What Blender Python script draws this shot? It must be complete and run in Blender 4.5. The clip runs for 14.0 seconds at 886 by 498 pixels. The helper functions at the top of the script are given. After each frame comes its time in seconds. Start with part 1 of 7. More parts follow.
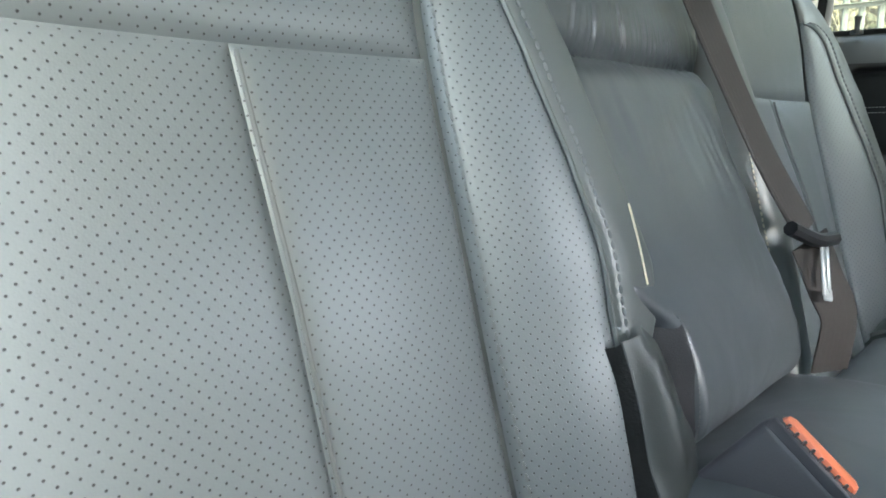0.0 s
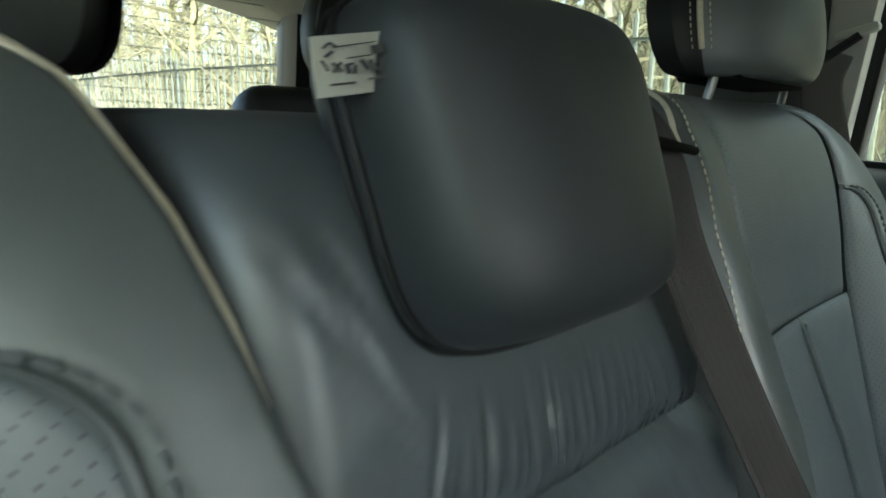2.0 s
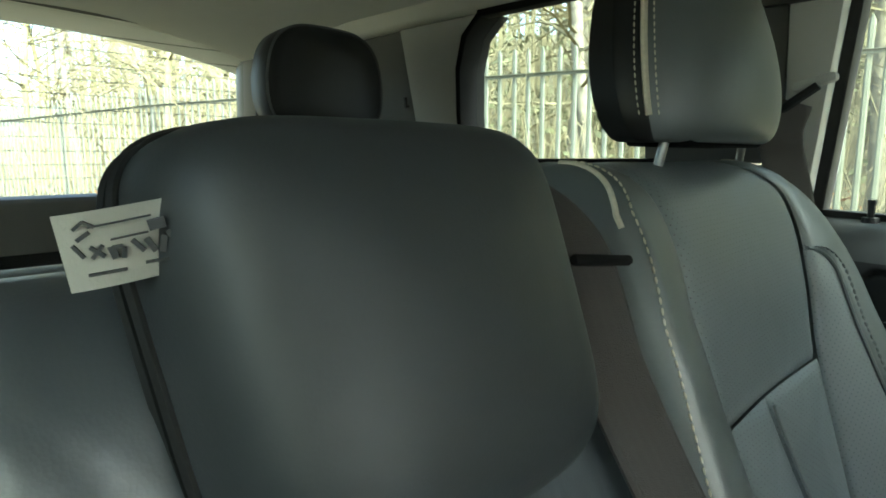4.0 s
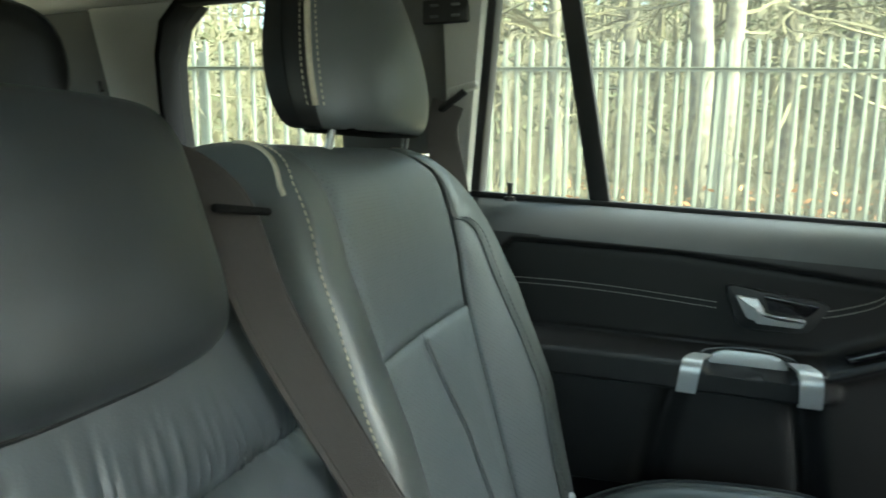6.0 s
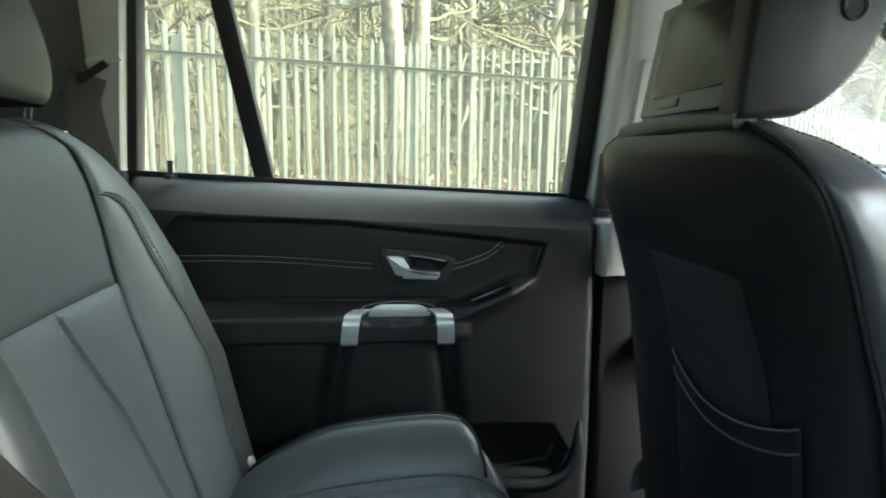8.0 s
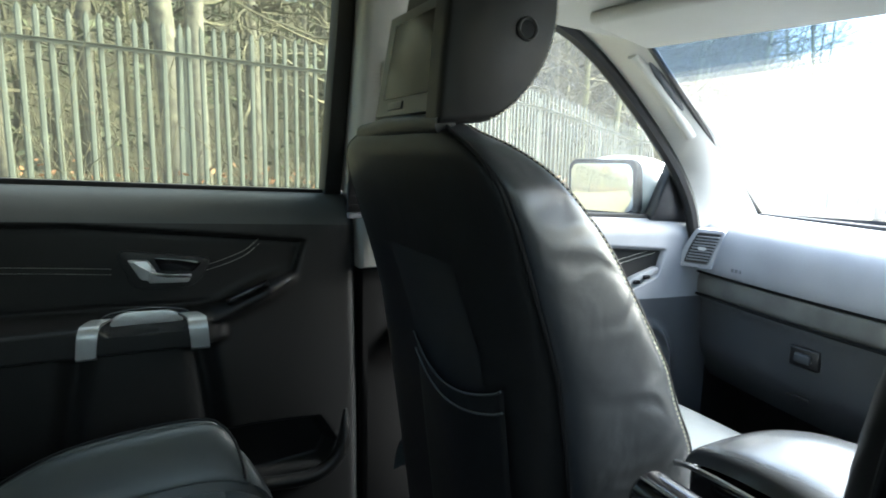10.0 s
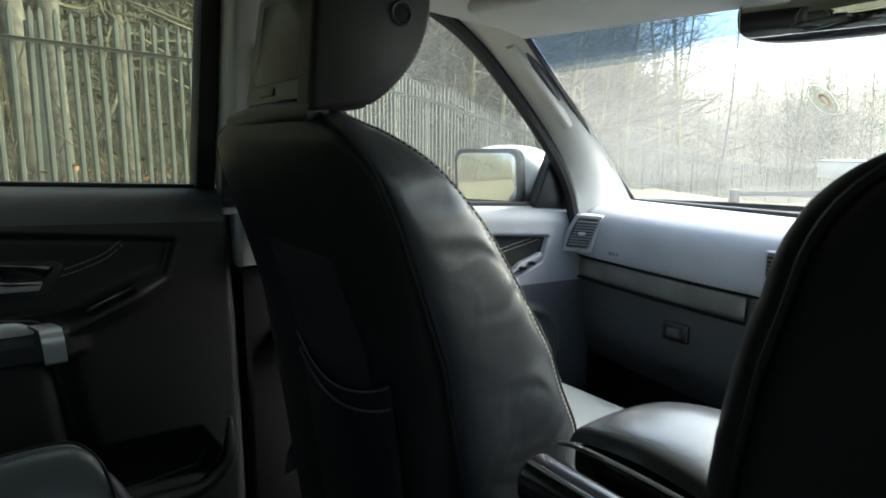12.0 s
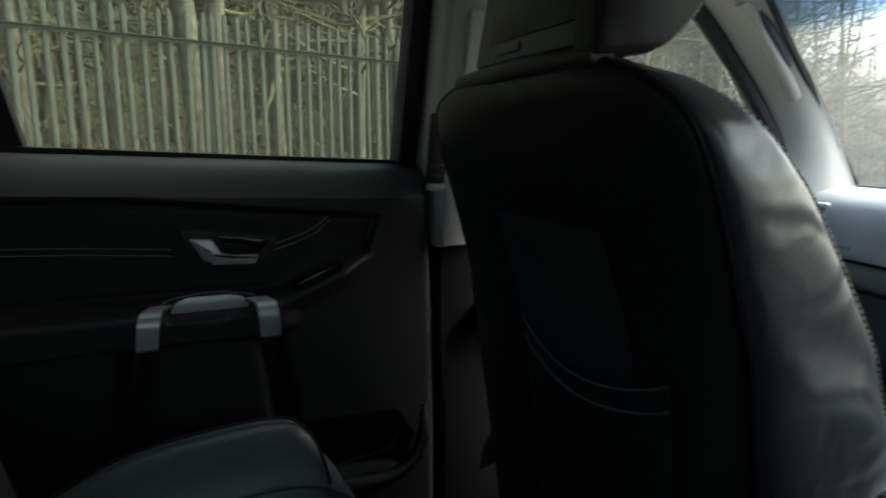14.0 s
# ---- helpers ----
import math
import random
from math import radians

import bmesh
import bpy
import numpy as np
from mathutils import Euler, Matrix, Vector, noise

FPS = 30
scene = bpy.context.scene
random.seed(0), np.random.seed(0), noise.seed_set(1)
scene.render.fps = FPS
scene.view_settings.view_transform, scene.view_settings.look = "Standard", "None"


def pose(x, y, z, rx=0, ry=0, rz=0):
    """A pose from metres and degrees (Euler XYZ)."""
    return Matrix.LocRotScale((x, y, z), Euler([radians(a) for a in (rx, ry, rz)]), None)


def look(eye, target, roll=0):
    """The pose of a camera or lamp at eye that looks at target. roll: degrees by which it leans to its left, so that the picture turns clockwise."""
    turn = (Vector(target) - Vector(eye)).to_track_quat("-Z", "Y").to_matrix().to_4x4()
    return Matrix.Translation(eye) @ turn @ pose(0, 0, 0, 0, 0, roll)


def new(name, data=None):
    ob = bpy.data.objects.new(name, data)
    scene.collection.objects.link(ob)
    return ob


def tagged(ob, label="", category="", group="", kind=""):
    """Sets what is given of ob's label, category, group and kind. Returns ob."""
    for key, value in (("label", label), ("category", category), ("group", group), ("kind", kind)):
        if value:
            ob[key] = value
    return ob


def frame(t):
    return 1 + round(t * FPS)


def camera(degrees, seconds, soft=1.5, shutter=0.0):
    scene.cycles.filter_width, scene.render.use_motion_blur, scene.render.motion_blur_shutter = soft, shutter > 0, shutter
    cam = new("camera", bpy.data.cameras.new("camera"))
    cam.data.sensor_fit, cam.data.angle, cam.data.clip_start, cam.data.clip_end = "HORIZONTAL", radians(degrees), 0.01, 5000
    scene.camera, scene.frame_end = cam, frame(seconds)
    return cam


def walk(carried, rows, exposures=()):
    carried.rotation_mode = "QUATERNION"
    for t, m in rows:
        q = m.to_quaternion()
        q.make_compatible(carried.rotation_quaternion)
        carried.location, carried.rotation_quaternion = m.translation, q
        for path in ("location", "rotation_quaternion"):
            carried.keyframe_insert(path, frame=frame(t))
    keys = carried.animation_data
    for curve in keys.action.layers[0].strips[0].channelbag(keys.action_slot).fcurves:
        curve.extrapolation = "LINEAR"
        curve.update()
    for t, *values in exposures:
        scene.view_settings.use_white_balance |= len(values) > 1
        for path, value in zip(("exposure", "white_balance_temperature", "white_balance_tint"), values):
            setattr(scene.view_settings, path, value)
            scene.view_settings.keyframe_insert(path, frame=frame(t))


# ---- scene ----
cam = camera(71.9, 14.0, soft=1.7, shutter=0.35)
PATH = [
    (0, (-0.034, -0.536, 1.05), (-1.461, 0.818, 0.689), -0.3),
    (0.5, (-0.037, -0.538, 1.054), (-1.477, 0.8, 0.686), -0.1),
    (1, (-0.068, -0.478, 1.099), (-1.514, 0.849, 0.712), 0.2),
    (1.5, (-0.118, -0.368, 1.22), (-1.559, 0.965, 0.838), 0.2),
    (2, (-0.18, -0.262, 1.267), (-1.591, 1.103, 0.885), 1.0),
    (2.5, (-0.197, -0.2, 1.284), (-1.626, 1.162, 0.967), -0.3),
    (4.8, (-0.176, -0.195, 1.307), (-1.453, 1.319, 1.025), 0.8),
    (5, (-0.166, -0.203, 1.303), (-1.361, 1.376, 1.02), 0.7),
    (5.5, (-0.134, -0.217, 1.296), (-1.071, 1.526, 1.008), 0.7),
    (6, (-0.102, -0.242, 1.292), (-0.773, 1.618, 0.996), 0.8),
    (6.5, (-0.076, -0.253, 1.28), (-0.505, 1.676, 0.974), 0.7),
    (7, (-0.053, -0.271, 1.269), (-0.243, 1.697, 0.965), 0.7),
    (7.5, (-0.024, -0.285, 1.267), (-0.007, 1.693, 0.968), 0.8),
    (8, (-0.011, -0.294, 1.267), (0.207, 1.671, 0.965), 0.9),
    (8.5, (0.009, -0.3, 1.275), (0.393, 1.638, 0.964), 0.9),
    (9, (0.022, -0.312, 1.271), (0.576, 1.585, 0.965), 1.0),
    (11.5, (0.078, -0.353, 1.282), (1.186, 1.279, 0.947), 0.7),
    (12, (0.071, -0.326, 1.271), (1.213, 1.282, 0.939), 0.5),
    (12.5, (0.054, -0.284, 1.264), (1.201, 1.32, 0.931), 0.6),
    (13, (0.038, -0.25, 1.252), (1.164, 1.369, 0.915), 0.5),
    (13.5, (0.014, -0.215, 1.241), (1.034, 1.471, 0.904), 0.4),
    (14, (-0.006, -0.186, 1.234), (0.782, 1.618, 0.885), 0.1),
]

EXPO = [(0, 4.1, 5750, 8), (1, 3.5, 5650, 6), (2, 3.15, 5650, 0), (2.5, 2.95, 5800, -5), (5, 3.8, 5700, -4), (7.5, 3.8, 5850, 0), (9, 3.5, 5700, 3), (11.5, 2.25, 5950, 2), (14, 1.35, 5900, 0)]
walk(cam, [(t, look(eye, target, roll)) for t, eye, target, roll in PATH], EXPO)

# ---- world and sun: a bright, thinly clouded sky, brightest ahead of the car ----
world = bpy.data.worlds.new("world")
scene.world = world
world.use_nodes = True
wn, wl = world.node_tree.nodes, world.node_tree.links
sky = wn.new("ShaderNodeTexSky")
sky.sky_type = "NISHITA"
sky.sun_disc = False
sky.sun_elevation, sky.sun_rotation = radians(42), radians(102)
sky.air_density, sky.dust_density, sky.ozone_density = 1.0, 6.0, 1.0
cloud = wn.new("ShaderNodeHueSaturation")  # thin cloud pales the blue
cloud.inputs["Saturation"].default_value = 0.9
wl.new(sky.outputs[0], cloud.inputs["Color"])
wl.new(cloud.outputs[0], wn["Background"].inputs[0])
wn["Background"].inputs[1].default_value = 0.19
sun_data = bpy.data.lights.new("sun", "SUN")
sun_data.energy, sun_data.angle, sun_data.color = 2.4, radians(22), (1.0, 0.985, 0.96)
sun = new("sun", sun_data)
sun.matrix_world = look((0, 0, 0), (-0.727, 0.155, -0.669))

# ---- materials ----
def mat(name, base, rough=0.5, metal=0.0, vary=0.12, vscale=6.0, bump=0.0, bscale=300.0, spec=0.5, coat=0.0):
    """A surface with two scales of variation: broad (colour, gloss) and fine (grain as relief)."""
    m = bpy.data.materials.new(name)
    m.use_nodes = True
    n, l = m.node_tree.nodes, m.node_tree.links
    b = n["Principled BSDF"]
    b.inputs["Metallic"].default_value = metal
    b.inputs["Specular IOR Level"].default_value = spec
    b.inputs["Coat Weight"].default_value = coat
    co = n.new("ShaderNodeTexCoord")
    big = n.new("ShaderNodeTexNoise")
    big.inputs["Scale"].default_value, big.inputs["Detail"].default_value = vscale, 5
    l.new(co.outputs["Object"], big.inputs["Vector"])
    ramp = n.new("ShaderNodeMapRange")
    ramp.inputs[1].default_value, ramp.inputs[2].default_value = 0.3, 0.7
    ramp.inputs[3].default_value, ramp.inputs[4].default_value = 1 - vary, 1 + vary
    l.new(big.outputs["Fac"], ramp.inputs[0])
    mul = n.new("ShaderNodeVectorMath")
    mul.operation = "SCALE"
    mul.inputs[0].default_value = base
    l.new(ramp.outputs[0], mul.inputs["Scale"])
    l.new(mul.outputs[0], b.inputs["Base Color"])
    rr = n.new("ShaderNodeMapRange")
    rr.inputs[1].default_value, rr.inputs[2].default_value = 0.3, 0.7
    rr.inputs[3].default_value, rr.inputs[4].default_value = max(0.02, rough * 0.9), min(1, rough * 1.12)
    l.new(big.outputs["Fac"], rr.inputs[0])
    l.new(rr.outputs[0], b.inputs["Roughness"])
    if bump:
        fine = n.new("ShaderNodeTexNoise")
        fine.inputs["Scale"].default_value, fine.inputs["Detail"].default_value = bscale, 3
        l.new(co.outputs["Object"], fine.inputs["Vector"])
        bp = n.new("ShaderNodeBump")
        bp.inputs["Strength"].default_value, bp.inputs["Distance"].default_value = bump, 0.001
        l.new(fine.outputs["Fac"], bp.inputs["Height"])
        l.new(bp.outputs[0], b.inputs["Normal"])
    return m


def leather(name, base, rough=0.4, holes=0.0, crease=0.5, cscale=9.0, spec=0.6, grain_up=0.08):
    """Grained leather with soft creases; holes: spacing of the perforation in metres, laid out by the mesh's UV (in metres)."""
    m = mat(name, base, rough, vary=0.1, vscale=5.0, spec=spec)
    n, l = m.node_tree.nodes, m.node_tree.links
    b = n["Principled BSDF"]
    co = n.new("ShaderNodeTexCoord")
    grain = n.new("ShaderNodeTexVoronoi")
    grain.inputs["Scale"].default_value = 750
    l.new(co.outputs["Object"], grain.inputs["Vector"])
    soft = n.new("ShaderNodeTexNoise")
    soft.inputs["Scale"].default_value, soft.inputs["Detail"].default_value = cscale, 2
    soft.inputs["Distortion"].default_value = 1.2
    l.new(co.outputs["Object"], soft.inputs["Vector"])
    b1 = n.new("ShaderNodeBump")
    b1.inputs["Strength"].default_value, b1.inputs["Distance"].default_value = crease, 0.006
    l.new(soft.outputs["Fac"], b1.inputs["Height"])
    b2 = n.new("ShaderNodeBump")
    b2.inputs["Strength"].default_value, b2.inputs["Distance"].default_value = grain_up, 0.0005
    l.new(grain.outputs["Distance"], b2.inputs["Height"])
    l.new(b1.outputs[0], b2.inputs["Normal"])
    last = b2
    if holes:
        uv = n.new("ShaderNodeUVMap")
        dist = []
        for shift in (0.0, 0.5):
            sc = n.new("ShaderNodeVectorMath")
            sc.operation = "MULTIPLY_ADD"
            sc.inputs[1].default_value = (1 / holes, 1 / holes, 0)
            sc.inputs[2].default_value = (shift, shift, 0)
            l.new(uv.outputs[0], sc.inputs[0])
            fr = n.new("ShaderNodeVectorMath")
            fr.operation = "FRACTION"
            l.new(sc.outputs[0], fr.inputs[0])
            su = n.new("ShaderNodeVectorMath")
            su.operation = "SUBTRACT"
            su.inputs[1].default_value = (0.5, 0.5, 0)
            l.new(fr.outputs[0], su.inputs[0])
            le = n.new("ShaderNodeVectorMath")
            le.operation = "LENGTH"
            l.new(su.outputs[0], le.inputs[0])
            dist.append(le.outputs["Value"])
        mn = n.new("ShaderNodeMath")
        mn.operation = "MINIMUM"
        l.new(dist[0], mn.inputs[0])
        l.new(dist[1], mn.inputs[1])
        hole = n.new("ShaderNodeMapRange")
        hole.interpolation_type = "SMOOTHSTEP"
        hole.inputs[1].default_value, hole.inputs[2].default_value = 0.045, 0.10
        l.new(mn.outputs[0], hole.inputs[0])
        b3 = n.new("ShaderNodeBump")
        b3.inputs["Strength"].default_value, b3.inputs["Distance"].default_value = 0.6, 0.0008
        l.new(hole.outputs[0], b3.inputs["Height"])
        l.new(b2.outputs[0], b3.inputs["Normal"])
        last = b3
        mix = n.new("ShaderNodeMix")
        mix.data_type = "RGBA"
        old = b.inputs["Base Color"].links[0].from_socket
        mix.inputs[6].default_value = (0.006, 0.006, 0.006, 1)
        l.new(old, mix.inputs[7])
        l.new(hole.outputs[0], mix.inputs[0])
        l.new(mix.outputs[2], b.inputs["Base Color"])
    l.new(last.outputs[0], b.inputs["Normal"])
    return m


def glass(name, tint, gloss=0.06, dust=0.0):
    """Clear glass; dust: a thin film that scatters light falling on it."""
    m = bpy.data.materials.new(name)
    m.use_nodes = True
    n, l = m.node_tree.nodes, m.node_tree.links
    n.remove(n["Principled BSDF"])
    tr, gl, mx = n.new("ShaderNodeBsdfTransparent"), n.new("ShaderNodeBsdfGlossy"), n.new("ShaderNodeMixShader")
    tr.inputs[0].default_value = (*tint, 1)
    gl.inputs["Roughness"].default_value = 0.03
    fr = n.new("ShaderNodeLayerWeight")
    fr.inputs[0].default_value = 0.5
    pw = n.new("ShaderNodeMath")
    pw.operation = "POWER"
    pw.inputs[1].default_value = 4.5
    l.new(fr.outputs["Facing"], pw.inputs[0])
    sc = n.new("ShaderNodeMath")
    sc.operation = "MULTIPLY_ADD"
    sc.inputs[1].default_value, sc.inputs[2].default_value = gloss * 8, gloss * 0.4
    l.new(pw.outputs[0], sc.inputs[0])
    l.new(sc.outputs[0], mx.inputs[0])
    l.new(tr.outputs[0], mx.inputs[1])
    l.new(gl.outputs[0], mx.inputs[2])
    if dust:
        film, top = n.new("ShaderNodeBsdfTranslucent"), n.new("ShaderNodeMixShader")
        film.inputs[0].default_value = (0.9, 0.9, 0.86, 1)
        co, ns = n.new("ShaderNodeTexCoord"), n.new("ShaderNodeTexNoise")
        ns.inputs["Scale"].default_value, ns.inputs["Detail"].default_value = 3.0, 4
        l.new(co.outputs["Object"], ns.inputs["Vector"])
        rg = n.new("ShaderNodeMapRange")
        rg.inputs[1].default_value, rg.inputs[2].default_value = 0.3, 0.7
        rg.inputs[3].default_value, rg.inputs[4].default_value = dust * 0.75, dust * 1.25
        l.new(ns.outputs["Fac"], rg.inputs[0])
        l.new(rg.outputs[0], top.inputs[0])
        l.new(mx.outputs[0], top.inputs[1])
        l.new(film.outputs[0], top.inputs[2])
        mx = top
    l.new(mx.outputs[0], n["Material Output"].inputs[0])
    return m


LEATHER = leather("leather_charcoal", (0.074, 0.082, 0.079), 0.42, crease=0.2, spec=0.85)
LEATHER_PAD = leather("leather_head_pad", (0.023, 0.026, 0.0275), 0.52, crease=0.06, spec=0.6, grain_up=0.05)
LEATHER_HOLES = leather("leather_perforated", (0.114, 0.125, 0.129), 0.42, holes=0.0078, crease=0.2, spec=0.7)
LEATHER_SOFT = leather("leather_soft_creased", (0.050, 0.057, 0.062), 0.4, crease=0.25, cscale=12, spec=0.9)
LEATHER_BLACK = leather("leather_black", (0.012, 0.0122, 0.0122), 0.42, crease=0.12, spec=0.25)
LEATHER_LID = leather("leather_armrest", (0.035, 0.038, 0.041), 0.24, crease=0.3, spec=0.9)
LEATHER_SHEEN = leather("leather_black_sheen", (0.02, 0.0235, 0.0265), 0.37, crease=0.3, cscale=14, spec=0.75)
# door vinyl in a lighter grey: the window's sheen put into the colour
VINYL_LIT = mat("vinyl_window_lit", (0.062, 0.067, 0.066), 0.4, bump=0.2, bscale=900)
VINYL = mat("vinyl_dark_grey", (0.011, 0.0112, 0.0113), 0.40, spec=0.4, bump=0.25, bscale=900)
VINYL_BLACK = mat("vinyl_black", (0.016, 0.017, 0.018), 0.55, bump=0.2, bscale=900)
DOOR_GREY = mat("front_door_grey", (0.21, 0.22, 0.24), 0.45, bump=0.25, bscale=800)
DASH = mat("dashboard_grey", (0.33, 0.345, 0.375), 0.4, bump=0.25, bscale=800)
DASH_MID = mat("dashboard_mid_grey", (0.17, 0.18, 0.195), 0.4, bump=0.2, bscale=800)
DASH_LOW = mat("dashboard_charcoal", (0.055, 0.06, 0.066), 0.45, bump=0.2, bscale=800)
WOOD_GREY = mat("trim_grey_wood", (0.12, 0.122, 0.112), 0.35, vary=0.25, vscale=14, coat=0.4)
PLASTIC = mat("black_plastic", (0.013, 0.013, 0.014), 0.35, bump=0.1, bscale=1200)
RUBBER = mat("black_rubber", (0.01, 0.01, 0.01), 0.6)
MATT_BLACK = mat("matt_black_plastic", (0.008, 0.008, 0.008), 0.95, spec=0.1)
GLOSS_BLACK = mat("gloss_black", (0.008, 0.008, 0.009), 0.12)
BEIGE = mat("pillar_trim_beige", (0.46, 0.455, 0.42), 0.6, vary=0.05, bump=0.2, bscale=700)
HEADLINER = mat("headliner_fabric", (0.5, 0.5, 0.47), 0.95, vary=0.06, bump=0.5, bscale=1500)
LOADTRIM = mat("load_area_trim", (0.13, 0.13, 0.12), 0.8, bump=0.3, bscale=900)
CARPET = mat("carpet_black", (0.012, 0.012, 0.013), 0.95, bump=0.8, bscale=1200)
SILVER = mat("satin_silver", (0.55, 0.56, 0.56), 0.34, metal=0.5, vary=0.04)
POST_STEEL = mat("dark_steel", (0.2, 0.2, 0.2), 0.3, metal=1.0)
CHROME = mat("chrome", (0.75, 0.76, 0.77), 0.12, metal=1.0, vary=0.03)
CREAM = mat("cream_thread", (0.5, 0.455, 0.34), 0.7, vary=0.1, vscale=200)
THREAD = mat("dark_thread", (0.06, 0.065, 0.068), 0.6)
THREAD_PALE = mat("pale_thread", (0.5, 0.49, 0.44), 0.65)
THREAD_GREY = mat("grey_thread", (0.115, 0.12, 0.12), 0.65)
BELT = mat("belt_webbing", (0.042, 0.037, 0.034), 0.65, spec=0.3, bump=0.6, bscale=1400)
BELT_CLOTH = mat("dark_lining_cloth", (0.022, 0.021, 0.024), 0.8, bump=0.5, bscale=1100)
VINYL_GRAIN = mat("grained_black_vinyl", (0.016, 0.017, 0.018), 0.4, bump=0.9, bscale=420)
TAG = mat("white_fabric_tag", (0.62, 0.6, 0.53), 0.8, vary=0.08, vscale=30, bump=0.2, bscale=900)
INK = mat("dark_print", (0.05, 0.05, 0.05), 0.8)
ORANGE = mat("orange_plastic", (0.72, 0.19, 0.085), 0.4)
BUCKLE = mat("buckle_plastic", (0.05, 0.05, 0.057), 0.5, bump=0.2, bscale=900)
PAINT = mat("white_car_paint", (0.75, 0.76, 0.77), 0.25, vary=0.02, coat=0.6)
SCREEN = mat("dark_screen", (0.02, 0.021, 0.019), 0.25, spec=0.2)
BEZEL = mat("screen_bezel_grey", (0.075, 0.078, 0.078), 0.45, bump=0.1, bscale=900)
MIRROR = mat("mirror_glass", (0.85, 0.87, 0.87), 0.02, metal=1.0, vary=0.0)
PRINT = mat("white_print", (0.7, 0.7, 0.7), 0.6)
GLASS = glass("window_glass", (0.74, 0.765, 0.685), 0.06, 0.015)
GLASS_SIDE = glass("dusty_front_side_glass", (0.93, 0.95, 0.92), 0.05, 0.06)
GLASS_FRONT = glass("dusty_windscreen_glass", (0.93, 0.96, 0.94), 0.05, 0.06)
GLASS_DARK = glass("rear_glass", (0.74, 0.77, 0.73))
BAND = glass("windscreen_band", (0.62, 0.69, 0.77), 0.01)
STEEL = mat("galvanised_steel", (0.088, 0.095, 0.074), 0.6, metal=0.1, vary=0.22, vscale=3)
BARK = mat("bark_pale", (0.15, 0.137, 0.1), 0.9, vary=0.45, vscale=7, bump=0.8, bscale=40)
BARK_MOSS = mat("bark_mossy", (0.175, 0.17, 0.075), 0.9, vary=0.4, vscale=5, bump=0.8, bscale=40)
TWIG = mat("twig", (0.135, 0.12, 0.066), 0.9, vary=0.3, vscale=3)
# the same twigs ahead of the car, haze and glare put into a paler colour
TWIG_HAZE = mat("twig_haze", (0.27, 0.24, 0.165), 0.9, vary=0.3, vscale=3)
LITTER = mat("leaf_litter", (0.11, 0.096, 0.05), 0.95, vary=0.45, vscale=2.5, bump=1.0, bscale=40)
LEAFM = mat("dead_leaf", (0.28, 0.13, 0.05), 0.8, vary=0.4, vscale=4)
NEEDLE = mat("conifer_needles", (0.12, 0.13, 0.062), 0.8, vary=0.4, vscale=2)
HUT = mat("hut_cladding", (0.72, 0.73, 0.72), 0.6, vary=0.1, vscale=1.0)
HUTROOF = mat("hut_roof", (0.35, 0.36, 0.36), 0.7)


# ---- building helpers ----
def part(name, bm, material, parent=None, label="", sharp=38, smooth=True):
    """One mesh object from a bmesh, under a thing or a part."""
    me = bpy.data.meshes.new(name)
    bm.normal_update()
    bm.to_mesh(me)
    bm.free()
    me.materials.append(material)
    if smooth and len(me.polygons):
        me.shade_smooth()
        me.set_sharp_from_angle(angle=radians(sharp))
    ob = new(name, me)
    if parent is not None:
        ob.parent = parent
    if label:
        ob["label"] = label
    return ob


def thing(name, label, category, at=(0, 0, 0), group="", kind=""):
    ob = new(name)
    ob.location = at
    ob.empty_display_size = 0.05
    bpy.context.view_layer.update()
    return tagged(ob, label, category, group, kind)


def spline(pts, t):
    """A smooth curve through pts (tuples of numbers), t from 0 to 1."""
    n = len(pts) - 1
    f = min(max(t, 0.0), 1.0) * n
    i = min(int(f), n - 1)
    u = f - i
    p1, p2 = pts[i], pts[i + 1]
    p0 = pts[i - 1] if i > 0 else tuple(2 * a - b for a, b in zip(p1, p2))
    p3 = pts[i + 2] if i + 2 <= n else tuple(2 * b - a for a, b in zip(p1, p2))
    return tuple(0.5 * (2 * b + (c - a) * u + (2 * a - 5 * b + 4 * c - d) * u * u + (3 * b - a - 3 * c + d) * u ** 3)
                 for a, b, c, d in zip(p0, p1, p2, p3))


def lerp_table(table, v):
    xs = [a for a, b in table]
    ys = [b for a, b in table]
    return float(np.interp(v, xs, ys))


def soft_table(table, v, w=0.014):
    """The table with its corners rounded off."""
    return sum(lerp_table(table, v + w * k) for k in (-1, -0.6, -0.3, 0, 0.3, 0.6, 1)) / 7


def curve_pts(pts, n):
    return [Vector(spline(pts, i / (n - 1))) for i in range(n)]


def tube(bm, pts, radius, sides=8, caps=True, flat=1.0, up=None):
    """A tube along pts; radius may be a list; flat squeezes the section along its second axis."""
    pts = [Vector(p) for p in pts]
    rings = []
    side = None
    for i, p in enumerate(pts):
        d = (pts[min(i + 1, len(pts) - 1)] - pts[max(i - 1, 0)]).normalized()
        if side is None:
            ref = Vector(up) if up else (Vector((0, 0, 1)) if abs(d.z) < 0.9 else Vector((1, 0, 0)))
            side = d.cross(ref).normalized()
        else:
            side = (side - d * side.dot(d)).normalized()
        other = d.cross(side)
        r = radius[i] if isinstance(radius, (list, tuple)) else radius
        rings.append([bm.verts.new(p + side * (r * math.cos(2 * math.pi * k / sides)) + other * (r * flat * math.sin(2 * math.pi * k / sides))) for k in range(sides)])
    for a, b in zip(rings, rings[1:]):
        for k in range(sides):
            bm.faces.new((a[k], a[(k + 1) % sides], b[(k + 1) % sides], b[k]))
    if caps:
        bm.faces.new(rings[0][::-1])
        bm.faces.new(rings[-1])
    return bm


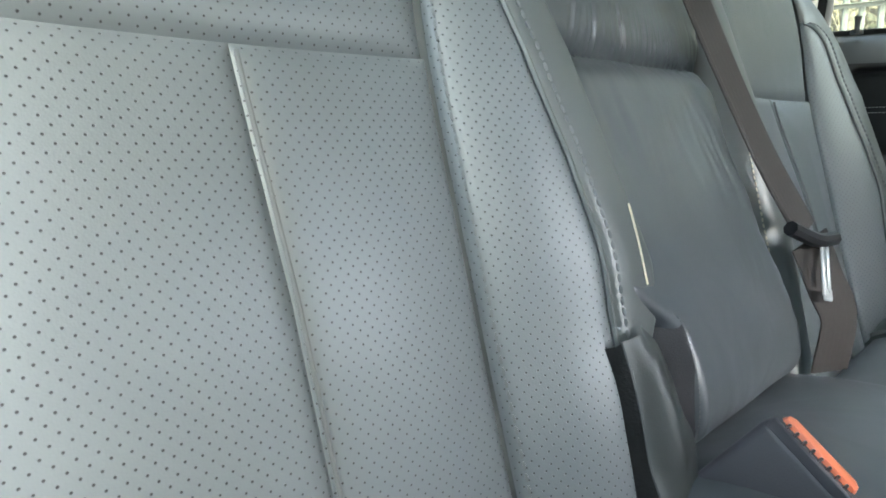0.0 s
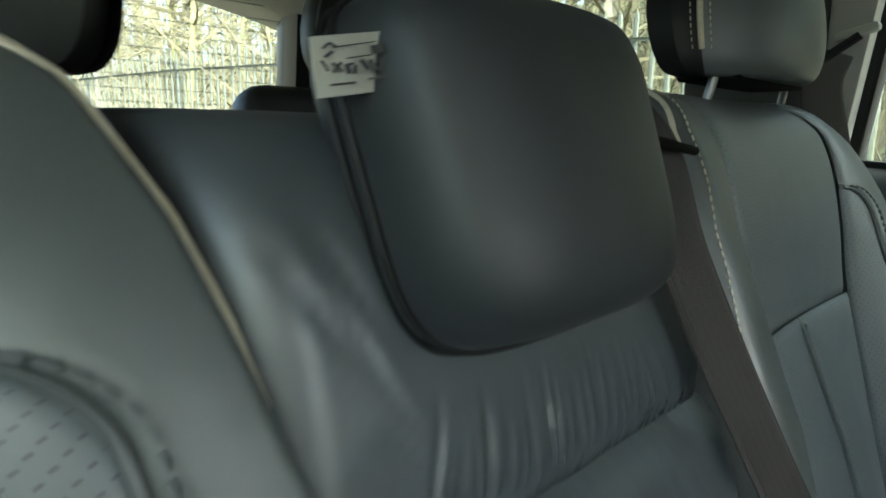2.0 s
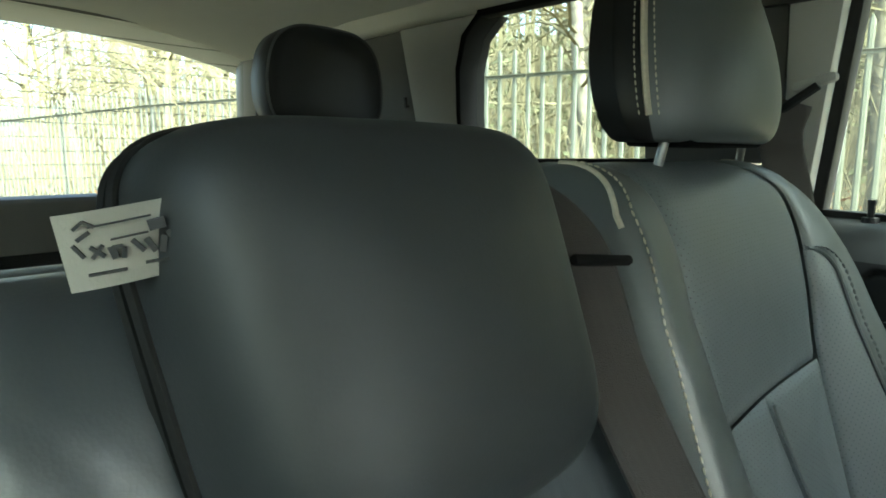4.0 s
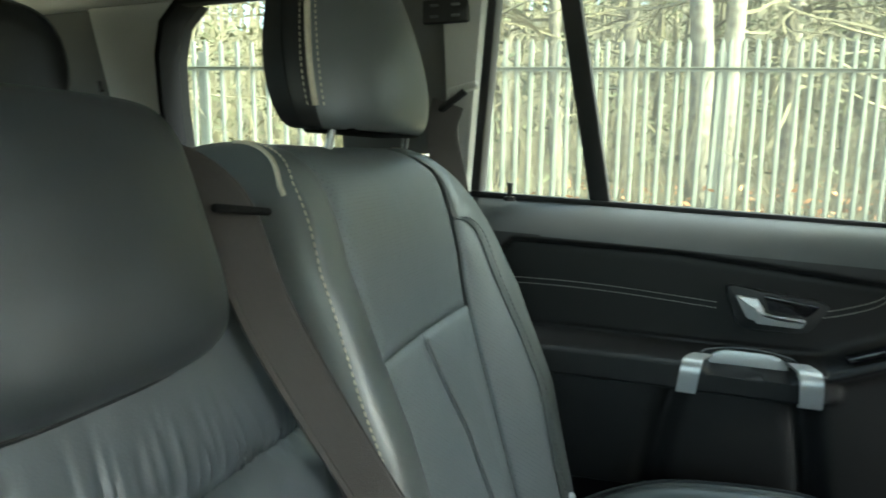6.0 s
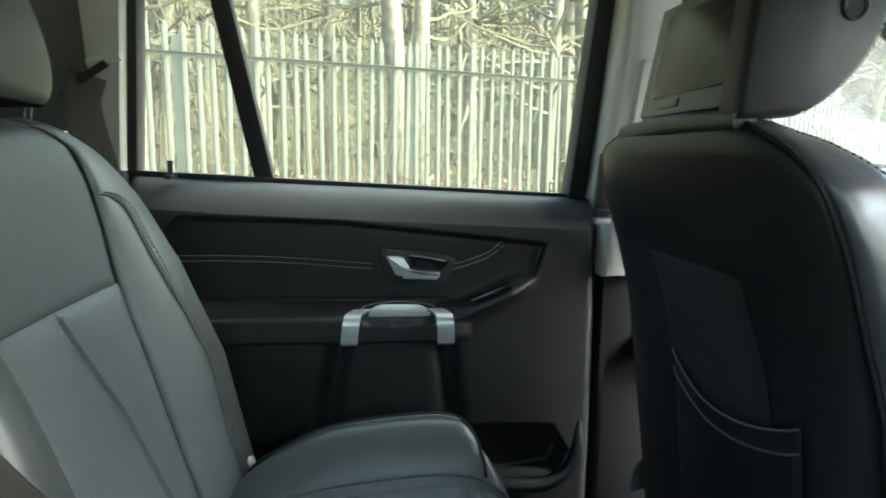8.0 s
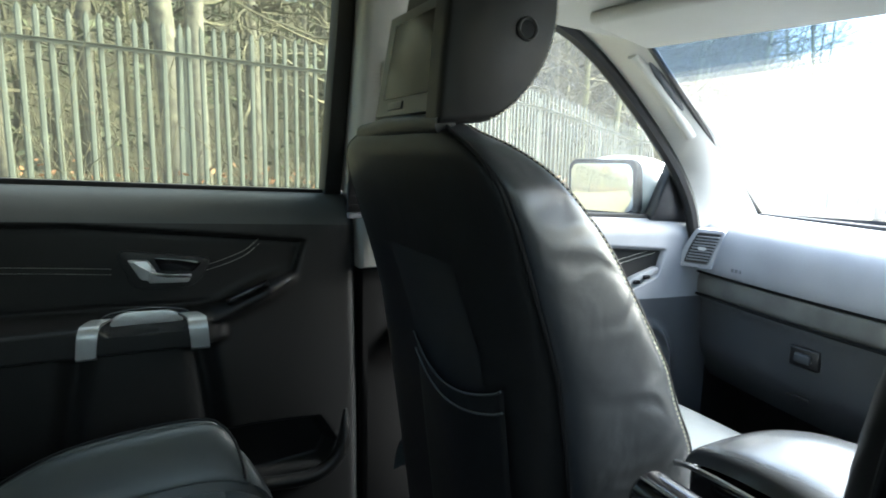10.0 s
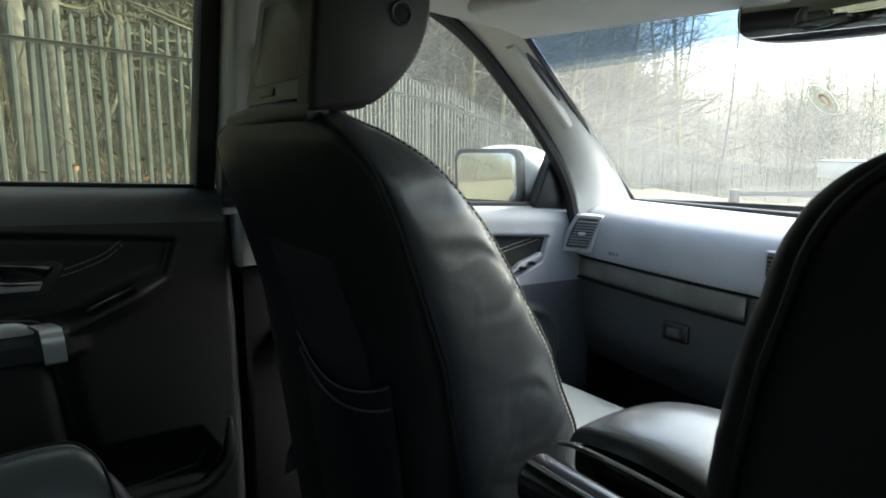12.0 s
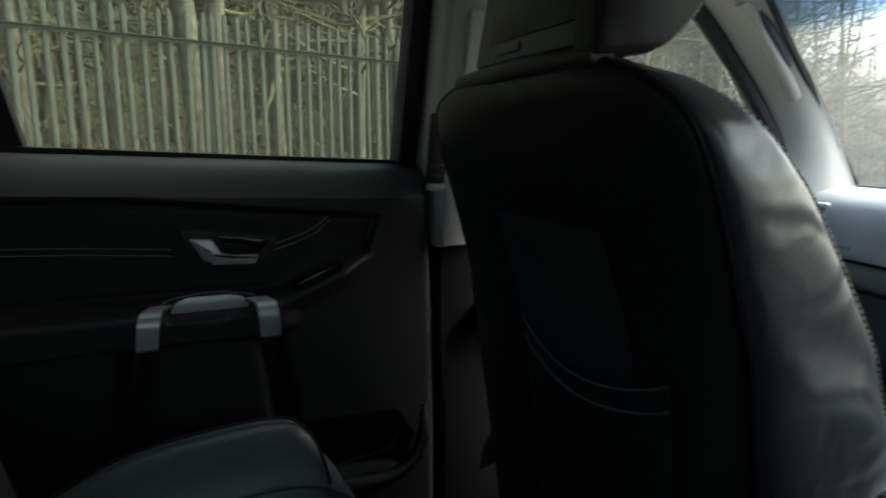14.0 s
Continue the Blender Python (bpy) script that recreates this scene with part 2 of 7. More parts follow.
def tubed(pts, radius, sides=8, **kw):
    return tube(bmesh.new(), pts, radius, sides, **kw)


def loft(bm, rings, caps=True, closed=True):
    vs = [[bm.verts.new(p) for p in r] for r in rings]
    n = len(rings[0])
    for a, b in zip(vs, vs[1:]):
        for k in range(n if closed else n - 1):
            bm.faces.new((a[k], a[(k + 1) % n], b[(k + 1) % n], b[k]))
    if caps:
        bm.faces.new(vs[0][::-1])
        bm.faces.new(vs[-1])
    bmesh.ops.recalc_face_normals(bm, faces=bm.faces)
    return bm


def rbox(size, at=(0, 0, 0), bevel=0.004, seg=2, m=None, bm=None):
    """A box with rounded edges."""
    own = bmesh.new()
    bmesh.ops.create_cube(own, size=1.0)
    for v in own.verts:
        v.co = Vector((v.co.x * size[0], v.co.y * size[1], v.co.z * size[2]))
    if bevel:
        bmesh.ops.bevel(own, geom=own.edges[:], offset=min(bevel, min(size) * 0.45), segments=seg, profile=0.5, affect="EDGES")
    mm = (m if m else Matrix.Identity(4))
    for v in own.verts:
        v.co = mm @ v.co + Vector(at)
    return own


def join(*bms):
    out = bmesh.new()
    for b in bms:
        me = bpy.data.meshes.new("tmp")
        b.to_mesh(me)
        b.free()
        out.from_mesh(me)
        bpy.data.meshes.remove(me)
    return out


def prism(poly, depth, place, bevel=0.0, seg=2):
    """A flat outline (a, b) pushed through depth; place(a, b, d) gives the point."""
    bm = bmesh.new()
    lo = [bm.verts.new(place(a, b, 0.0)) for a, b in poly]
    hi = [bm.verts.new(place(a, b, depth)) for a, b in poly]
    n = len(poly)
    f1, f2 = bm.faces.new(lo[::-1]), bm.faces.new(hi)
    for k in range(n):
        bm.faces.new((lo[k], lo[(k + 1) % n], hi[(k + 1) % n], hi[k]))
    bmesh.ops.recalc_face_normals(bm, faces=bm.faces)
    if bevel:
        bmesh.ops.bevel(bm, geom=list({e for f in (f1, f2) for e in f.edges}), offset=bevel, segments=seg, profile=0.5, affect="EDGES")
    return bm


def rounded(poly, r, n=5):
    """The outline with its corners rounded off."""
    out = []
    k = len(poly)
    for i in range(k):
        p, a, b = Vector(poly[i]), Vector(poly[i - 1]), Vector(poly[(i + 1) % k])
        q = min(r, (a - p).length * 0.45, (b - p).length * 0.45)
        s, e = p + (a - p).normalized() * q, p + (b - p).normalized() * q
        for j in range(n + 1):
            t = j / n
            out.append(tuple((1 - t) ** 2 * s + 2 * t * (1 - t) * p + t * t * e))
    return out


def panel(P, na, nb, sink=0.005, wid=0.007, borders="lrbt", puff=0.0, flip=False, cluster=True):
    """A sewn panel: the surface P(s, t), sunk along its borders as at a seam. UV in metres."""
    def par(i, n):
        t = i / (n - 1)
        return (0.45 * t + 0.55 * (0.5 - 0.5 * math.cos(math.pi * t))) if cluster else t
    g = np.array([[P(par(i, na), par(j, nb)) for j in range(nb)] for i in range(na)])
    da = np.zeros((na, nb))
    db = np.zeros((na, nb))
    da[1:] = np.cumsum(np.linalg.norm(np.diff(g, axis=0), axis=2), axis=0)
    db[:, 1:] = np.cumsum(np.linalg.norm(np.diff(g, axis=1), axis=2), axis=1)
    d = np.full((na, nb), 9.0)
    if "l" in borders:
        d = np.minimum(d, da)
    if "r" in borders:
        d = np.minimum(d, da[-1:] - da)
    if "b" in borders:
        d = np.minimum(d, db)
    if "t" in borders:
        d = np.minimum(d, db[:, -1:] - db)
    ga, gb = np.gradient(g, axis=0), np.gradient(g, axis=1)
    nrm = np.cross(ga, gb)
    nrm /= np.maximum(np.linalg.norm(nrm, axis=2, keepdims=True), 1e-9)
    if flip:
        nrm = -nrm
    off = -sink * np.exp(-(d / wid) ** 1.3) + puff * (1 - np.exp(-d / 0.03))
    g = g + nrm * off[..., None]
    bm = bmesh.new()
    uv = bm.loops.layers.uv.new("UVMap")
    vs = [[bm.verts.new(g[i, j]) for j in range(nb)] for i in range(na)]
    for i in range(na - 1):
        for j in range(nb - 1):
            idx = ((i, j), (i + 1, j), (i + 1, j + 1), (i, j + 1))
            if flip:
                idx = idx[::-1]
            f = bm.faces.new([vs[a][b] for a, b in idx])
            for lp, (a, b) in zip(f.loops, idx):
                mid = da[-1, b] / 2
                lp[uv].uv = (da[a, b] - mid, db[a, b])
    return bm


def stitches(bm, pts, step=0.006, length=0.004, radius=0.0006, lift=(0, 0, 0)):
    """Single stitches laid along a curve."""
    pts = [Vector(p) + Vector(lift) for p in pts]
    acc = 0.0
    for a, b in zip(pts, pts[1:]):
        seg = (b - a).length
        d = (b - a).normalized() if seg > 1e-6 else Vector((0, 0, 1))
        while acc < seg:
            p = a + d * acc
            tube(bm, [p, p + d * length * 0.5, p + d * length], [radius * 0.5, radius, radius * 0.5], 4)
            acc += step
        acc -= seg
    return bm


def pad(center, half, power=(2.6, 2.6), m=None, nu=40, nv=24, warp=None):
    """A cushion: a superellipsoid, warped by a function of its local point."""
    def sp(v, p):
        return math.copysign(abs(v) ** (2 / p), v)
    bm = bmesh.new()
    rings = []
    for j in range(1, nv):
        th = -math.pi / 2 + math.pi * j / nv
        ring = []
        for i in range(nu):
            ph = 2 * math.pi * i / nu
            p = Vector((half[0] * sp(math.cos(th), power[1]) * sp(math.cos(ph), power[0]),
                        half[1] * sp(math.cos(th), power[1]) * sp(math.sin(ph), power[0]),
                        half[2] * sp(math.sin(th), power[1])))
            ring.append(p)
        rings.append(ring)
    def fin(p):
        q = warp(p) if warp else p
        return (m @ q if m else q) + Vector(center)
    vs = [[bm.verts.new(fin(p)) for p in r] for r in rings]
    for a, b in zip(vs, vs[1:]):
        for k in range(nu):
            bm.faces.new((a[k], a[(k + 1) % nu], b[(k + 1) % nu], b[k]))
    lo, hi = bm.verts.new(fin(Vector((0, 0, -half[2])))), bm.verts.new(fin(Vector((0, 0, half[2]))))
    for k in range(nu):
        bm.faces.new((lo, vs[0][(k + 1) % nu], vs[0][k]))
        bm.faces.new((hi, vs[-1][k], vs[-1][(k + 1) % nu]))
    return bm


def sd_poly(px, pz, poly):
    """Signed distance (negative inside) of points to an outline."""
    d = np.full(px.shape, 9.0)
    inside = np.zeros(px.shape, bool)
    for (ax, az), (bx, bz) in zip(poly, poly[1:] + poly[:1]):
        ex, ez = bx - ax, bz - az
        wx, wz = px - ax, pz - az
        t = np.clip((wx * ex + wz * ez) / (ex * ex + ez * ez), 0, 1)
        d = np.minimum(d, np.hypot(wx - ex * t, wz - ez * t))
        c = ((az > pz) != (bz > pz)) & (px < (bx - ax) * (pz - az) / (bz - az + 1e-12) + ax)
        inside ^= c
    return np.where(inside, -d, d)


def sstep(a, b, v):
    t = np.clip((v - a) / (b - a), 0, 1)
    return t * t * (3 - 2 * t)


def side_y(z):
    """Inner face of the car's side: upright below the windows, leaning in above."""
    return 0.80 if z < 1.2 else 0.80 - 0.27 * (z - 1.2)


def sill_z(x):
    return 1.2 - 0.0437 * (x - 0.33)


def side_prism(poly, depth, inset=0.0, sgn=1, bevel=0.006):
    """An outline in the car's side, (x, z), its inner face inset metres inside the side's surface."""
    return prism(poly, depth, lambda a, b, d: (a, sgn * (side_y(b) - inset + d), b), bevel)

# ---- the car's shell ----
QUARTER = [(-1.045, 1.298), (-1.033, 1.39), (-1.014, 1.475), (-0.985, 1.53), (-0.935, 1.565)]  # front edge of the rear pillar beside the quarter window


def build_shell():
    tagged(part("floor", rbox((3.7, 1.72, 0.05), (-0.15, 0, 0.395), 0.01), CARPET), "black carpeted car floor", "floor", kind="structure")

    def roof_z(x, y):
        front = 0.155 * float(sstep(0.15, 0.98, x)) + 0.06 * float(sstep(-1.3, -1.85, x))
        return 1.665 - front - 0.075 * abs(y / 0.7) ** 3.0
    bm = bmesh.new()
    nx, ny = 48, 30
    lower, upper = [], []
    for i in range(nx):
        x = -1.85 + 2.76 * i / (nx - 1)
        lower.append([bm.verts.new((x, y, roof_z(x, y))) for y in [(-1 + 2 * j / (ny - 1)) * (0.705 - 0.15 * float(sstep(0.3, 0.95, x))) for j in range(ny)]])
        upper.append([bm.verts.new((v.co.x, v.co.y * 1.02, v.co.z + 0.05)) for v in lower[-1]])
    for g, s in ((lower, -1), (upper, 1)):
        for i in range(nx - 1):
            for j in range(ny - 1):
                q = (g[i][j], g[i + 1][j], g[i + 1][j + 1], g[i][j + 1])
                bm.faces.new(q if s > 0 else q[::-1])
    for i in range(nx - 1):
        for j in (0, ny - 1):
            bm.faces.new((lower[i][j], lower[i + 1][j], upper[i + 1][j], upper[i][j]))
    for j in range(ny - 1):
        for i in (0, nx - 1):
            bm.faces.new((lower[i][j], lower[i][j + 1], upper[i][j + 1], upper[i][j]))
    bmesh.ops.recalc_face_normals(bm, faces=bm.faces)
    tagged(part("ceiling", bm, HEADLINER), "pale grey fabric headliner of the car", "ceiling", kind="structure")

    for sgn, word in ((1, "left"), (-1, "right")):
        # roof rail above the windows
        rail = side_prism([(-1.72, 1.565), (0.72, 1.565), (0.66, 1.66), (-1.72, 1.66)], 0.06, 0.03, sgn, 0.012)
        tagged(part("trim_roof_" + word, rail, BEIGE), "beige trim along the roof edge", "trim", kind="structure")
        # rear pillars and load area
        wall = thing("wall_" + word, "grey side trim of the load area with beige pillars", "wall", kind="structure")
        part("load_panel", side_prism([(-1.86, 0.42), (-0.455, 0.42), (-0.455, 1.295), (-1.86, 1.295)], 0.08, 0.02, sgn, 0.01), LOADTRIM, wall)
        part("pillar", side_prism([*QUARTER, (-1.16, 1.565), (-1.17, 1.298)], 0.06, 0.035, sgn, 0.012), BEIGE, wall, "beige pillar trim beside the quarter window")
        # shade on the rearmost pillar is put in through the darker trim colour
        part("pillar", side_prism([(-1.17, 1.298), (-1.16, 1.565), (-1.70, 1.565), (-1.86, 1.298)], 0.06, 0.02, sgn, 0.01), LOADTRIM, wall, "rear pillar trim in a darker grey that stands for shade")
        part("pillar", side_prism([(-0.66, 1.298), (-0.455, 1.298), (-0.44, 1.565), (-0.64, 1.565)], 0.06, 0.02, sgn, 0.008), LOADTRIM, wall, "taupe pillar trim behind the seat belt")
        part("pillar", side_prism([(-0.452, 1.235), (-0.418, 1.235), (-0.366, 1.565), (-0.437, 1.565)], 0.06, 0.045, sgn, 0.01), BEIGE, wall, "beige pillar trim beside the rear door")
        part("pillar", side_prism([(-0.455, 0.42), (-0.42, 0.42), (-0.418, 1.233), (-0.455, 1.233)], 0.06, 0.04, sgn, 0.006), VINYL_BLACK, wall, "black lower pillar trim")
        part("load_window_seal", join(side_prism([(-1.05, 1.29), (-0.64, 1.29), (-0.64, 1.305), (-1.05, 1.305)], 0.03, 0.025, sgn, 0.003),
             side_prism([(a + 0.006, b - 0.002) for a, b in QUARTER] + [(a - 0.006, b + 0.002) for a, b in QUARTER[::-1]], 0.075, 0.038, sgn, 0.003),
             side_prism([(-0.945, 1.556), (-0.64, 1.556), (-0.64, 1.568), (-0.945, 1.568)], 0.03, 0.038, sgn, 0.003)), MATT_BLACK, wall, "black rubber window seal")
        # B pillar
        bp = thing("pillar_" + word, "beige centre pillar trim over a black foot", "pillar", kind="structure")
        part("upper_trim", side_prism([(0.386, 1.06), (0.455, 1.06), (0.455, 1.565), (0.366, 1.565), (0.366, 1.205), (0.384, 1.15)], 0.085, 0.085, sgn, 0.015), BEIGE, bp)
        part("foot_trim", side_prism([(0.392, 0.42), (0.56, 0.42), (0.47, 1.058), (0.392, 1.058)], 0.07, 0.06, sgn, 0.012), MATT_BLACK, bp, "black lower trim")
        if sgn > 0:
            vent = part("air_vent", side_prism(rounded([(0.355, 1.168), (0.385, 1.168), (0.385, 1.276), (0.355, 1.276)], 0.006), 0.012, 0.098, sgn, 0.003), PLASTIC, bp, "slim black air vent")
            for k in range(6):
                part("slat", rbox((0.024, 0.006, 0.003), (0.370, side_y(1.19) - 0.101, 1.180 + 0.016 * k), 0.001), PLASTIC, vent)
            part("vent_frame", side_prism(rounded([(0.356, 1.156), (0.386, 1.156), (0.386, 1.167), (0.356, 1.167)], 0.004), 0.012, 0.099, sgn, 0.003), DASH_MID, bp, "grey vent thumb grip")
            part("belt_height_slider", side_prism(rounded([(0.398, 1.31), (0.43, 1.31), (0.43, 1.42), (0.398, 1.42)], 0.008), 0.02, 0.104, sgn, 0.004), BEIGE, bp)
        # windows
        w = thing("window_%d" % (1 if sgn > 0 else 2), "clear quarter window of the load area", "window", kind="structure")
        g = part("pane", side_prism([(-0.64, 1.298), (-0.64, 1.565), *QUARTER[::-1]], 0.004, -0.008, sgn, 0), GLASS_DARK, w)
        g.visible_shadow = False

    # tailgate with its window
    tg = thing("tailgate", "black-framed tailgate with a heated rear window", "tailgate", kind="structure")
    part("lower_panel", rbox((0.06, 1.5, 0.82), (-1.88, 0, 0.81), 0.02), LOADTRIM, tg)
    for sgn in (1, -1):
        part("side_frame", tubed([(-1.88, sgn * 0.73, 1.2), (-1.80, sgn * 0.70, 1.42), (-1.70, sgn * 0.655, 1.64)], 0.045, 8, flat=1.6), PLASTIC, tg)
    part("top_frame", tubed([(-1.69, -0.70, 1.63), (-1.69, 0, 1.655), (-1.69, 0.70, 1.63)], 0.035, 8), PLASTIC, tg)
    def rear_pt(a, b):
        return Vector((-1.885 + 0.19 * b, (-1 + 2 * a) * (0.72 - 0.07 * b), 1.21 + 0.42 * b))
    bm = bmesh.new()
    vs = [bm.verts.new(rear_pt(*c)) for c in ((0, 0), (1, 0), (1, 1), (0, 1))]
    bm.faces.new(vs)
    pane = part("pane", bm, GLASS_DARK, tg, smooth=False)
    pane.visible_shadow = False
    for k in range(11):
        b = 0.12 + 0.075 * k
        part("heating_wire", tubed([rear_pt(0.04, b) + Vector((0.003, 0, 0)), rear_pt(0.96, b) + Vector((0.003, 0, 0))], 0.0008, 4), INK, tg)

    # windscreen
    ws = thing("windscreen", "wide windscreen with a blue-tinted upper band", "windscreen", kind="structure")
    TL, BL = Vector((0.885, 0.57, 1.495)), Vector((1.56, 0.80, 1.115))
    def ws_pt(a, b):
        """a across from -1 to 1, b from the base to the top."""
        p = BL.lerp(TL, b)
        return Vector((p.x + 0.06 * (1 - a * a), a * p.y, p.z + 0.015 * (1 - a * a)))
    def ws_sheet(b0, b1, lift):
        bm = bmesh.new()
        vs = [[bm.verts.new(ws_pt(-1 + 2 * i / 16, b0 + (b1 - b0) * j / 6) + Vector((-lift, 0, -lift))) for j in range(7)] for i in range(17)]
        for i in range(16):
            for j in range(6):
                bm.faces.new((vs[i][j], vs[i + 1][j], vs[i + 1][j + 1], vs[i][j + 1]))
        return bm
    for name, b0, b1, m in (("pane", 0, 1, GLASS_FRONT), ("tinted_band", 0.815, 1.0, BAND), ("tinted_band", 0.84, 1.0, BAND), ("tinted_band", 0.862, 1.0, BAND)):
        o = part(name, ws_sheet(b0, b1, 0.004 + 0.08 * (b0 - 0.8) if name == "tinted_band" else 0), m, ws, "blue sun band" if m is BAND else "")
        o.visible_shadow = False
    part("lower_seal", tubed([ws_pt(-1 + 2 * i / 16, 0.005) + Vector((-0.01, 0, 0.003)) for i in range(17)], 0.008, 6), RUBBER, ws)
    for sgn in (1, -1):
        part("side_seal", tubed([ws_pt(sgn * 0.995, i / 8) + Vector((-0.006, 0, -0.004)) for i in range(9)], 0.007, 6), RUBBER, ws)
    # wipers lie outside on the glass
    for y0, y1, b0, b1 in ((0.52, -0.1, 0.03, 0.045), (0.1, -0.62, 0.03, 0.05)):
        wiper = thing("windscreen_wiper", "black wiper resting at the foot of the windscreen", "wiper", ws_pt(y0 / 0.78, b0) + Vector((0.03, 0, 0.02)))
        o = wiper.location
        part("arm", tubed([Vector((0, 0, 0)), ws_pt((y0 + y1) / 1.56, b0) + Vector((0.045, 0, 0.04)) - o], 0.006, 6), PLASTIC, wiper)
        part("blade", tubed([ws_pt((y0 - 0.05 + (y1 - y0 + 0.05) * i / 8) / 0.78, b0 + 0.02 + (b1 - b0) * i / 8) + Vector((0.02, 0, 0.018)) - o for i in range(9)], 0.006, 6), RUBBER, wiper)
        part("pivot", tubed([Vector((0, 0, -0.02)), Vector((0, 0, 0.012))], 0.014, 10), PLASTIC, wiper)

    # A pillars
    for sgn, word in ((1, "left"), (-1, "right")):
        ap = thing("pillar_front_" + word, "beige front pillar trim with a grab handle", "pillar", kind="structure")
        c1 = [(0.60, 0.705, 1.59), (0.76, 0.70, 1.545), (0.885, 0.71, 1.487), (1.02, 0.725, 1.385), (1.155, 0.74, 1.262), (1.228, 0.752, 1.17), (1.262, 0.76, 1.09)]
        c2 = [(0.72, 0.50, 1.595), (0.80, 0.535, 1.545), (0.885, 0.562, 1.49), (1.05, 0.62, 1.40), (1.22, 0.675, 1.305), (1.37, 0.73, 1.215), (1.50, 0.775, 1.125)]
        def skin(a, t):
            p, q = Vector(spline(c1, t)), Vector(spline(c2, t))
            r = p.lerp(q, a)
            bulge = math.sin(math.pi * a) * 0.018
            return (r.x - bulge * 0.35, sgn * (r.y - bulge), r.z - bulge * 0.3)
        part("pillar_trim", panel(skin, 14, 30, 0.004, 0.006, "lr", flip=sgn < 0), BEIGE, ap)
        seal = [Vector(spline(c1, i / 20)) + Vector((-0.006, -0.004, -0.008)) for i in range(21)]
        part("door_seal", tubed([(p.x, sgn * p.y, p.z) for p in seal], 0.016, 8), RUBBER, ap, "black rubber door seal")
        mid = [Vector(skin(0.55, t)) for t in (0.36, 0.40, 0.45, 0.51, 0.56, 0.60)]
        off = (-0.008, 0.003, 0.008, 0.008, 0.003, -0.008)
        part("grab_handle", tubed([p + Vector((-0.7 * o, -sgn * 0.8 * o, 0)) for p, o in zip(mid, off)], [0.013, 0.012, 0.0105, 0.0105, 0.012, 0.013], 10), BEIGE, ap, "moulded beige grab handle")
        # no hollow is cut: a charcoal bar gives the finger recess its shade
        slot = [Vector(skin(0.70, t)) for t in (0.39, 0.42, 0.46, 0.50, 0.53)]
        part("recess_shade", tubed([p + Vector((0.004, 0, 0)) for p in slot], [0.003, 0.009, 0.010, 0.009, 0.003], 10), DASH_LOW, ap, "dark bar standing for the shade in the finger recess")


build_shell()


# ---- rear doors ----
def door_face(X, Z, sgn=1):
    """How far in (y) the rear door's trim stands at (x, z)."""
    zs = 1.2 - 0.0437 * (X - 0.33)
    d = zs - Z
    y = 0.797 - 0.057 * np.sqrt(np.clip(1 - (1 - np.clip(d / 0.085, 0, 1)) ** 2, 0, 1)) - 0.012 * sstep(0.05, 0.5, d)
    rec = sd_poly(X, Z, RECESS)
    y = y + 0.009 * (1 - sstep(-0.006, 0.006, rec)) + 0.004 * np.exp(-(rec / 0.005) ** 2)
    cup = sstep(-0.04, -0.022, X) * (1 - sstep(0.080, 0.098, X))
    shelf = (1 - sstep(0.10, 0.16, X)) * sstep(0.945, 0.962, Z) * (1 - sstep(0.998 - 0.010 * cup, 1.014 - 0.020 * cup, Z))
    slope = 1.0 + 0.43 * (X - 0.115)
    ridge = sstep(0.09, 0.13, X) * (1 - sstep(0.20, 0.285, X)) * np.exp(-((Z - slope + 0.012) / 0.016) ** 2)
    y = y - np.maximum(0.052 * shelf, 0.034 * ridge)
    pocket = sd_poly(X, Z, POCKET)
    y = y + 0.03 * (1 - sstep(-0.012, 0.004, pocket))
    lip = np.exp(-((pocket - 0.012) / 0.010) ** 2) * (1 - sstep(0.70, 0.76, Z))
    y = y - 0.007 * lip
    for c0, c1 in (((-0.07, 0.95), (-0.115, 0.72)), ((0.105, 0.95), (0.135, 0.72))):
        cx = c0[0] + (c1[0] - c0[0]) * (0.95 - Z) / 0.23
        band = np.exp(-((X - cx) / 0.017) ** 2) * (1 - sstep(0.935, 0.95, Z)) * sstep(0.60, 0.68, Z)
        y = y + 0.016 * band
    y = y + 0.032 * sstep(0.360, 0.392, X) ** 2 + 0.02 * (1 - sstep(-0.43, -0.40, X))
    return y


RECESS = [(-0.335, 1.158), (-0.073, 1.150), (0.20, 1.122), (0.283, 1.113), (0.266, 1.062), (0.158, 1.018), (0.10, 1.014), (-0.40, 1.018), (-0.37, 1.12)]
POCKET = [(0.19, 0.79), (0.305, 0.785), (0.335, 0.735), (0.312, 0.695), (0.22, 0.685), (-0.35, 0.68), (-0.35, 0.76)]


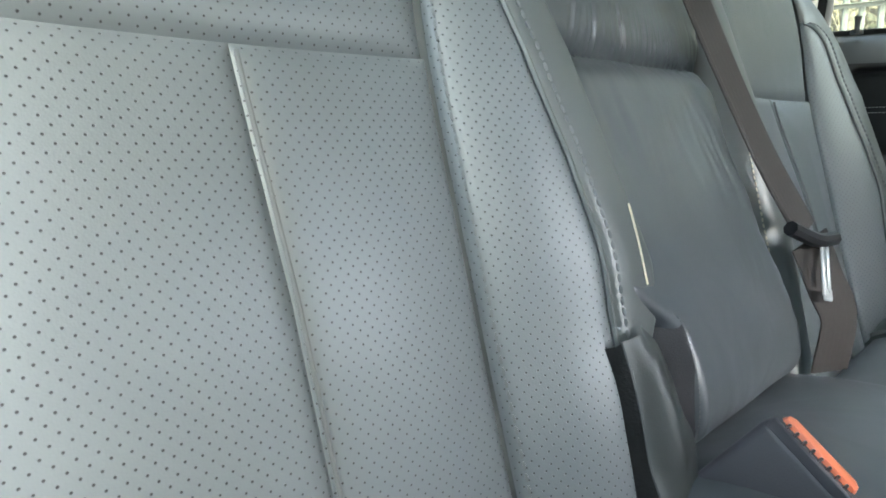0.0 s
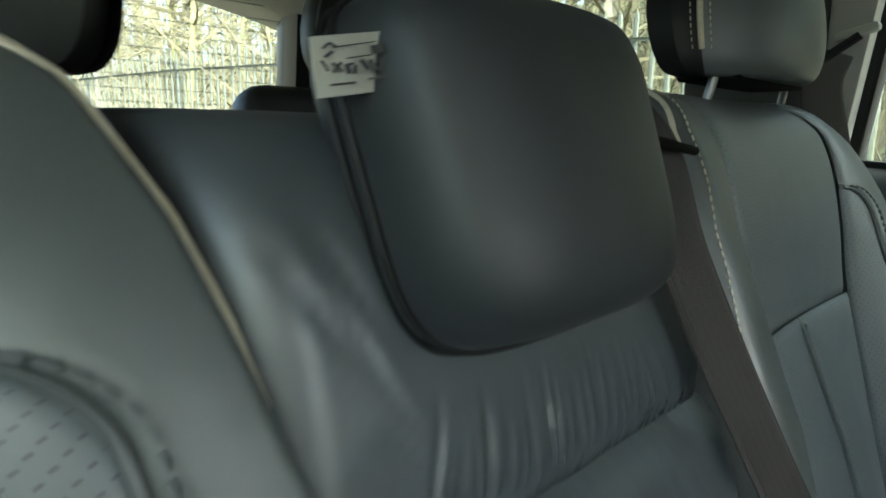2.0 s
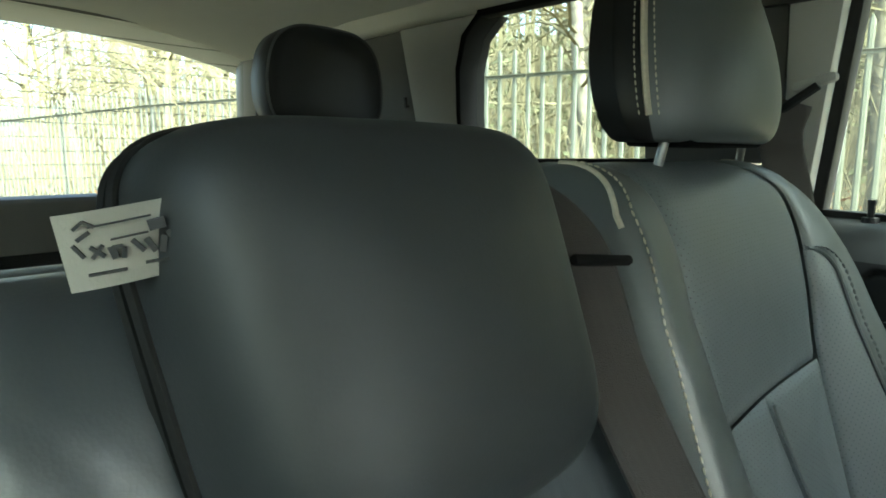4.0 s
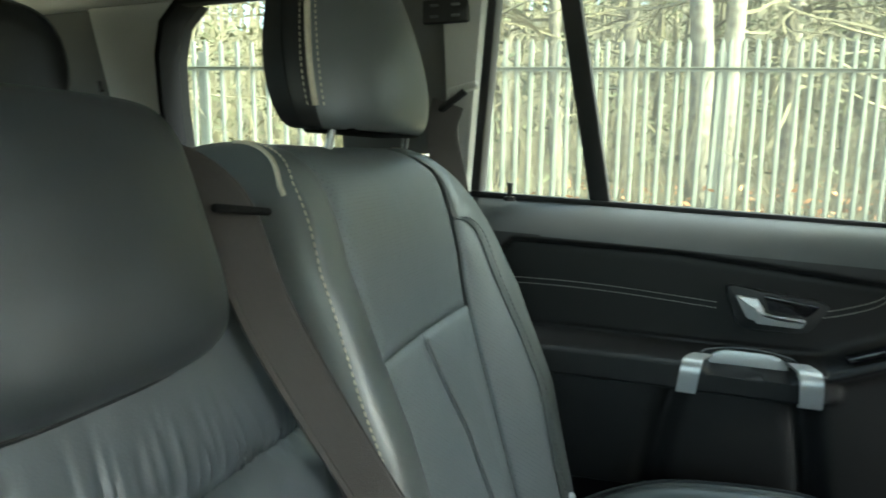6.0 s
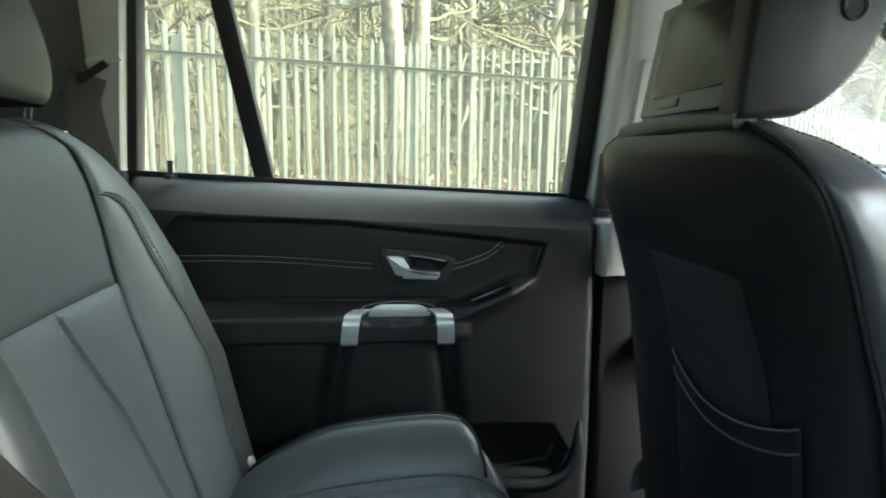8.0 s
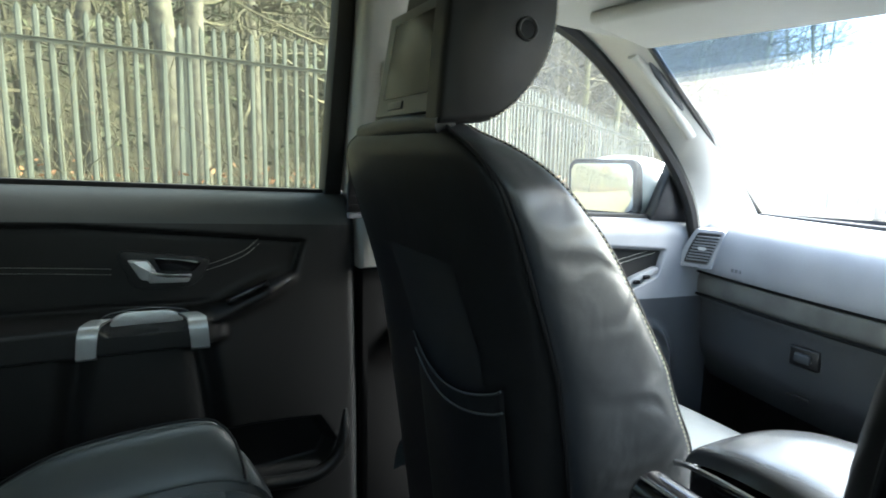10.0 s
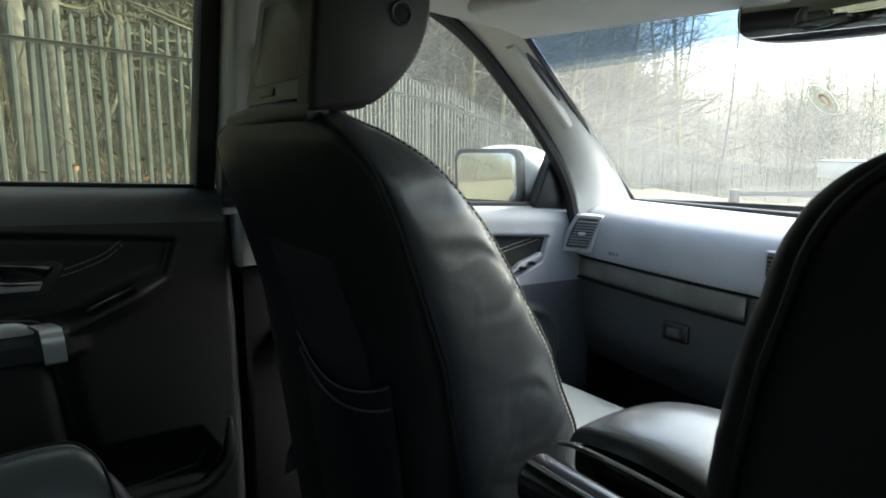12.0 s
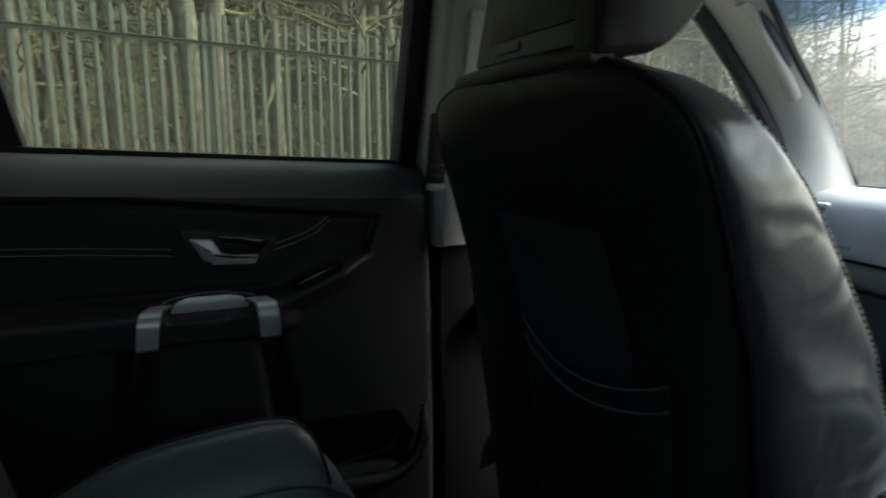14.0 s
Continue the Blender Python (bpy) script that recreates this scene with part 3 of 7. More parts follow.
def rear_door(name, sgn, label):
    door = thing(name, label, "door", kind="structure")
    nx, nz = 200, 280
    xs = np.linspace(-0.445, 0.39, nx)
    X, T = np.meshgrid(xs, np.linspace(0, 1, nz), indexing="ij")
    Z = 0.43 + (1.2 - 0.0437 * (X - 0.33) - 0.43) * T ** 0.8
    Y = door_face(X, Z)
    rec = sd_poly(X, Z, RECESS)
    lo = np.maximum(Z - 0.951, X - 0.300)
    above = np.maximum(1.2 - 0.0437 * (X - 0.33) - Z - 0.060, X - 0.372)
    insert, skin, low, top = bmesh.new(), bmesh.new(), bmesh.new(), bmesh.new()
    cache = {}
    def vert(bm, i, j):
        key = (id(bm), i, j)
        if key not in cache:
            cache[key] = bm.verts.new((X[i, j], sgn * Y[i, j], Z[i, j]))
        return cache[key]
    for i in range(nx - 1):
        for j in range(nz - 1):
            r = rec[i:i + 2, j:j + 2].mean()
            bm = insert if r < 0 else top if above[i, j] < 0 else low if lo[i, j] < 0 else skin
            q = ((i, j), (i + 1, j), (i + 1, j + 1), (i, j + 1))
            bm.faces.new([vert(bm, a, b) for a, b in (q if sgn > 0 else q[::-1])])
    part("door_trim", skin, VINYL, door, sharp=60)
    # the ledge's brightness under the glass is painted by this lighter vinyl
    part("window_ledge", top, VINYL_LIT, door, "padded ledge under the window, lightened as by window light", sharp=60)
    part("leather_insert", insert, LEATHER_BLACK, door, "black leather insert with cream stitching", sharp=60)
    part("lower_trim", low, VINYL, door, "black lower door trim with a pocket", sharp=60)
    part("door_shell", side_prism([(-0.445, 0.42), (0.39, 0.42), (0.39, 1.19), (-0.445, 1.225)], 0.05, -0.005, sgn, 0.01), PLASTIC, door)
    # window frame
    part("window_frame", side_prism([(-0.448, 1.236), (-0.402, 1.234), (-0.352, 1.565), (-0.40, 1.565)], 0.04, 0.02, sgn, 0.006), RUBBER, door)
    part("window_frame", side_prism([(0.331, 1.196), (0.364, 1.193), (0.369, 1.565), (0.337, 1.565)], 0.05, 0.03, sgn, 0.006), RUBBER, door)
    part("window_divider", side_prism([(-0.217, 1.222), (-0.184, 1.222), (-0.242, 1.565), (-0.272, 1.565)], 0.03, 0.015, sgn, 0.004), RUBBER, door)
    part("sill_seal", side_prism([(-0.42, 1.226), (0.345, 1.193), (0.345, 1.202), (-0.42, 1.236)], 0.02, 0.018, sgn, 0.002), RUBBER, door)
    for x0, x1, t0, t1 in ((-0.402, -0.21, -0.352, -0.262), (-0.19, 0.333, -0.25, 0.340)):
        g = part("pane", side_prism([(x0, sill_z(x0) - 0.01), (x1, sill_z(x1) - 0.01), (t1, 1.57), (t0, 1.57)], 0.004, -0.012, sgn, 0), GLASS, door)
        g.visible_shadow = False
    if sgn < 0:
        return door
    # small parts seen on the near side of the trim
    part("lock_pin", join(tubed([(-0.345, 0.755, 1.226), (-0.345, 0.755, 1.243), (-0.345, 0.755, 1.252)], [0.004, 0.0045, 0.006], 8), tubed([(-0.345, 0.755, 1.222), (-0.345, 0.755, 1.229)], 0.010, 10)), PLASTIC, door)
    for dz in (0.0, -0.009):
        bm = bmesh.new()
        stitches(bm, [(x, float(door_face(np.array(x), np.array(z))) - 0.0008, z + dz) for x, z in [spline([(-0.36, 1.096), (-0.25, 1.096), (-0.15, 1.092), (-0.02, 1.082)], i / 30) for i in range(31)]], 0.0052, 0.004, 0.0006)
        stitches(bm, [(x, float(door_face(np.array(x), np.array(z))) - 0.0008, z + dz) for x, z in [spline([(0.118, 1.079), (0.15, 1.088), (0.185, 1.102), (0.208, 1.120)], i / 20) for i in range(21)]], 0.0052, 0.004, 0.0006)
        part("stitching", bm, THREAD_PALE, door, "row of pale stitches")
    # door handle
    place = lambda y: (lambda a, b, d: (a, y - d, b))
    bez = rounded([(-0.012, 1.113), (0.134, 1.093), (0.106, 1.046), (0.012, 1.046)], 0.018, 6)
    bezel = part("handle_bezel", prism(bez, 0.013, place(0.752), 0.004), VINYL_BLACK, door, "black handle recess surround")
    inner = rounded([(0.042, 1.100), (0.118, 1.089), (0.100, 1.070), (0.054, 1.072)], 0.008, 4)
    part("finger_well", prism(inner, 0.003, place(0.7405), 0.001), GLOSS_BLACK, bezel, "dark finger well")
    tab = [(0.005, 1.097), (0.035, 1.095), (0.047, 1.075), (0.041, 1.060), (0.023, 1.064)]
    bar = [(0.034, 1.077), (0.060, 1.0705), (0.100, 1.0685), (0.094, 1.056), (0.034, 1.058)]
    part("door_handle", join(prism(rounded(tab, 0.004, 4), 0.010, place(0.741), 0.003), prism(rounded(bar, 0.004, 4), 0.014, place(0.741), 0.004)), SILVER, door, "satin silver door handle")
    # pull cup in the armrest with two silver straps
    for x0, x1, dx in ((-0.057, -0.030, -0.012), (0.085, 0.113, 0.006)):
        prof = [(0.716, 1.0085), (0.704, 1.006), (0.690, 1.000), (0.684, 0.985), (0.688, 0.956)]
        rings = []
        for k in range(12):
            y, z = spline(prof, k / 11)
            lean = dx * k / 11 + (0.010 if x0 < 0 else -0.010) * max(0, 1 - k / 4)
            rings.append([(x0 + lean, y - 0.008, z + 0.003), (x1 + lean, y - 0.008, z + 0.003), (x1 + lean, y + 0.006, z - 0.004), (x0 + lean, y + 0.006, z - 0.004)])
        part("silver_strap", loft(bmesh.new(), rings), SILVER, door, "satin silver strap on the armrest", sharp=30)
    part("cup_back", prism(rounded([(-0.028, 0.984), (0.086, 0.984), (0.080, 1.004), (0.062, 1.0135), (-0.004, 1.0145), (-0.021, 1.006)], 0.008, 5), 0.006, place(0.734), 0.002), SILVER, door, "pale inner face of the pull cup")
    part("cup_rim", tubed(curve_pts([(-0.040, 0.722, 1.0035), (-0.024, 0.735, 1.012), (0.03, 0.739, 1.0165), (0.082, 0.735, 1.011), (0.097, 0.722, 1.0025)], 24), 0.0011, 8), DASH_MID, door, "grey rim of the pull cup")
    part("window_switch", rbox((0.075, 0.02, 0.010), (0.185, 0.722, 1.034), 0.003, m=Matrix.Rotation(radians(-23), 4, "Y")), GLOSS_BLACK, door, "glossy window switch")
    part("pocket_lip", tubed(curve_pts([(0.18, 0.705, 0.688), (0.27, 0.700, 0.685), (0.315, 0.700, 0.700), (0.345, 0.703, 0.735), (0.352, 0.712, 0.80)], 20), [0.013] * 16 + [0.011, 0.009, 0.006, 0.003], 10), VINYL, door, "grey rim of the door pocket")
    return door


rear_door("door_1", 1, "rear car door with black leather insert and silver handle")
swung = rear_door("door_2", -1, "plain black rear car door standing ajar")
swung.matrix_world = Matrix.Translation((0.39, -0.80, 0)) @ Matrix.Rotation(radians(12), 4, "Z") @ Matrix.Translation((-0.39, 0.80, 0))


# ---- front doors ----
def front_door(name, sgn, label):
    door = thing(name, label, "door", kind="structure")
    nx, nz = 260, 230
    rec = [(0.60, 1.07), (1.0, 1.062), (1.165, 1.047), (1.145, 0.99), (1.04, 0.955), (0.60, 0.95)]
    X, T = np.meshgrid(np.linspace(0.46, 1.335, nx), np.linspace(0, 1, nz), indexing="ij")
    Z = 0.43 + (1.165 - 0.05 * (X - 0.46) - 0.43) * T
    d = 1.165 - 0.05 * (X - 0.46) - Z
    Y = 0.80 - 0.04 * np.sqrt(np.clip(1 - (1 - np.clip(d / 0.05, 0, 1)) ** 2, 0, 1))
    # the grid is drawn onto the edge of the recess, so that the trim meets the leather in a clean line
    for _ in range(2):
        r = sd_poly(X, Z, rec)
        gx, gz = (sd_poly(X + 1e-4, Z, rec) - r) / 1e-4, (sd_poly(X, Z + 1e-4, rec) - r) / 1e-4
        near = np.where(np.abs(r) < 0.0021, r, 0.0)
        X, Z = X - near * gx, Z - near * gz
    r = sd_poly(X, Z, rec)
    Y = Y + 0.02 * (1 - sstep(-0.006, 0.008, r))
    Y = Y - 0.05 * sstep(0.90, 0.93, Z) * (1 - sstep(0.945, 0.965, Z)) * (1 - sstep(0.98, 1.08, X))
    sp = np.hypot(X - 1.10, Z - 0.77)
    Y = Y - 0.012 * np.exp(-((sp - 0.10) / 0.012) ** 2)
    a, b, c = bmesh.new(), bmesh.new(), bmesh.new()
    cache = {}
    for i in range(nx - 1):
        for j in range(nz - 1):
            bm = b if r[i:i + 2, j:j + 2].mean() < 0 else (a if T[i, j] > 0.715 else c)
            vs = []
            for p, q in ((i, j), (i + 1, j), (i + 1, j + 1), (i, j + 1)):
                key = (id(bm), p, q)
                if key not in cache:
                    cache[key] = bm.verts.new((X[p, q], sgn * Y[p, q], Z[p, q]))
                vs.append(cache[key])
            bm.faces.new(vs if sgn > 0 else vs[::-1])
    part("door_trim", a, DOOR_GREY, door, sharp=60)
    part("leather_insert", b, LEATHER_BLACK, door, "black leather insert", sharp=60)
    part("lower_trim", c, DASH_LOW, door, "dark grey lower door trim", sharp=60)
    part("door_shell", prism([(0.46, 0.42), (1.34, 0.42), (1.34, 1.11), (0.46, 1.155)], 0.05, lambda p, q, e: (p, sgn * (0.807 + e), q), 0.008), PLASTIC, door)
    fr = [(0.46, 1.16), (0.485, 1.16), (0.49, 1.55), (0.46, 1.57)]
    part("window_frame", side_prism(fr, 0.04, 0.02, sgn, 0.005), RUBBER, door)
    part("sill_seal", side_prism([(0.47, 1.158), (1.25, 1.120), (1.25, 1.130), (0.47, 1.168)], 0.02, 0.018, sgn, 0.002), RUBBER, door)
    g = part("pane", side_prism([(0.48, 1.15), (1.22, 1.112), (1.125, 1.30), (0.90, 1.50), (0.74, 1.56), (0.48, 1.57)], 0.004, -0.012, sgn, 0), GLASS_SIDE, door)
    g.visible_shadow = False
    if sgn > 0:
        part("mirror_cover", side_prism(rounded([(1.122, 1.123), (1.262, 1.113), (1.236, 1.19), (1.172, 1.285)], 0.012), 0.03, 0.03, sgn, 0.006), PLASTIC, door, "black triangular mirror base cover")
        for dz in (0, -0.010):
            bm = bmesh.new()
            stitches(bm, [(0.99 + 0.16 * i / 20, 0.777, 1.022 + 0.03 * i / 20 + dz) for i in range(21)], 0.0055, 0.004, 0.0007)
            part("stitching", bm, THREAD_PALE, door, "row of pale stitches")
        sw = part("switch_panel", prism(rounded([(1.03, 0.962), (1.08, 0.968), (1.15, 0.998), (1.145, 1.012), (1.07, 0.99)], 0.01), 0.02, lambda p, q, e: (p, 0.775 - e, q), 0.004), DASH_MID, door)
        for x, z in ((1.075, 0.979), (1.105, 0.989)):
            part("switch", rbox((0.018, 0.008, 0.010), (x, 0.752, z), 0.002), GLOSS_BLACK, sw)
    return door


for sgn, word in ((1, "left"), (-1, "right")):
    tagged(part("trim_footwell_" + word, rbox((0.30, 0.04, 0.75), (1.47, sgn * 0.80, 0.75), 0.01), VINYL_BLACK), "black footwell side trim", "trim", kind="structure")
front_door("door_3", 1, "front passenger door with pale grey trim and leather insert")
front_door("door_4", -1, "plain driver's door trim")


# ---- rear seats ----
def rear_seat(cy, sgn, label, mid_u, zs):
    """An outer rear seat: sewn backrest, cushion and headrest. u runs outboard from the seat's middle."""
    st = thing("back_seat", label, "car seat", (-0.2, cy, 0.45), "rear seats")
    org = Vector((-0.2, cy, 0.45))
    prof = [(-0.228, 0.735), (-0.262, 0.84), (-0.300, 0.97), (-0.337, 1.10), (-0.352, 1.18), (-0.370, 1.245), (-0.396, 1.286), (-0.437, 1.302), (-0.480, 1.292), (-0.505, 1.25)]
    zi = [(0.7, 0.226), (1.2, 0.226), (1.27, 0.215), (1.31, 0.19)]
    po = [(0.7, 0.03), (0.8, 0.042), (0.95, 0.052), (1.1, 0.040), (1.2, 0.020), (1.28, 0.004)]
    pi_ = [(0.7, 0.02), (0.92, 0.036), (1.05, 0.036), (1.12, 0.026), (1.2, 0.010), (1.28, 0.002)]

    def seam_o(z):
        return min(0.140, lerp_table(zs, z) - 0.035)

    def seam_i(z):
        return -min(0.148 if cy < 0 else lerp_table([(0.7, 0.098), (0.95, 0.102), (1.1, 0.120), (1.2, 0.146)], z), lerp_table(zi, z) - 0.03)

    def S(u, t):
        x, z = spline(prof, t)
        out, inn = lerp_table(zs, z), lerp_table(zi, z)
        so, si = seam_o(z), seam_i(z)
        b = 0.0
        if u > so:
            k = min(1.0, (u - so) / (out - so))
            b = lerp_table(po, z) * math.sin(0.5 * math.pi * min(1, k / 0.80)) ** 0.8
            if k > 0.86:
                w = (k - 0.86) / 0.14
                b -= 0.05 * (1 - math.sqrt(max(0.0, 1 - w * w)))
        elif u < si:
            k = min(1.0, (si - u) / (inn + si))
            b = lerp_table(pi_, z) * math.sin(0.5 * math.pi * min(1, k / 0.6))
            if k > 0.68:
                w = (k - 0.68) / 0.32
                b -= 0.075 * (1 - math.sqrt(max(0.0, 1 - w * w)))
        else:
            k = (u - si) / (so - si)
            b = -0.006 * math.sin(math.pi * k)
        return Vector((x + b, cy + sgn * u, z + 0.25 * b)) - org

    def t_at(z):
        lo, hi = 0.0, 7 / 9
        for _ in range(30):
            m = (lo + hi) / 2
            if spline(prof, m)[1] < z:
                lo = m
            else:
                hi = m
        return lo
    t110, t121 = t_at(1.10), t_at(1.213)

    def reg(ua, ub, ta, tb):
        def P(s, t):
            tt = ta + (tb - ta) * t
            z = spline(prof, tt)[1]
            a, b = ua(z), ub(z)
            return S(a + (b - a) * s, tt)
        return P
    mid = lambda z: lerp_table(mid_u, z)
    flip = sgn < 0
    back = part("backrest", panel(reg(lambda z: -lerp_table(zi, z), lambda z: lerp_table(zs, z), 0, 1), 36, 60, flip=flip, sink=-0.0, borders=""), LEATHER, st)
    for v in back.data.vertices:
        v.co.x -= 0.014
    def piece(name, ua, ub, ta, tb, m, na, nb, lab="", borders="lrbt", puff=0.0, sink=0.0065, wid=0.0075):
        return part(name, panel(reg(ua, ub, ta, tb), na, nb, sink, wid, borders, puff, flip), m, back, lab)
    so, si = seam_o, seam_i
    edge_o, edge_i = (lambda z: lerp_table(zs, z)), (lambda z: -lerp_table(zi, z))
    piece("upper_insert", si, so, t110, 1.0, LEATHER_HOLES, 44, 70, "perforated grey leather insert", "lrb", 0.001, 0.0065, 0.008)
    piece("lower_insert", si, mid, 0, t110, LEATHER_HOLES, 34, 70, "perforated grey leather insert", "lrt", 0.0035 if cy < 0 else 0.008, 0.003, 0.004)
    piece("lower_insert", mid, so, 0, t110, LEATHER_HOLES, 34, 70, "perforated grey leather insert", "lrt", 0.0035 if cy < 0 else 0.008, 0.003, 0.004)
    def arc(z):
        w = lerp_table([(0.7, 0.072), (0.9, 0.078), (0.97, 0.080), (1.03, 0.072), (1.07, 0.063), (1.13, 0.050), (1.17, 0.042), (1.22, 0.034)], z)
        w = min(w, lerp_table(zs, z) - so(z) - lerp_table([(0.885, 0.010), (0.91, 0.03)], z))
        k = min(1.0, max(0.0, (z - 1.18) / 0.033))
        return so(z) + w * math.sqrt(max(0.0, 1 - k * k))
    piece("inner_bolster", edge_i, si, 0, 1.0, LEATHER, 30, 70, "smooth leather side bolster", "r", 0.0, 0.003)
    piece("outer_bolster", so, arc, 0, t121, LEATHER_HOLES, 30, 80, "perforated side bolster", "lr", 0.0, 0.0038, 0.005)
    piece("outer_edge", arc, edge_o, 0, t121, LEATHER, 30, 80, "smooth leather edge panel", "l", 0.0, 0.004, 0.005)
    piece("outer_shoulder", so, edge_o, t121, 1.0, LEATHER, 34, 36, "smooth leather shoulder", "l", 0.0, 0.0022, 0.006)
    # seams: thread and raised welts
    def along(uf, ta, tb, n=60, lift=0.002):
        pts = []
        for i in range(n):
            tt = ta + (tb - ta) * i / (n - 1)
            z = spline(prof, tt)[1]
            p = S(uf(z), tt)
            pts.append(p + Vector((lift, 0, lift * 0.3)))
        return pts
    def arc_path(shift, n=110, lift=0.0):
        pts = along(lambda z: arc(z) + shift, 0, t121 - 0.0005, n, lift)
        return pts
    bm = bmesh.new()
    stitches(bm, arc_path(0.0065, 160, 0.0030), 0.0075, 0.0056, 0.0016)
    part("arc_stitching", bm, THREAD_GREY, back, "row of grey stitches")
    bm = bmesh.new()
    stitches(bm, along(lambda z: so(z) + 0.0045, 0, 0.86, 120, 0.0022), 0.0075, 0.0054, 0.0016)
    if cy < 0:
        part("seam_stitching", bm, THREAD_GREY, back, "row of grey stitches")
    else:
        bm.free()
    part("centre_welt", tubed(along(mid, 0.0, t110 - 0.006, 60, 0.0036), 0.0014, 8), THREAD_GREY, back, "raised pale centre seam")
    part("welt", tubed(arc_path(0.0, 90, -0.0012), 0.0021, 6), LEATHER, back)
    inner = lambda z: -(lerp_table(zi, z) - 0.004)
    part("cream_piping", tubed(along(lambda z: inner(z) + 0.008, t_at(1.262), 0.80, 40, -0.0005), 0.0021, 8), CREAM, back, "cream leather piping")
    bm = bmesh.new()
    stitches(bm, along(lambda z: -(lerp_table(zi, z) - 0.018), t_at(0.8), 0.80, 140, 0.0008), 0.0066, 0.0046, 0.0010)
    part("cream_stitching", bm, CREAM, back, "row of cream stitches")
    part("cream_piping", tubed(along(lambda z: lerp_table(zs, z) - (0.0045 if cy < 0 else 0.003), t_at(1.01 if cy < 0 else 1.155), 0.80, 90, -0.0012 if cy < 0 else -0.002), 0.003 if cy < 0 else 0.0026, 8), CREAM, back, "cream leather piping")
    # back shell and bolt cover
    shell = [(-0.50, 1.25), (-0.52, 1.15), (-0.50, 0.95), (-0.45, 0.74)]
    rings = []
    for i in range(14):
        x, z = spline(shell, i / 13)
        w = min(lerp_table(zs, z), lerp_table(zi, z)) - 0.004
        fx = -0.24 - 0.30 * (z - 0.735) - 0.045
        rings.append([Vector(p) - org for p in ((x, cy - w, z), (x, cy + w, z), (fx, cy + w, z), (fx, cy - w, z))])
    part("back_shell", loft(bmesh.new(), rings), CARPET, st, "dark carpeted back shell")
    bo = S(0.2427, t_at(0.786)) + Vector((0.001, 0, 0))
    part("bolt_cover", tubed([bo + Vector((-0.004, 0, -0.001)), bo + Vector((0.004, 0, 0.001)), bo + Vector((0.006, 0, 0.0015))], [0.008, 0.008, 0.005], 14), PRINT, st, "small white round bolt cover")

    # cushion
    def C(u, s):
        """u across, s from the fold at the back to the front edge and down."""
        cp = [(-0.25, 0.745), (-0.20, 0.775), (-0.10, 0.797), (0.02, 0.812), (0.11, 0.812), (0.165, 0.79), (0.19, 0.745), (0.185, 0.64), (0.17, 0.52)]
        x, z = spline(cp, s)
        k = u / 0.265
        lift = 0.0
        if k > 0.55:
            w = (k - 0.55) / 0.45
            lift = 0.062 * math.sin(math.pi * 0.5 * min(1, w / 0.55)) * float(sstep(0.0, 0.3, s)) * (1 - float(sstep(0.5, 0.72, s)))
            if w > 0.6:
                q = (w - 0.6) / 0.4
                lift -= 0.11 * (1 - math.sqrt(max(0, 1 - q * q)))
        elif k < -0.7:
            q = (-k - 0.7) / 0.3
            lift = -0.06 * (1 - math.sqrt(max(0, 1 - q * q)))
        else:
            lift = -0.014 * math.cos(k * 1.6)
        corner = 0.055 * max(0, abs(k) - 0.55) ** 2 / 0.2
        return Vector((x - corner * float(sstep(0.4, 0.7, s)), cy + sgn * u, z + lift)) - org
    cu = part("cushion", panel(lambda a, b: C(-0.265 + 0.53 * a, b), 46, 50, 0, 0.01, "", flip=not flip), LEATHER, st)
    for v in cu.data.vertices:
        v.co.z -= 0.006
    def cpiece(name, u0, u1, s0, s1, m, lab, borders="lrbt"):
        part(name, panel(lambda a, b: C(u0 + (u1 - u0) * a, s0 + (s1 - s0) * b), 34, 44, 0.0065, 0.0075, borders, 0.003, not flip), m, cu, lab)
    cpiece("seat_insert", -0.15, 0.145, 0.06, 0.52, LEATHER_HOLES, "perforated leather seat insert")
    cpiece("front_roll", -0.15, 0.145, 0.52, 1.0, LEATHER, "smooth leather front of the cushion", "lrb")
    cpiece("inner_bolster", -0.265, -0.15, 0.03, 1.0, LEATHER, "smooth leather side bolster", "r")
    cpiece("outer_bolster", 0.145, 0.215, 0.05, 0.60, LEATHER, "smooth leather cushion bolster")
    cpiece("outer_edge", 0.215, 0.265, 0.03, 1.0, LEATHER, "smooth leather edge", "l")
    cpiece("outer_front", 0.145, 0.215, 0.60, 1.0, LEATHER, "smooth leather bolster front", "lrb")
    seam = [(0.205, 0.12), (0.212, 0.25), (0.214, 0.40), (0.210, 0.50), (0.195, 0.555), (0.165, 0.575), (0.148, 0.578)]
    bm = tubed([C(*spline(seam, i / 40)) + Vector((0, 0, 0.0026)) for i in range(41)], 0.0022, 6)
    part("cream_piping", tubed([C(0.250, 0.40 + 0.24 * i / 30) + Vector((0, sgn * 0.001, 0.004)) for i in range(31)], 0.0026, 6), CREAM, cu, "cream piping along the cushion edge")
    part("welt", bm, LEATHER_BLACK, cu, "dark sewn seam")
    part("seat_base", rbox((0.36, 0.46, 0.24), (-0.02 + 0.2, 0, 0.12 + 0.03), 0.03), VINYL_BLACK, st, "black seat base")
    return st


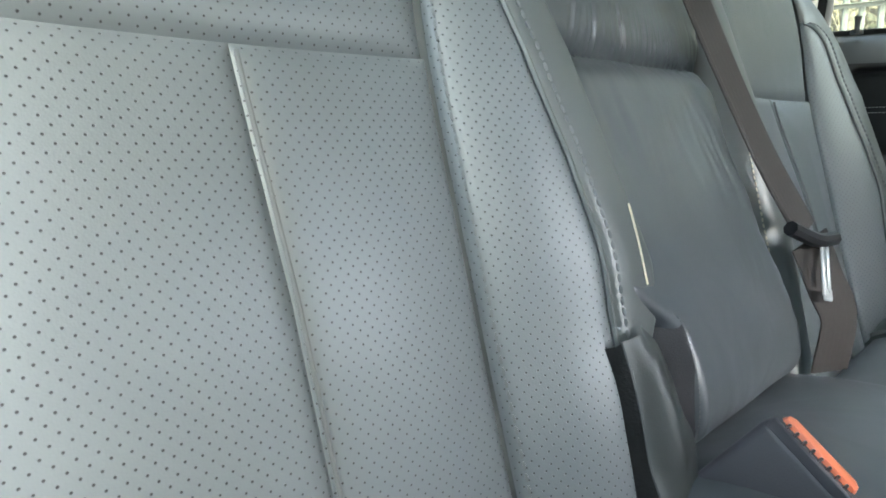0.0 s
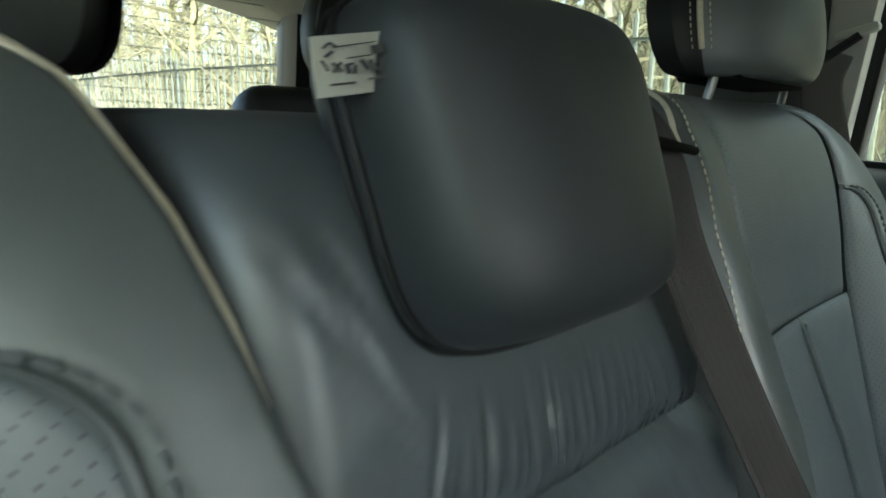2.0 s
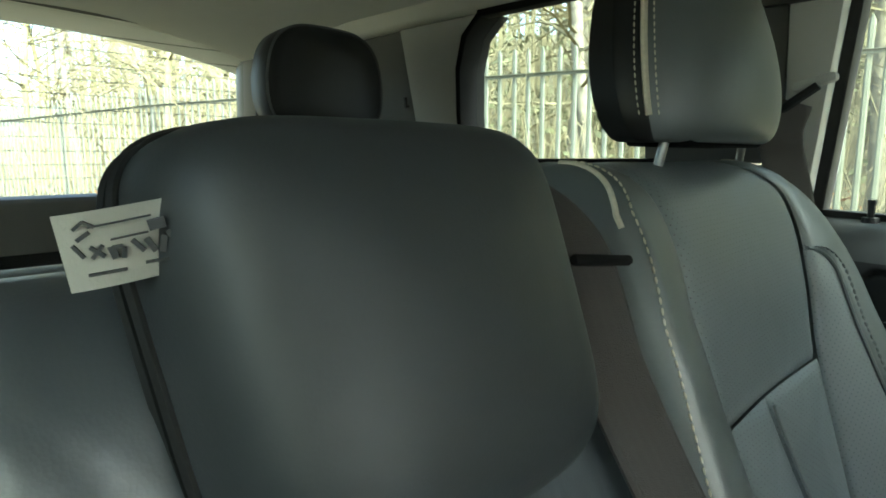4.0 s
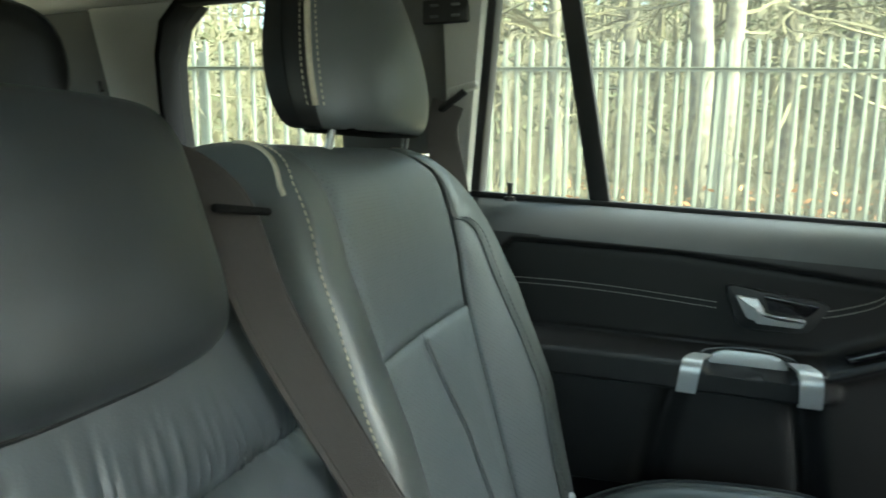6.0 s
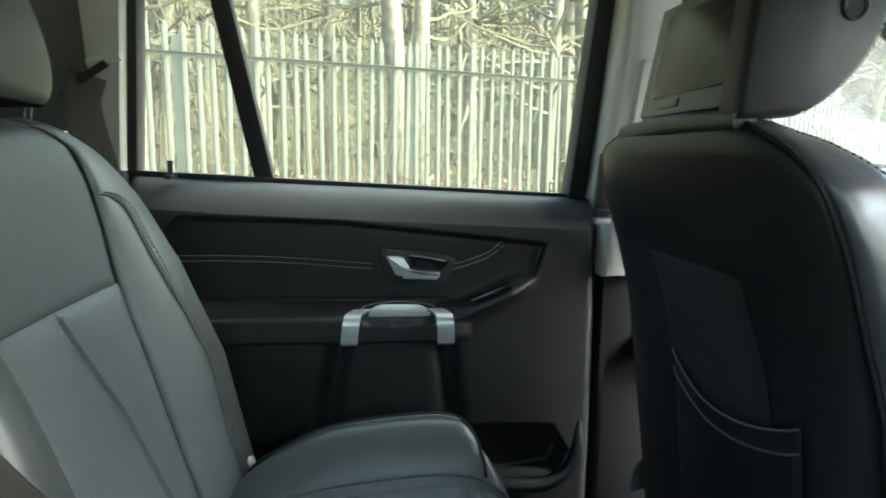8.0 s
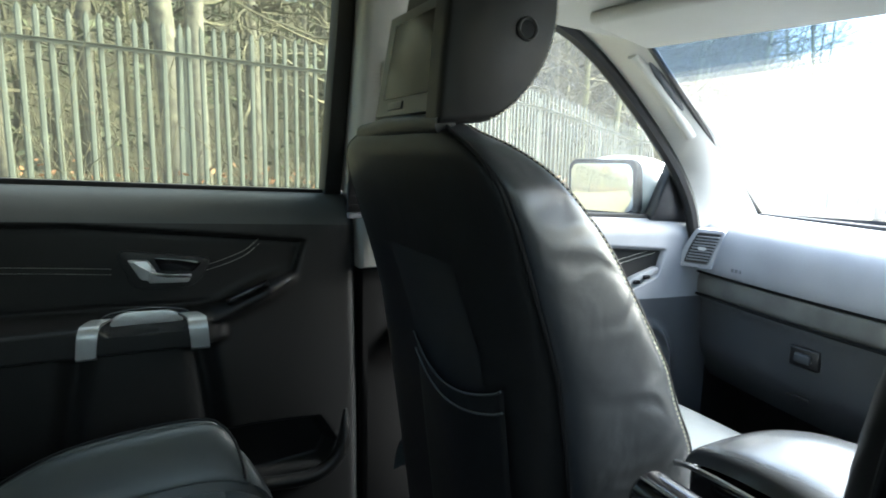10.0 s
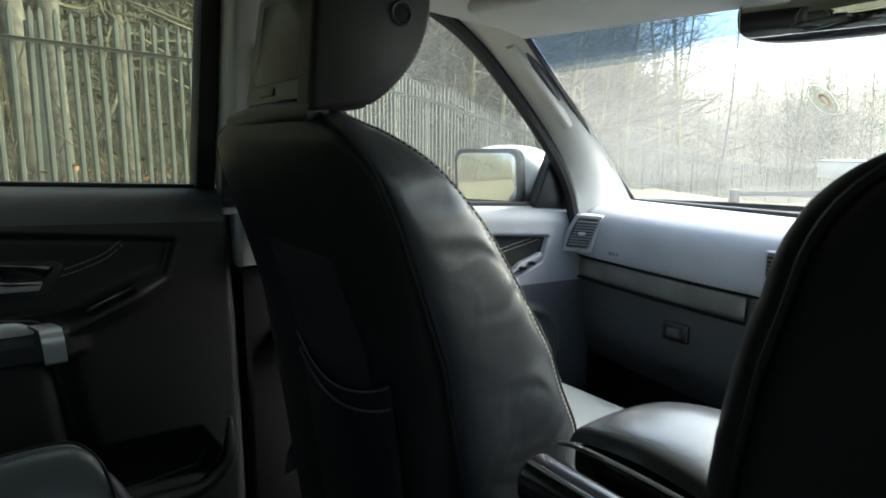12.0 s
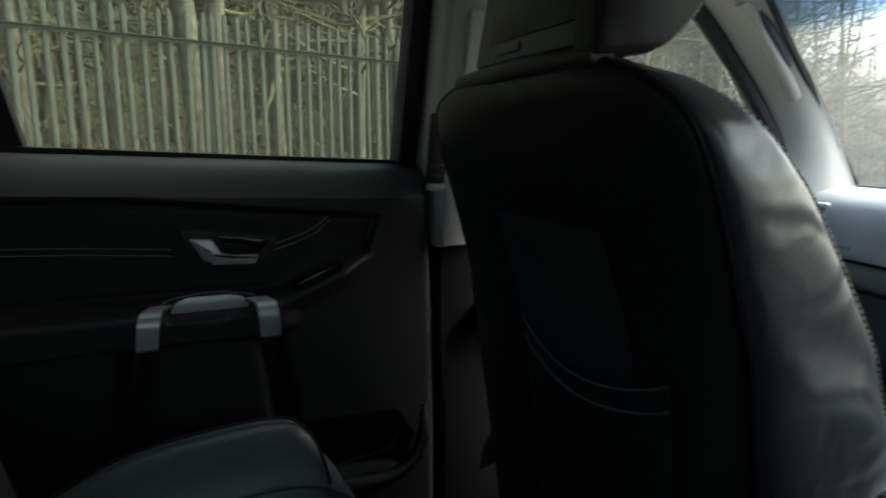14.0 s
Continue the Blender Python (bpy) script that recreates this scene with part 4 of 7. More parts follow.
def headrest_cloth(cx, cy, cz, sgn, label, w=0.146):
    """Padded headrest with a cream stripe between two rows of stitches, on two posts."""
    hr = thing("headrest", label, "headrest", (cx, cy, cz - 0.04), "headrests")
    o = Vector((cx, cy, cz - 0.04))
    def H(a, t):
        """a: angle round the section, t: height 0 to 1."""
        z = 0.215 * t
        k = math.sin(math.pi * min(max(t, 0.0), 1.0)) ** 0.42 if 0 < t < 1 else 0.0
        wt = w * (1.09 - 0.40 * t ** 1.3)
        dx, dy = 0.064 * (1.12 - 0.42 * t), wt
        c, s = math.cos(a), math.sin(a)
        e = 0.7
        lean = -0.045 * t
        kk = 1.0 - (1 - k) * 0.55
        x = dx * kk * math.copysign(abs(c) ** e, c) * (1.0 if c > 0 else 1.1 - 0.85 * t) + lean
        y = dy * (1 - (1 - k) * 0.22) * math.copysign(abs(s) ** e, s)
        return Vector((x - 0.05 * (y / w) ** 2 * (1 if c > 0 else 0.2), sgn * y, z + 0.04))
    ts = [0.5 - 0.5 * math.cos(math.pi * j / 26) for j in range(27)]
    split = 0.98
    front = [[H(-split + 2 * split * i / 30, t) for i in range(31)] for t in ts]
    pad_ob = part("pad", loft(bmesh.new(), front, caps=False, closed=False), LEATHER, hr, "smooth grey leather pad", sharp=70)
    rear = [[H(split + (2 * math.pi - 2 * split) * i / 34, t) for i in range(35)] for t in ts]
    bm = loft(bmesh.new(), rear, caps=False, closed=False)
    for t in (0.0, 1.0):
        bm.faces.new([bm.verts.new(H(2 * math.pi * i / 40, t)) for i in range(40)])
    part("back_cover", bm, LEATHER_BLACK, hr, "black leather back of the headrest", sharp=70)
    for ang, name in ((-0.98, "cream_stripe"),):
        pts = [H(ang, t) for t in [0.1 + 0.86 * i / 40 for i in range(41)]]
        bm = tube(bmesh.new(), [p + Vector((0.0005, -0.0003 * sgn, 0)) for p in pts], 0.0046, 8, flat=0.5, up=(1, 0, 0))
        part(name, bm, CREAM, pad_ob, "cream leather stripe")
        for da in (-0.085, 0.085):
            bm = bmesh.new()
            stitches(bm, [H(ang + da, 0.1 + 0.86 * i / 60) + Vector((0.0006, -0.0006 * sgn, 0)) for i in range(61)], 0.006, 0.004, 0.0008)
            part("cream_stitching", bm, CREAM, pad_ob, "row of cream stitches")
    part("base_shell", rbox((0.06, w * 1.25, 0.010), (-0.014, 0, 0.042), 0.004), MATT_BLACK, hr, "dark plastic underside")
    for s in (-1, 1):
        part("post", tubed([(-0.005, s * 0.095, 0.04), (-0.012, s * 0.10, 0.0), (-0.02, s * 0.10, -0.06)], 0.0042, 10), POST_STEEL, hr, "steel headrest post")
        part("post_collar", tubed([(-0.012, s * 0.10, -0.012), (-0.012, s * 0.10, -0.004)], [0.014, 0.011], 12), PLASTIC, hr)
    return hr


rear_seat(0.372, 1, "grey perforated leather rear seat with cream piping", [(0.84, 0.072), (0.97, 0.045), (1.09, -0.006)], [(0.7, 0.285), (0.95, 0.290), (1.1, 0.272), (1.2, 0.232), (1.26, 0.188), (1.29, 0.155), (1.31, 0.13)])
rear_seat(-0.402, 1, "grey perforated leather rear seat with a raised centre seam", [(0.84, 0.022), (0.97, 0.019), (1.1, 0.011)], [(0.7, 0.218), (0.80, 0.230), (0.86, 0.243), (0.885, 0.258), (0.905, 0.279), (0.925, 0.287), (0.95, 0.288), (1.05, 0.266), (1.12, 0.246), (1.17, 0.230), (1.2, 0.222), (1.24, 0.210), (1.28, 0.191), (1.30, 0.16), (1.31, 0.14)])
edge = thing("seat_piping", "cream leather piping along the edge of the rear seat", "piping", (-0.3, -0.178, 1.0))
part("piping", tubed([p - Vector((-0.3, -0.178, 1.0)) for p in curve_pts([(-0.247, -0.160, 1.005), (-0.240, -0.157, 0.98), (-0.233, -0.154, 0.95)], 60)], 0.0008, 8), CREAM, edge)
headrest_cloth(-0.421, 0.412, 1.319, 1, "grey leather headrest with a cream stripe on steel posts")
headrest_cloth(-0.425, -0.322, 1.285, 1, "grey leather headrest on the near rear seat")


def middle_seat():
    cy = -0.03
    st = thing("middle_seat", "soft creased charcoal leather middle seat with a folded head pad", "car seat", (-0.2, cy, 0.45), "rear seats")
    org = Vector((-0.2, cy, 0.45))
    prof = [(-0.25, 0.822), (-0.214, 0.828), (-0.204, 0.850), (-0.213, 0.885), (-0.245, 0.95), (-0.290, 1.05), (-0.312, 1.115), (-0.330, 1.18), (-0.352, 1.245), (-0.385, 1.272), (-0.43, 1.265)]
    hw = 0.152
    def hw0(u, z):
        """Half width; the side next to the buckles is cut away low down."""
        return 0.152 - 0.055 * (1 - float(sstep(0.905, 0.955, z))) + 0.016 * float(sstep(1.09, 1.15, z)) if u < 0 else hw
    rnd = random.Random(5)
    gathers = []
    for k in range(44):
        cu = -0.10 + 0.245 * (k + rnd.uniform(-0.4, 0.4)) / 44
        gathers.append((cu, rnd.uniform(1.118, 1.142), -0.5 * (cu + 0.03) / 0.1 * rnd.uniform(0.2, 1.0), rnd.uniform(0.010, 0.026), rnd.uniform(0.0012, 0.0024), rnd.uniform(0.0003, 0.0013)))
    for k in range(11):  # long drawn folds below the seam
        gathers.append((rnd.uniform(-0.09, 0.12), rnd.uniform(1.02, 1.08), rnd.uniform(-0.35, 0.1), rnd.uniform(0.025, 0.05), rnd.uniform(0.003, 0.006), rnd.uniform(0.0004, 0.0011)))
    for k in range(9):  # creases running out from beside the head pad
        gathers.append((-0.125 + rnd.uniform(-0.012, 0.02), rnd.uniform(1.16, 1.24), rnd.uniform(-0.9, -0.5), rnd.uniform(0.012, 0.025), rnd.uniform(0.002, 0.004), rnd.uniform(0.0004, 0.0010)))
    def S(u, t):
        x, z = spline(prof, t)
        u *= hw0(u, z) / hw
        k = abs(u) / hw0(u, z)
        over = max(0.0, k - 1)
        kr = 0.72 if u > 0 else (0.86 if z < 1.0 else 0.79)
        b = -0.05 * (1 - math.sqrt(max(0, 1 - min(1, max(0, (k - kr) / (1 - kr))) ** 2))) - 0.6 * over if k > kr else 0.0
        u = math.copysign(min(abs(u), hw0(u, z)), u)
        e = 0.35 + 0.65 * abs(u) / hw
        w = 0.0
        for cu, cz, tilt, long, thin, deep in gathers:
            f = (z - cz) / long
            if -1.6 < f < 1.6:
                e2 = (u - cu - tilt * (z - cz)) / thin
                if -2.5 < e2 < 4.5:
                    w += deep * (0.55 * math.exp(-(e2 - 1.7) ** 2) - math.exp(-e2 * e2)) * math.exp(-f * f)
        w += 0.0005 * math.sin(u * 120 + 1.3 + 9 * (z - 1.0)) * math.exp(-((z - 1.065) / 0.05) ** 2)
        w += 0.0010 * math.sin(z * 260 + 60 * u) * math.exp(-((u - 0.13) / 0.03) ** 2) * (1 if z > 1.1 else 0.4)
        w += 0.0007 * e * math.sin(z * 70 + u * 55)
        low = float(sstep(0.85, 0.92, z)) * (1 - float(sstep(1.07, 1.105, z)))
        w += 0.0009 * low * math.sin(52 * u - 34 * z + 2 * math.sin(20 * z)) * (0.4 + 0.6 * math.sin(9 * u + 1))
        w += 0.0010 * math.sin(92 * (z + 0.3 * u) + 1.5 * math.sin(14 * u)) * math.exp(-((u - 0.085) / 0.05) ** 2) * max(low, 0.6 * math.exp(-((z - 1.18) / 0.04) ** 2))
        return Vector((x + b + w, cy + u, z)) - org
    t115 = 6 / 10
    base = part("backrest", panel(lambda a, b: S(-1.15 * hw + 2.3 * hw * a, b), 40, 40, 0, 0.01, ""), LEATHER_SOFT, st)
    for v in base.data.vertices:
        v.co.x -= 0.016
    part("upper_panel", panel(lambda a, b: S(-1.15 * hw + 2.3 * hw * a, t115 + (1 - t115) * b), 260, 60, 0.012, 0.012, "b", 0), LEATHER_SOFT, base, "gathered soft leather with fine creases")
    part("lower_panel", panel(lambda a, b: S(-1.15 * hw + 2.3 * hw * a, t115 * b), 130, 70, 0.011, 0.012, "t", 0.004), LEATHER_SOFT, base, "soft leather with drawn creases")
    rings = []
    for i in range(12):
        x, z = spline(prof, i / 11)
        rings.append([Vector(p) - org for p in ((x - 0.03, cy - hw + 0.004, z - 0.004), (x - 0.03, cy + hw - 0.004, z - 0.004), (x - 0.13, cy + hw - 0.004, z - 0.01), (x - 0.13, cy - hw + 0.004, z - 0.01))])
    part("back_shell", loft(bmesh.new(), rings), CARPET, st)
    # folded head pad
    hm = Matrix.Rotation(radians(-17), 4, "Y")
    hc = Vector((-0.336, -0.0645, 1.252)) - org
    def rim(ph, r, x):
        e = 0.42 if math.sin(ph) < 0 else 0.34
        y = 0.0745 * r * math.copysign(abs(math.cos(ph)) ** e, math.cos(ph))
        z = 0.066 * r * math.copysign(abs(math.sin(ph)) ** e, math.sin(ph))
        return hm @ Vector((x - 0.9 * y * y, y - (0.11 * z if y < 0 else 0.04 * z), z)) + hc
    rings = [[rim(2 * math.pi * i / 96, r, x) for i in range(96)] for r, x in
             [(0.86, -0.028), (0.95, -0.026), (0.99, -0.018), (1.0, -0.008), (1.0, 0.0), (0.985, 0.010), (0.955, 0.018), (0.91, 0.0245), (0.85, 0.029), (0.75, 0.0325), (0.6, 0.035), (0.4, 0.037), (0.2, 0.038), (0.03, 0.0382)]]
    hp = part("head_pad", loft(bmesh.new(), rings), LEATHER_PAD, st, "plain charcoal leather head pad", sharp=80)
    for x in (-0.004, -0.012):
        part("welt", tubed([rim(2 * math.pi * i / 96, 1.004, x) for i in range(97)], 0.0022, 6, caps=False), LEATHER_BLACK, hp, "welt seam round the pad")
    # cushion
    def C(u, s):
        x, z = spline([(-0.22, 0.822), (-0.15, 0.834), (-0.05, 0.836), (0.06, 0.826), (0.13, 0.79), (0.16, 0.74), (0.155, 0.55)], s)
        k = abs(u) / hw
        d = -0.03 * (1 - math.sqrt(max(0, 1 - max(0, (k - 0.75) / 0.25) ** 2))) if k > 0.75 else 0
        return Vector((x, cy + u, z + d + 0.0015 * math.sin(60 * u + 20 * x))) - org
    part("cushion", panel(lambda a, b: C(-hw + 2 * hw * a, b), 34, 34, 0, 0.01, "", flip=True), LEATHER_SOFT, st, "soft leather cushion")
    arch = [(-0.262, -0.128, 0.935), (-0.240, -0.124, 0.930), (-0.222, -0.121, 0.917), (-0.211, -0.121, 0.890), (-0.205, -0.122, 0.858), (-0.206, -0.124, 0.826)]
    def side(s, t):
        p = Vector(spline(arch, t))
        return p + Vector((-0.055 * s - 0.004 * math.sin(math.pi * s), -0.05 * s, -0.012 * s)) - org
    part("fabric_side", panel(side, 16, 30, 0.002, 0.004, "l"), BELT_CLOTH, st, "dark fabric side of the backrest")
    bm = bmesh.new()
    stitches(bm, [Vector(spline(arch, i / 60)) + Vector((0.0012, -0.001, 0)) - org for i in range(61)], 0.0035, 0.0024, 0.0006)
    part("side_stitching", bm, THREAD_GREY, st, "row of fine stitches")
    part("seat_base", rbox((0.34, 0.26, 0.28), (0.18, 0, 0.15), 0.03), VINYL_BLACK, st)


middle_seat()


# ---- seat belts, buckles and the tag on the rear seats ----
def webbing(pts, width, normal, thick=0.0012):
    """A flat belt along pts, its face turned to normal."""
    pts = [Vector(p) for p in pts]
    rings = []
    for i, p in enumerate(pts):
        d = (pts[min(i + 1, len(pts) - 1)] - pts[max(i - 1, 0)]).normalized()
        n = Vector(spline(normal, i / (len(pts) - 1))) if isinstance(normal, list) else Vector(normal)
        s = d.cross(n).normalized()
        n = s.cross(d)
        ribs = [(-1 + 2 * k / 14, thick * (0.4 if k in (0, 14) else 1.45 if k % 2 else 0.75)) for k in range(15)]
        rings.append([p + s * (width * k / 2) - n * thick for k, h in ribs] + [p + s * (width * k / 2) + n * h for k, h in ribs[::-1]])
    return loft(bmesh.new(), rings)


def rear_belts():
    b = thing("seat_belt", "brown-black woven seat belt across the middle seat", "seat belt", (-0.22, 0.11, 0.85))
    o = Vector((-0.22, 0.11, 0.85))
    pts = [Vector(p) - o for p in curve_pts([(-0.44, 0.015, 1.272), (-0.385, 0.025, 1.293), (-0.345, 0.045, 1.268), (-0.320, 0.055, 1.20), (-0.292, 0.083, 1.12), (-0.258, 0.118, 1.03), (-0.224, 0.150, 0.955)], 50)]
    part("webbing", webbing(pts, 0.039, [(0.1, -0.1, 1), (0.5, -0.3, 0.8), (1, -0.25, 0.3), (1, -0.18, 0.25), (1, -0.2, 0.25)]), BELT, b)
    part("belt_guide", rbox((0.005, 0.050, 0.005), Vector((-0.3265, 0.045, 1.261)) - o, 0.0025, 2, Matrix.Rotation(radians(-7), 4, "X") @ Matrix.Rotation(radians(-20), 4, "Y")), MATT_BLACK, b, "dark belt guide bar")
    bow = tubed([Vector(p) - o for p in curve_pts([(-0.225, 0.105, 0.962), (-0.212, 0.142, 0.948), (-0.205, 0.176, 0.946)], 12)], 0.0075, 8)
    part("tongue_grip", bow, PLASTIC, b, "black plastic tongue grip")
    tm = Matrix.Rotation(radians(-12), 4, "Y") @ Matrix.Rotation(radians(-14), 4, "X")
    for dy in (-0.007, 0.007):
        part("tongue", rbox((0.003, 0.006, 0.05), Vector((-0.203, 0.150 + dy, 0.918)) - o, 0.001, 1, tm), SILVER, b, "steel belt tongue")
    part("tongue", rbox((0.003, 0.020, 0.012), Vector((-0.199, 0.152, 0.892)) - o, 0.001, 1, tm), SILVER, b, "steel belt tongue")
    lap = [Vector(p) - o for p in curve_pts([(-0.222, 0.158, 0.945), (-0.208, 0.175, 0.90), (-0.196, 0.192, 0.86), (-0.20, 0.195, 0.80)], 20)]
    part("lap_webbing", webbing(lap, 0.050, (1, -0.5, 0.2)), BELT, b)
    # belt of the left seat, from the pillar down behind the seat
    c = thing("seat_belt", "black seat belt hanging from the rear pillar", "seat belt", (-0.42, 0.655, 1.2))
    o2 = Vector((-0.42, 0.655, 1.2))
    part("webbing", webbing([Vector(p) - o2 for p in curve_pts([(-0.425, 0.668, 1.375), (-0.43, 0.655, 1.33), (-0.408, 0.64, 1.25), (-0.39, 0.63, 1.17)], 14)], 0.05, (0.5, -0.85, 0.1)), BELT, c)
    part("belt_loop", join(tubed([Vector(p) - o2 for p in curve_pts([(-0.462, 0.668, 1.345), (-0.43, 0.662, 1.368), (-0.395, 0.66, 1.392)], 10)], 0.006, 8)), PLASTIC, c, "black belt loop")
    part("loop_cover", rbox((0.05, 0.016, 0.012), Vector((-0.40, 0.664, 1.396)) - o2, 0.005, 2, Matrix.Rotation(radians(-14), 4, "Y")), BEIGE, c, "beige loop cover")
    # buckles
    for at, rz, rx, roll in (((-0.152, -0.143, 0.824), -72, 4, 46), ((-0.125, -0.200, 0.788), -68, 6, 20)):
        k = thing("belt_buckle", "black seat belt buckle with an orange release button", "buckle", at, "belt buckles")
        m = Matrix.Rotation(radians(rz), 4, "Z") @ Matrix.Rotation(radians(rx), 4, "X")
        k.rotation_euler = (Matrix.Rotation(radians(roll), 4, Vector((-0.36, 0.83, -0.42))) @ m).to_euler()
        part("buckle_body", rbox((0.032, 0.064, 0.085), (0, 0, 0), 0.007, 3), BUCKLE, k)
        part("release_button", rbox((0.014, 0.054, 0.012), (-0.0075, 0, 0.041), 0.005, 2), ORANGE, k, "orange release button")
        part("slot_frame", rbox((0.003, 0.058, 0.008), (0.0145, 0, 0.042), 0.0012, 1), BUCKLE, k)
        for i in range(8):
            part("rib", rbox((0.012, 0.0022, 0.006), (0.0065, -0.021 + 0.006 * i, 0.0425), 0.0006, 1), PLASTIC, k)
        part("stalk", rbox((0.022, 0.04, 0.07), (0, 0, -0.07), 0.005), VINYL_BLACK, k)
    # lever cover between the seats
    lv = thing("seat_hinge_cover", "black grained hinge cover between the rear seats", "hinge cover", (-0.27, -0.155, 0.80))
    lo = Vector((-0.27, -0.155, 0.80))
    right = [(-0.230, -0.190, 0.918), (-0.220, -0.190, 0.892), (-0.212, -0.190, 0.865), (-0.205, -0.190, 0.838), (-0.193, -0.190, 0.812), (-0.18, -0.19, 0.78)]
    left = [(-0.240, -0.196, 0.912), (-0.239, -0.197, 0.882), (-0.229, -0.197, 0.861), (-0.221, -0.197, 0.835), (-0.212, -0.197, 0.812), (-0.20, -0.197, 0.78)]
    far = [(-0.232, -0.166, 0.924), (-0.218, -0.160, 0.904), (-0.205, -0.158, 0.873), (-0.193, -0.158, 0.850), (-0.189, -0.158, 0.826), (-0.176, -0.156, 0.79)]
    def cover(s, t):
        return Vector(spline(left, t)).lerp(Vector(spline(right, t)), s) + Vector((0.003 * math.sin(math.pi * s), 0, 0)) - lo
    cv = panel(cover, 10, 30, 0, 0.01, "")
    bmesh.ops.solidify(cv, geom=cv.faces[:], thickness=0.006)
    part("cover", cv, VINYL_GRAIN, lv)
    part("edge_strip", tubed([Vector(spline(right, i / 30)) + Vector((0.001, 0, 0)) - lo for i in range(31)], 0.0011, 6), THREAD_GREY, lv, "pale moulded edge")
    def flap(s, t):
        return Vector(spline(right, t)).lerp(Vector(spline(far, t)), s) + Vector((0.010 * math.sin(math.pi * s) * (0.3 + 0.7 * math.sin(math.pi * min(1, 0.2 + t))), 0, 0.001 * math.sin(30 * t + 4 * s))) - lo
    fb = panel(flap, 18, 34, 0.002, 0.004, "lr")
    bmesh.ops.solidify(fb, geom=fb.faces[:], thickness=0.003)
    part("leather_flap", fb, LEATHER, lv, "grey leather flap over the hinge")


rear_belts()


def tag_label():
    TAG_AT, TAG_TURN, TAG_SIZE = (-0.340, -0.1465, 1.2865), -24, (0.0262, 0.0178)
    tg = thing("fabric_tag", "white fabric warning tag with dark pictograms", "tag", TAG_AT)
    m = Matrix.Rotation(radians(TAG_TURN), 4, "Z") @ Matrix.Rotation(radians(6), 4, "Y") @ Matrix.Rotation(radians(8), 4, "X")
    tg.rotation_euler = m.to_euler()
    w, h = TAG_SIZE
    def P(s, t):
        return (0.002 * math.sin(3 * s + 1), (s - 0.5) * w, (t - 0.5) * h)
    bm = panel(P, 12, 8, 0, 0.01, "", flip=True)
    bmesh.ops.solidify(bm, geom=bm.faces[:], thickness=0.001)
    part("cloth", bm, TAG, tg)
    def bar(y, z, a, b, rot=0.0):
        part("print", rbox((0.0008, a * w, b * h), (0.0025, y * w, z * h), 0, 1, Matrix.Rotation(rot, 4, "X")), INK, tg)
    for y, z, a, b, r in ((-0.22, -0.02, 0.14, 0.05, 0.8), (-0.22, -0.02, 0.14, 0.05, -0.8), (-0.10, -0.06, 0.06, 0.16, 0.2), (-0.3, 0.2, 0.12, 0.05, 0.5), (0.28, 0.22, 0.14, 0.14, 0.1), (0.3, -0.05, 0.05, 0.22, -0.3), (0.2, -0.04, 0.05, 0.2, 0.4), (-0.18, -0.3, 0.3, 0.035, 0.0), (0.25, -0.26, 0.25, 0.035, 0.0), (0.0, 0.32, 0.5, 0.02, 0.05), (0.05, 0.12, 0.3, 0.02, 0.05), (-0.36, 0.02, 0.03, 0.2, 0.5), (-0.32, 0.34, 0.10, 0.04, 0.6), (-0.24, 0.34, 0.10, 0.04, -0.6), (0.1, -0.02, 0.04, 0.2, 0.6), (0.38, 0.0, 0.04, 0.24, 0.35), (-0.02, -0.08, 0.04, 0.14, -0.2), (-0.06, 0.01, 0.08, 0.04, 0.0)):
        bar(y, z, a, b, r)


tag_label()


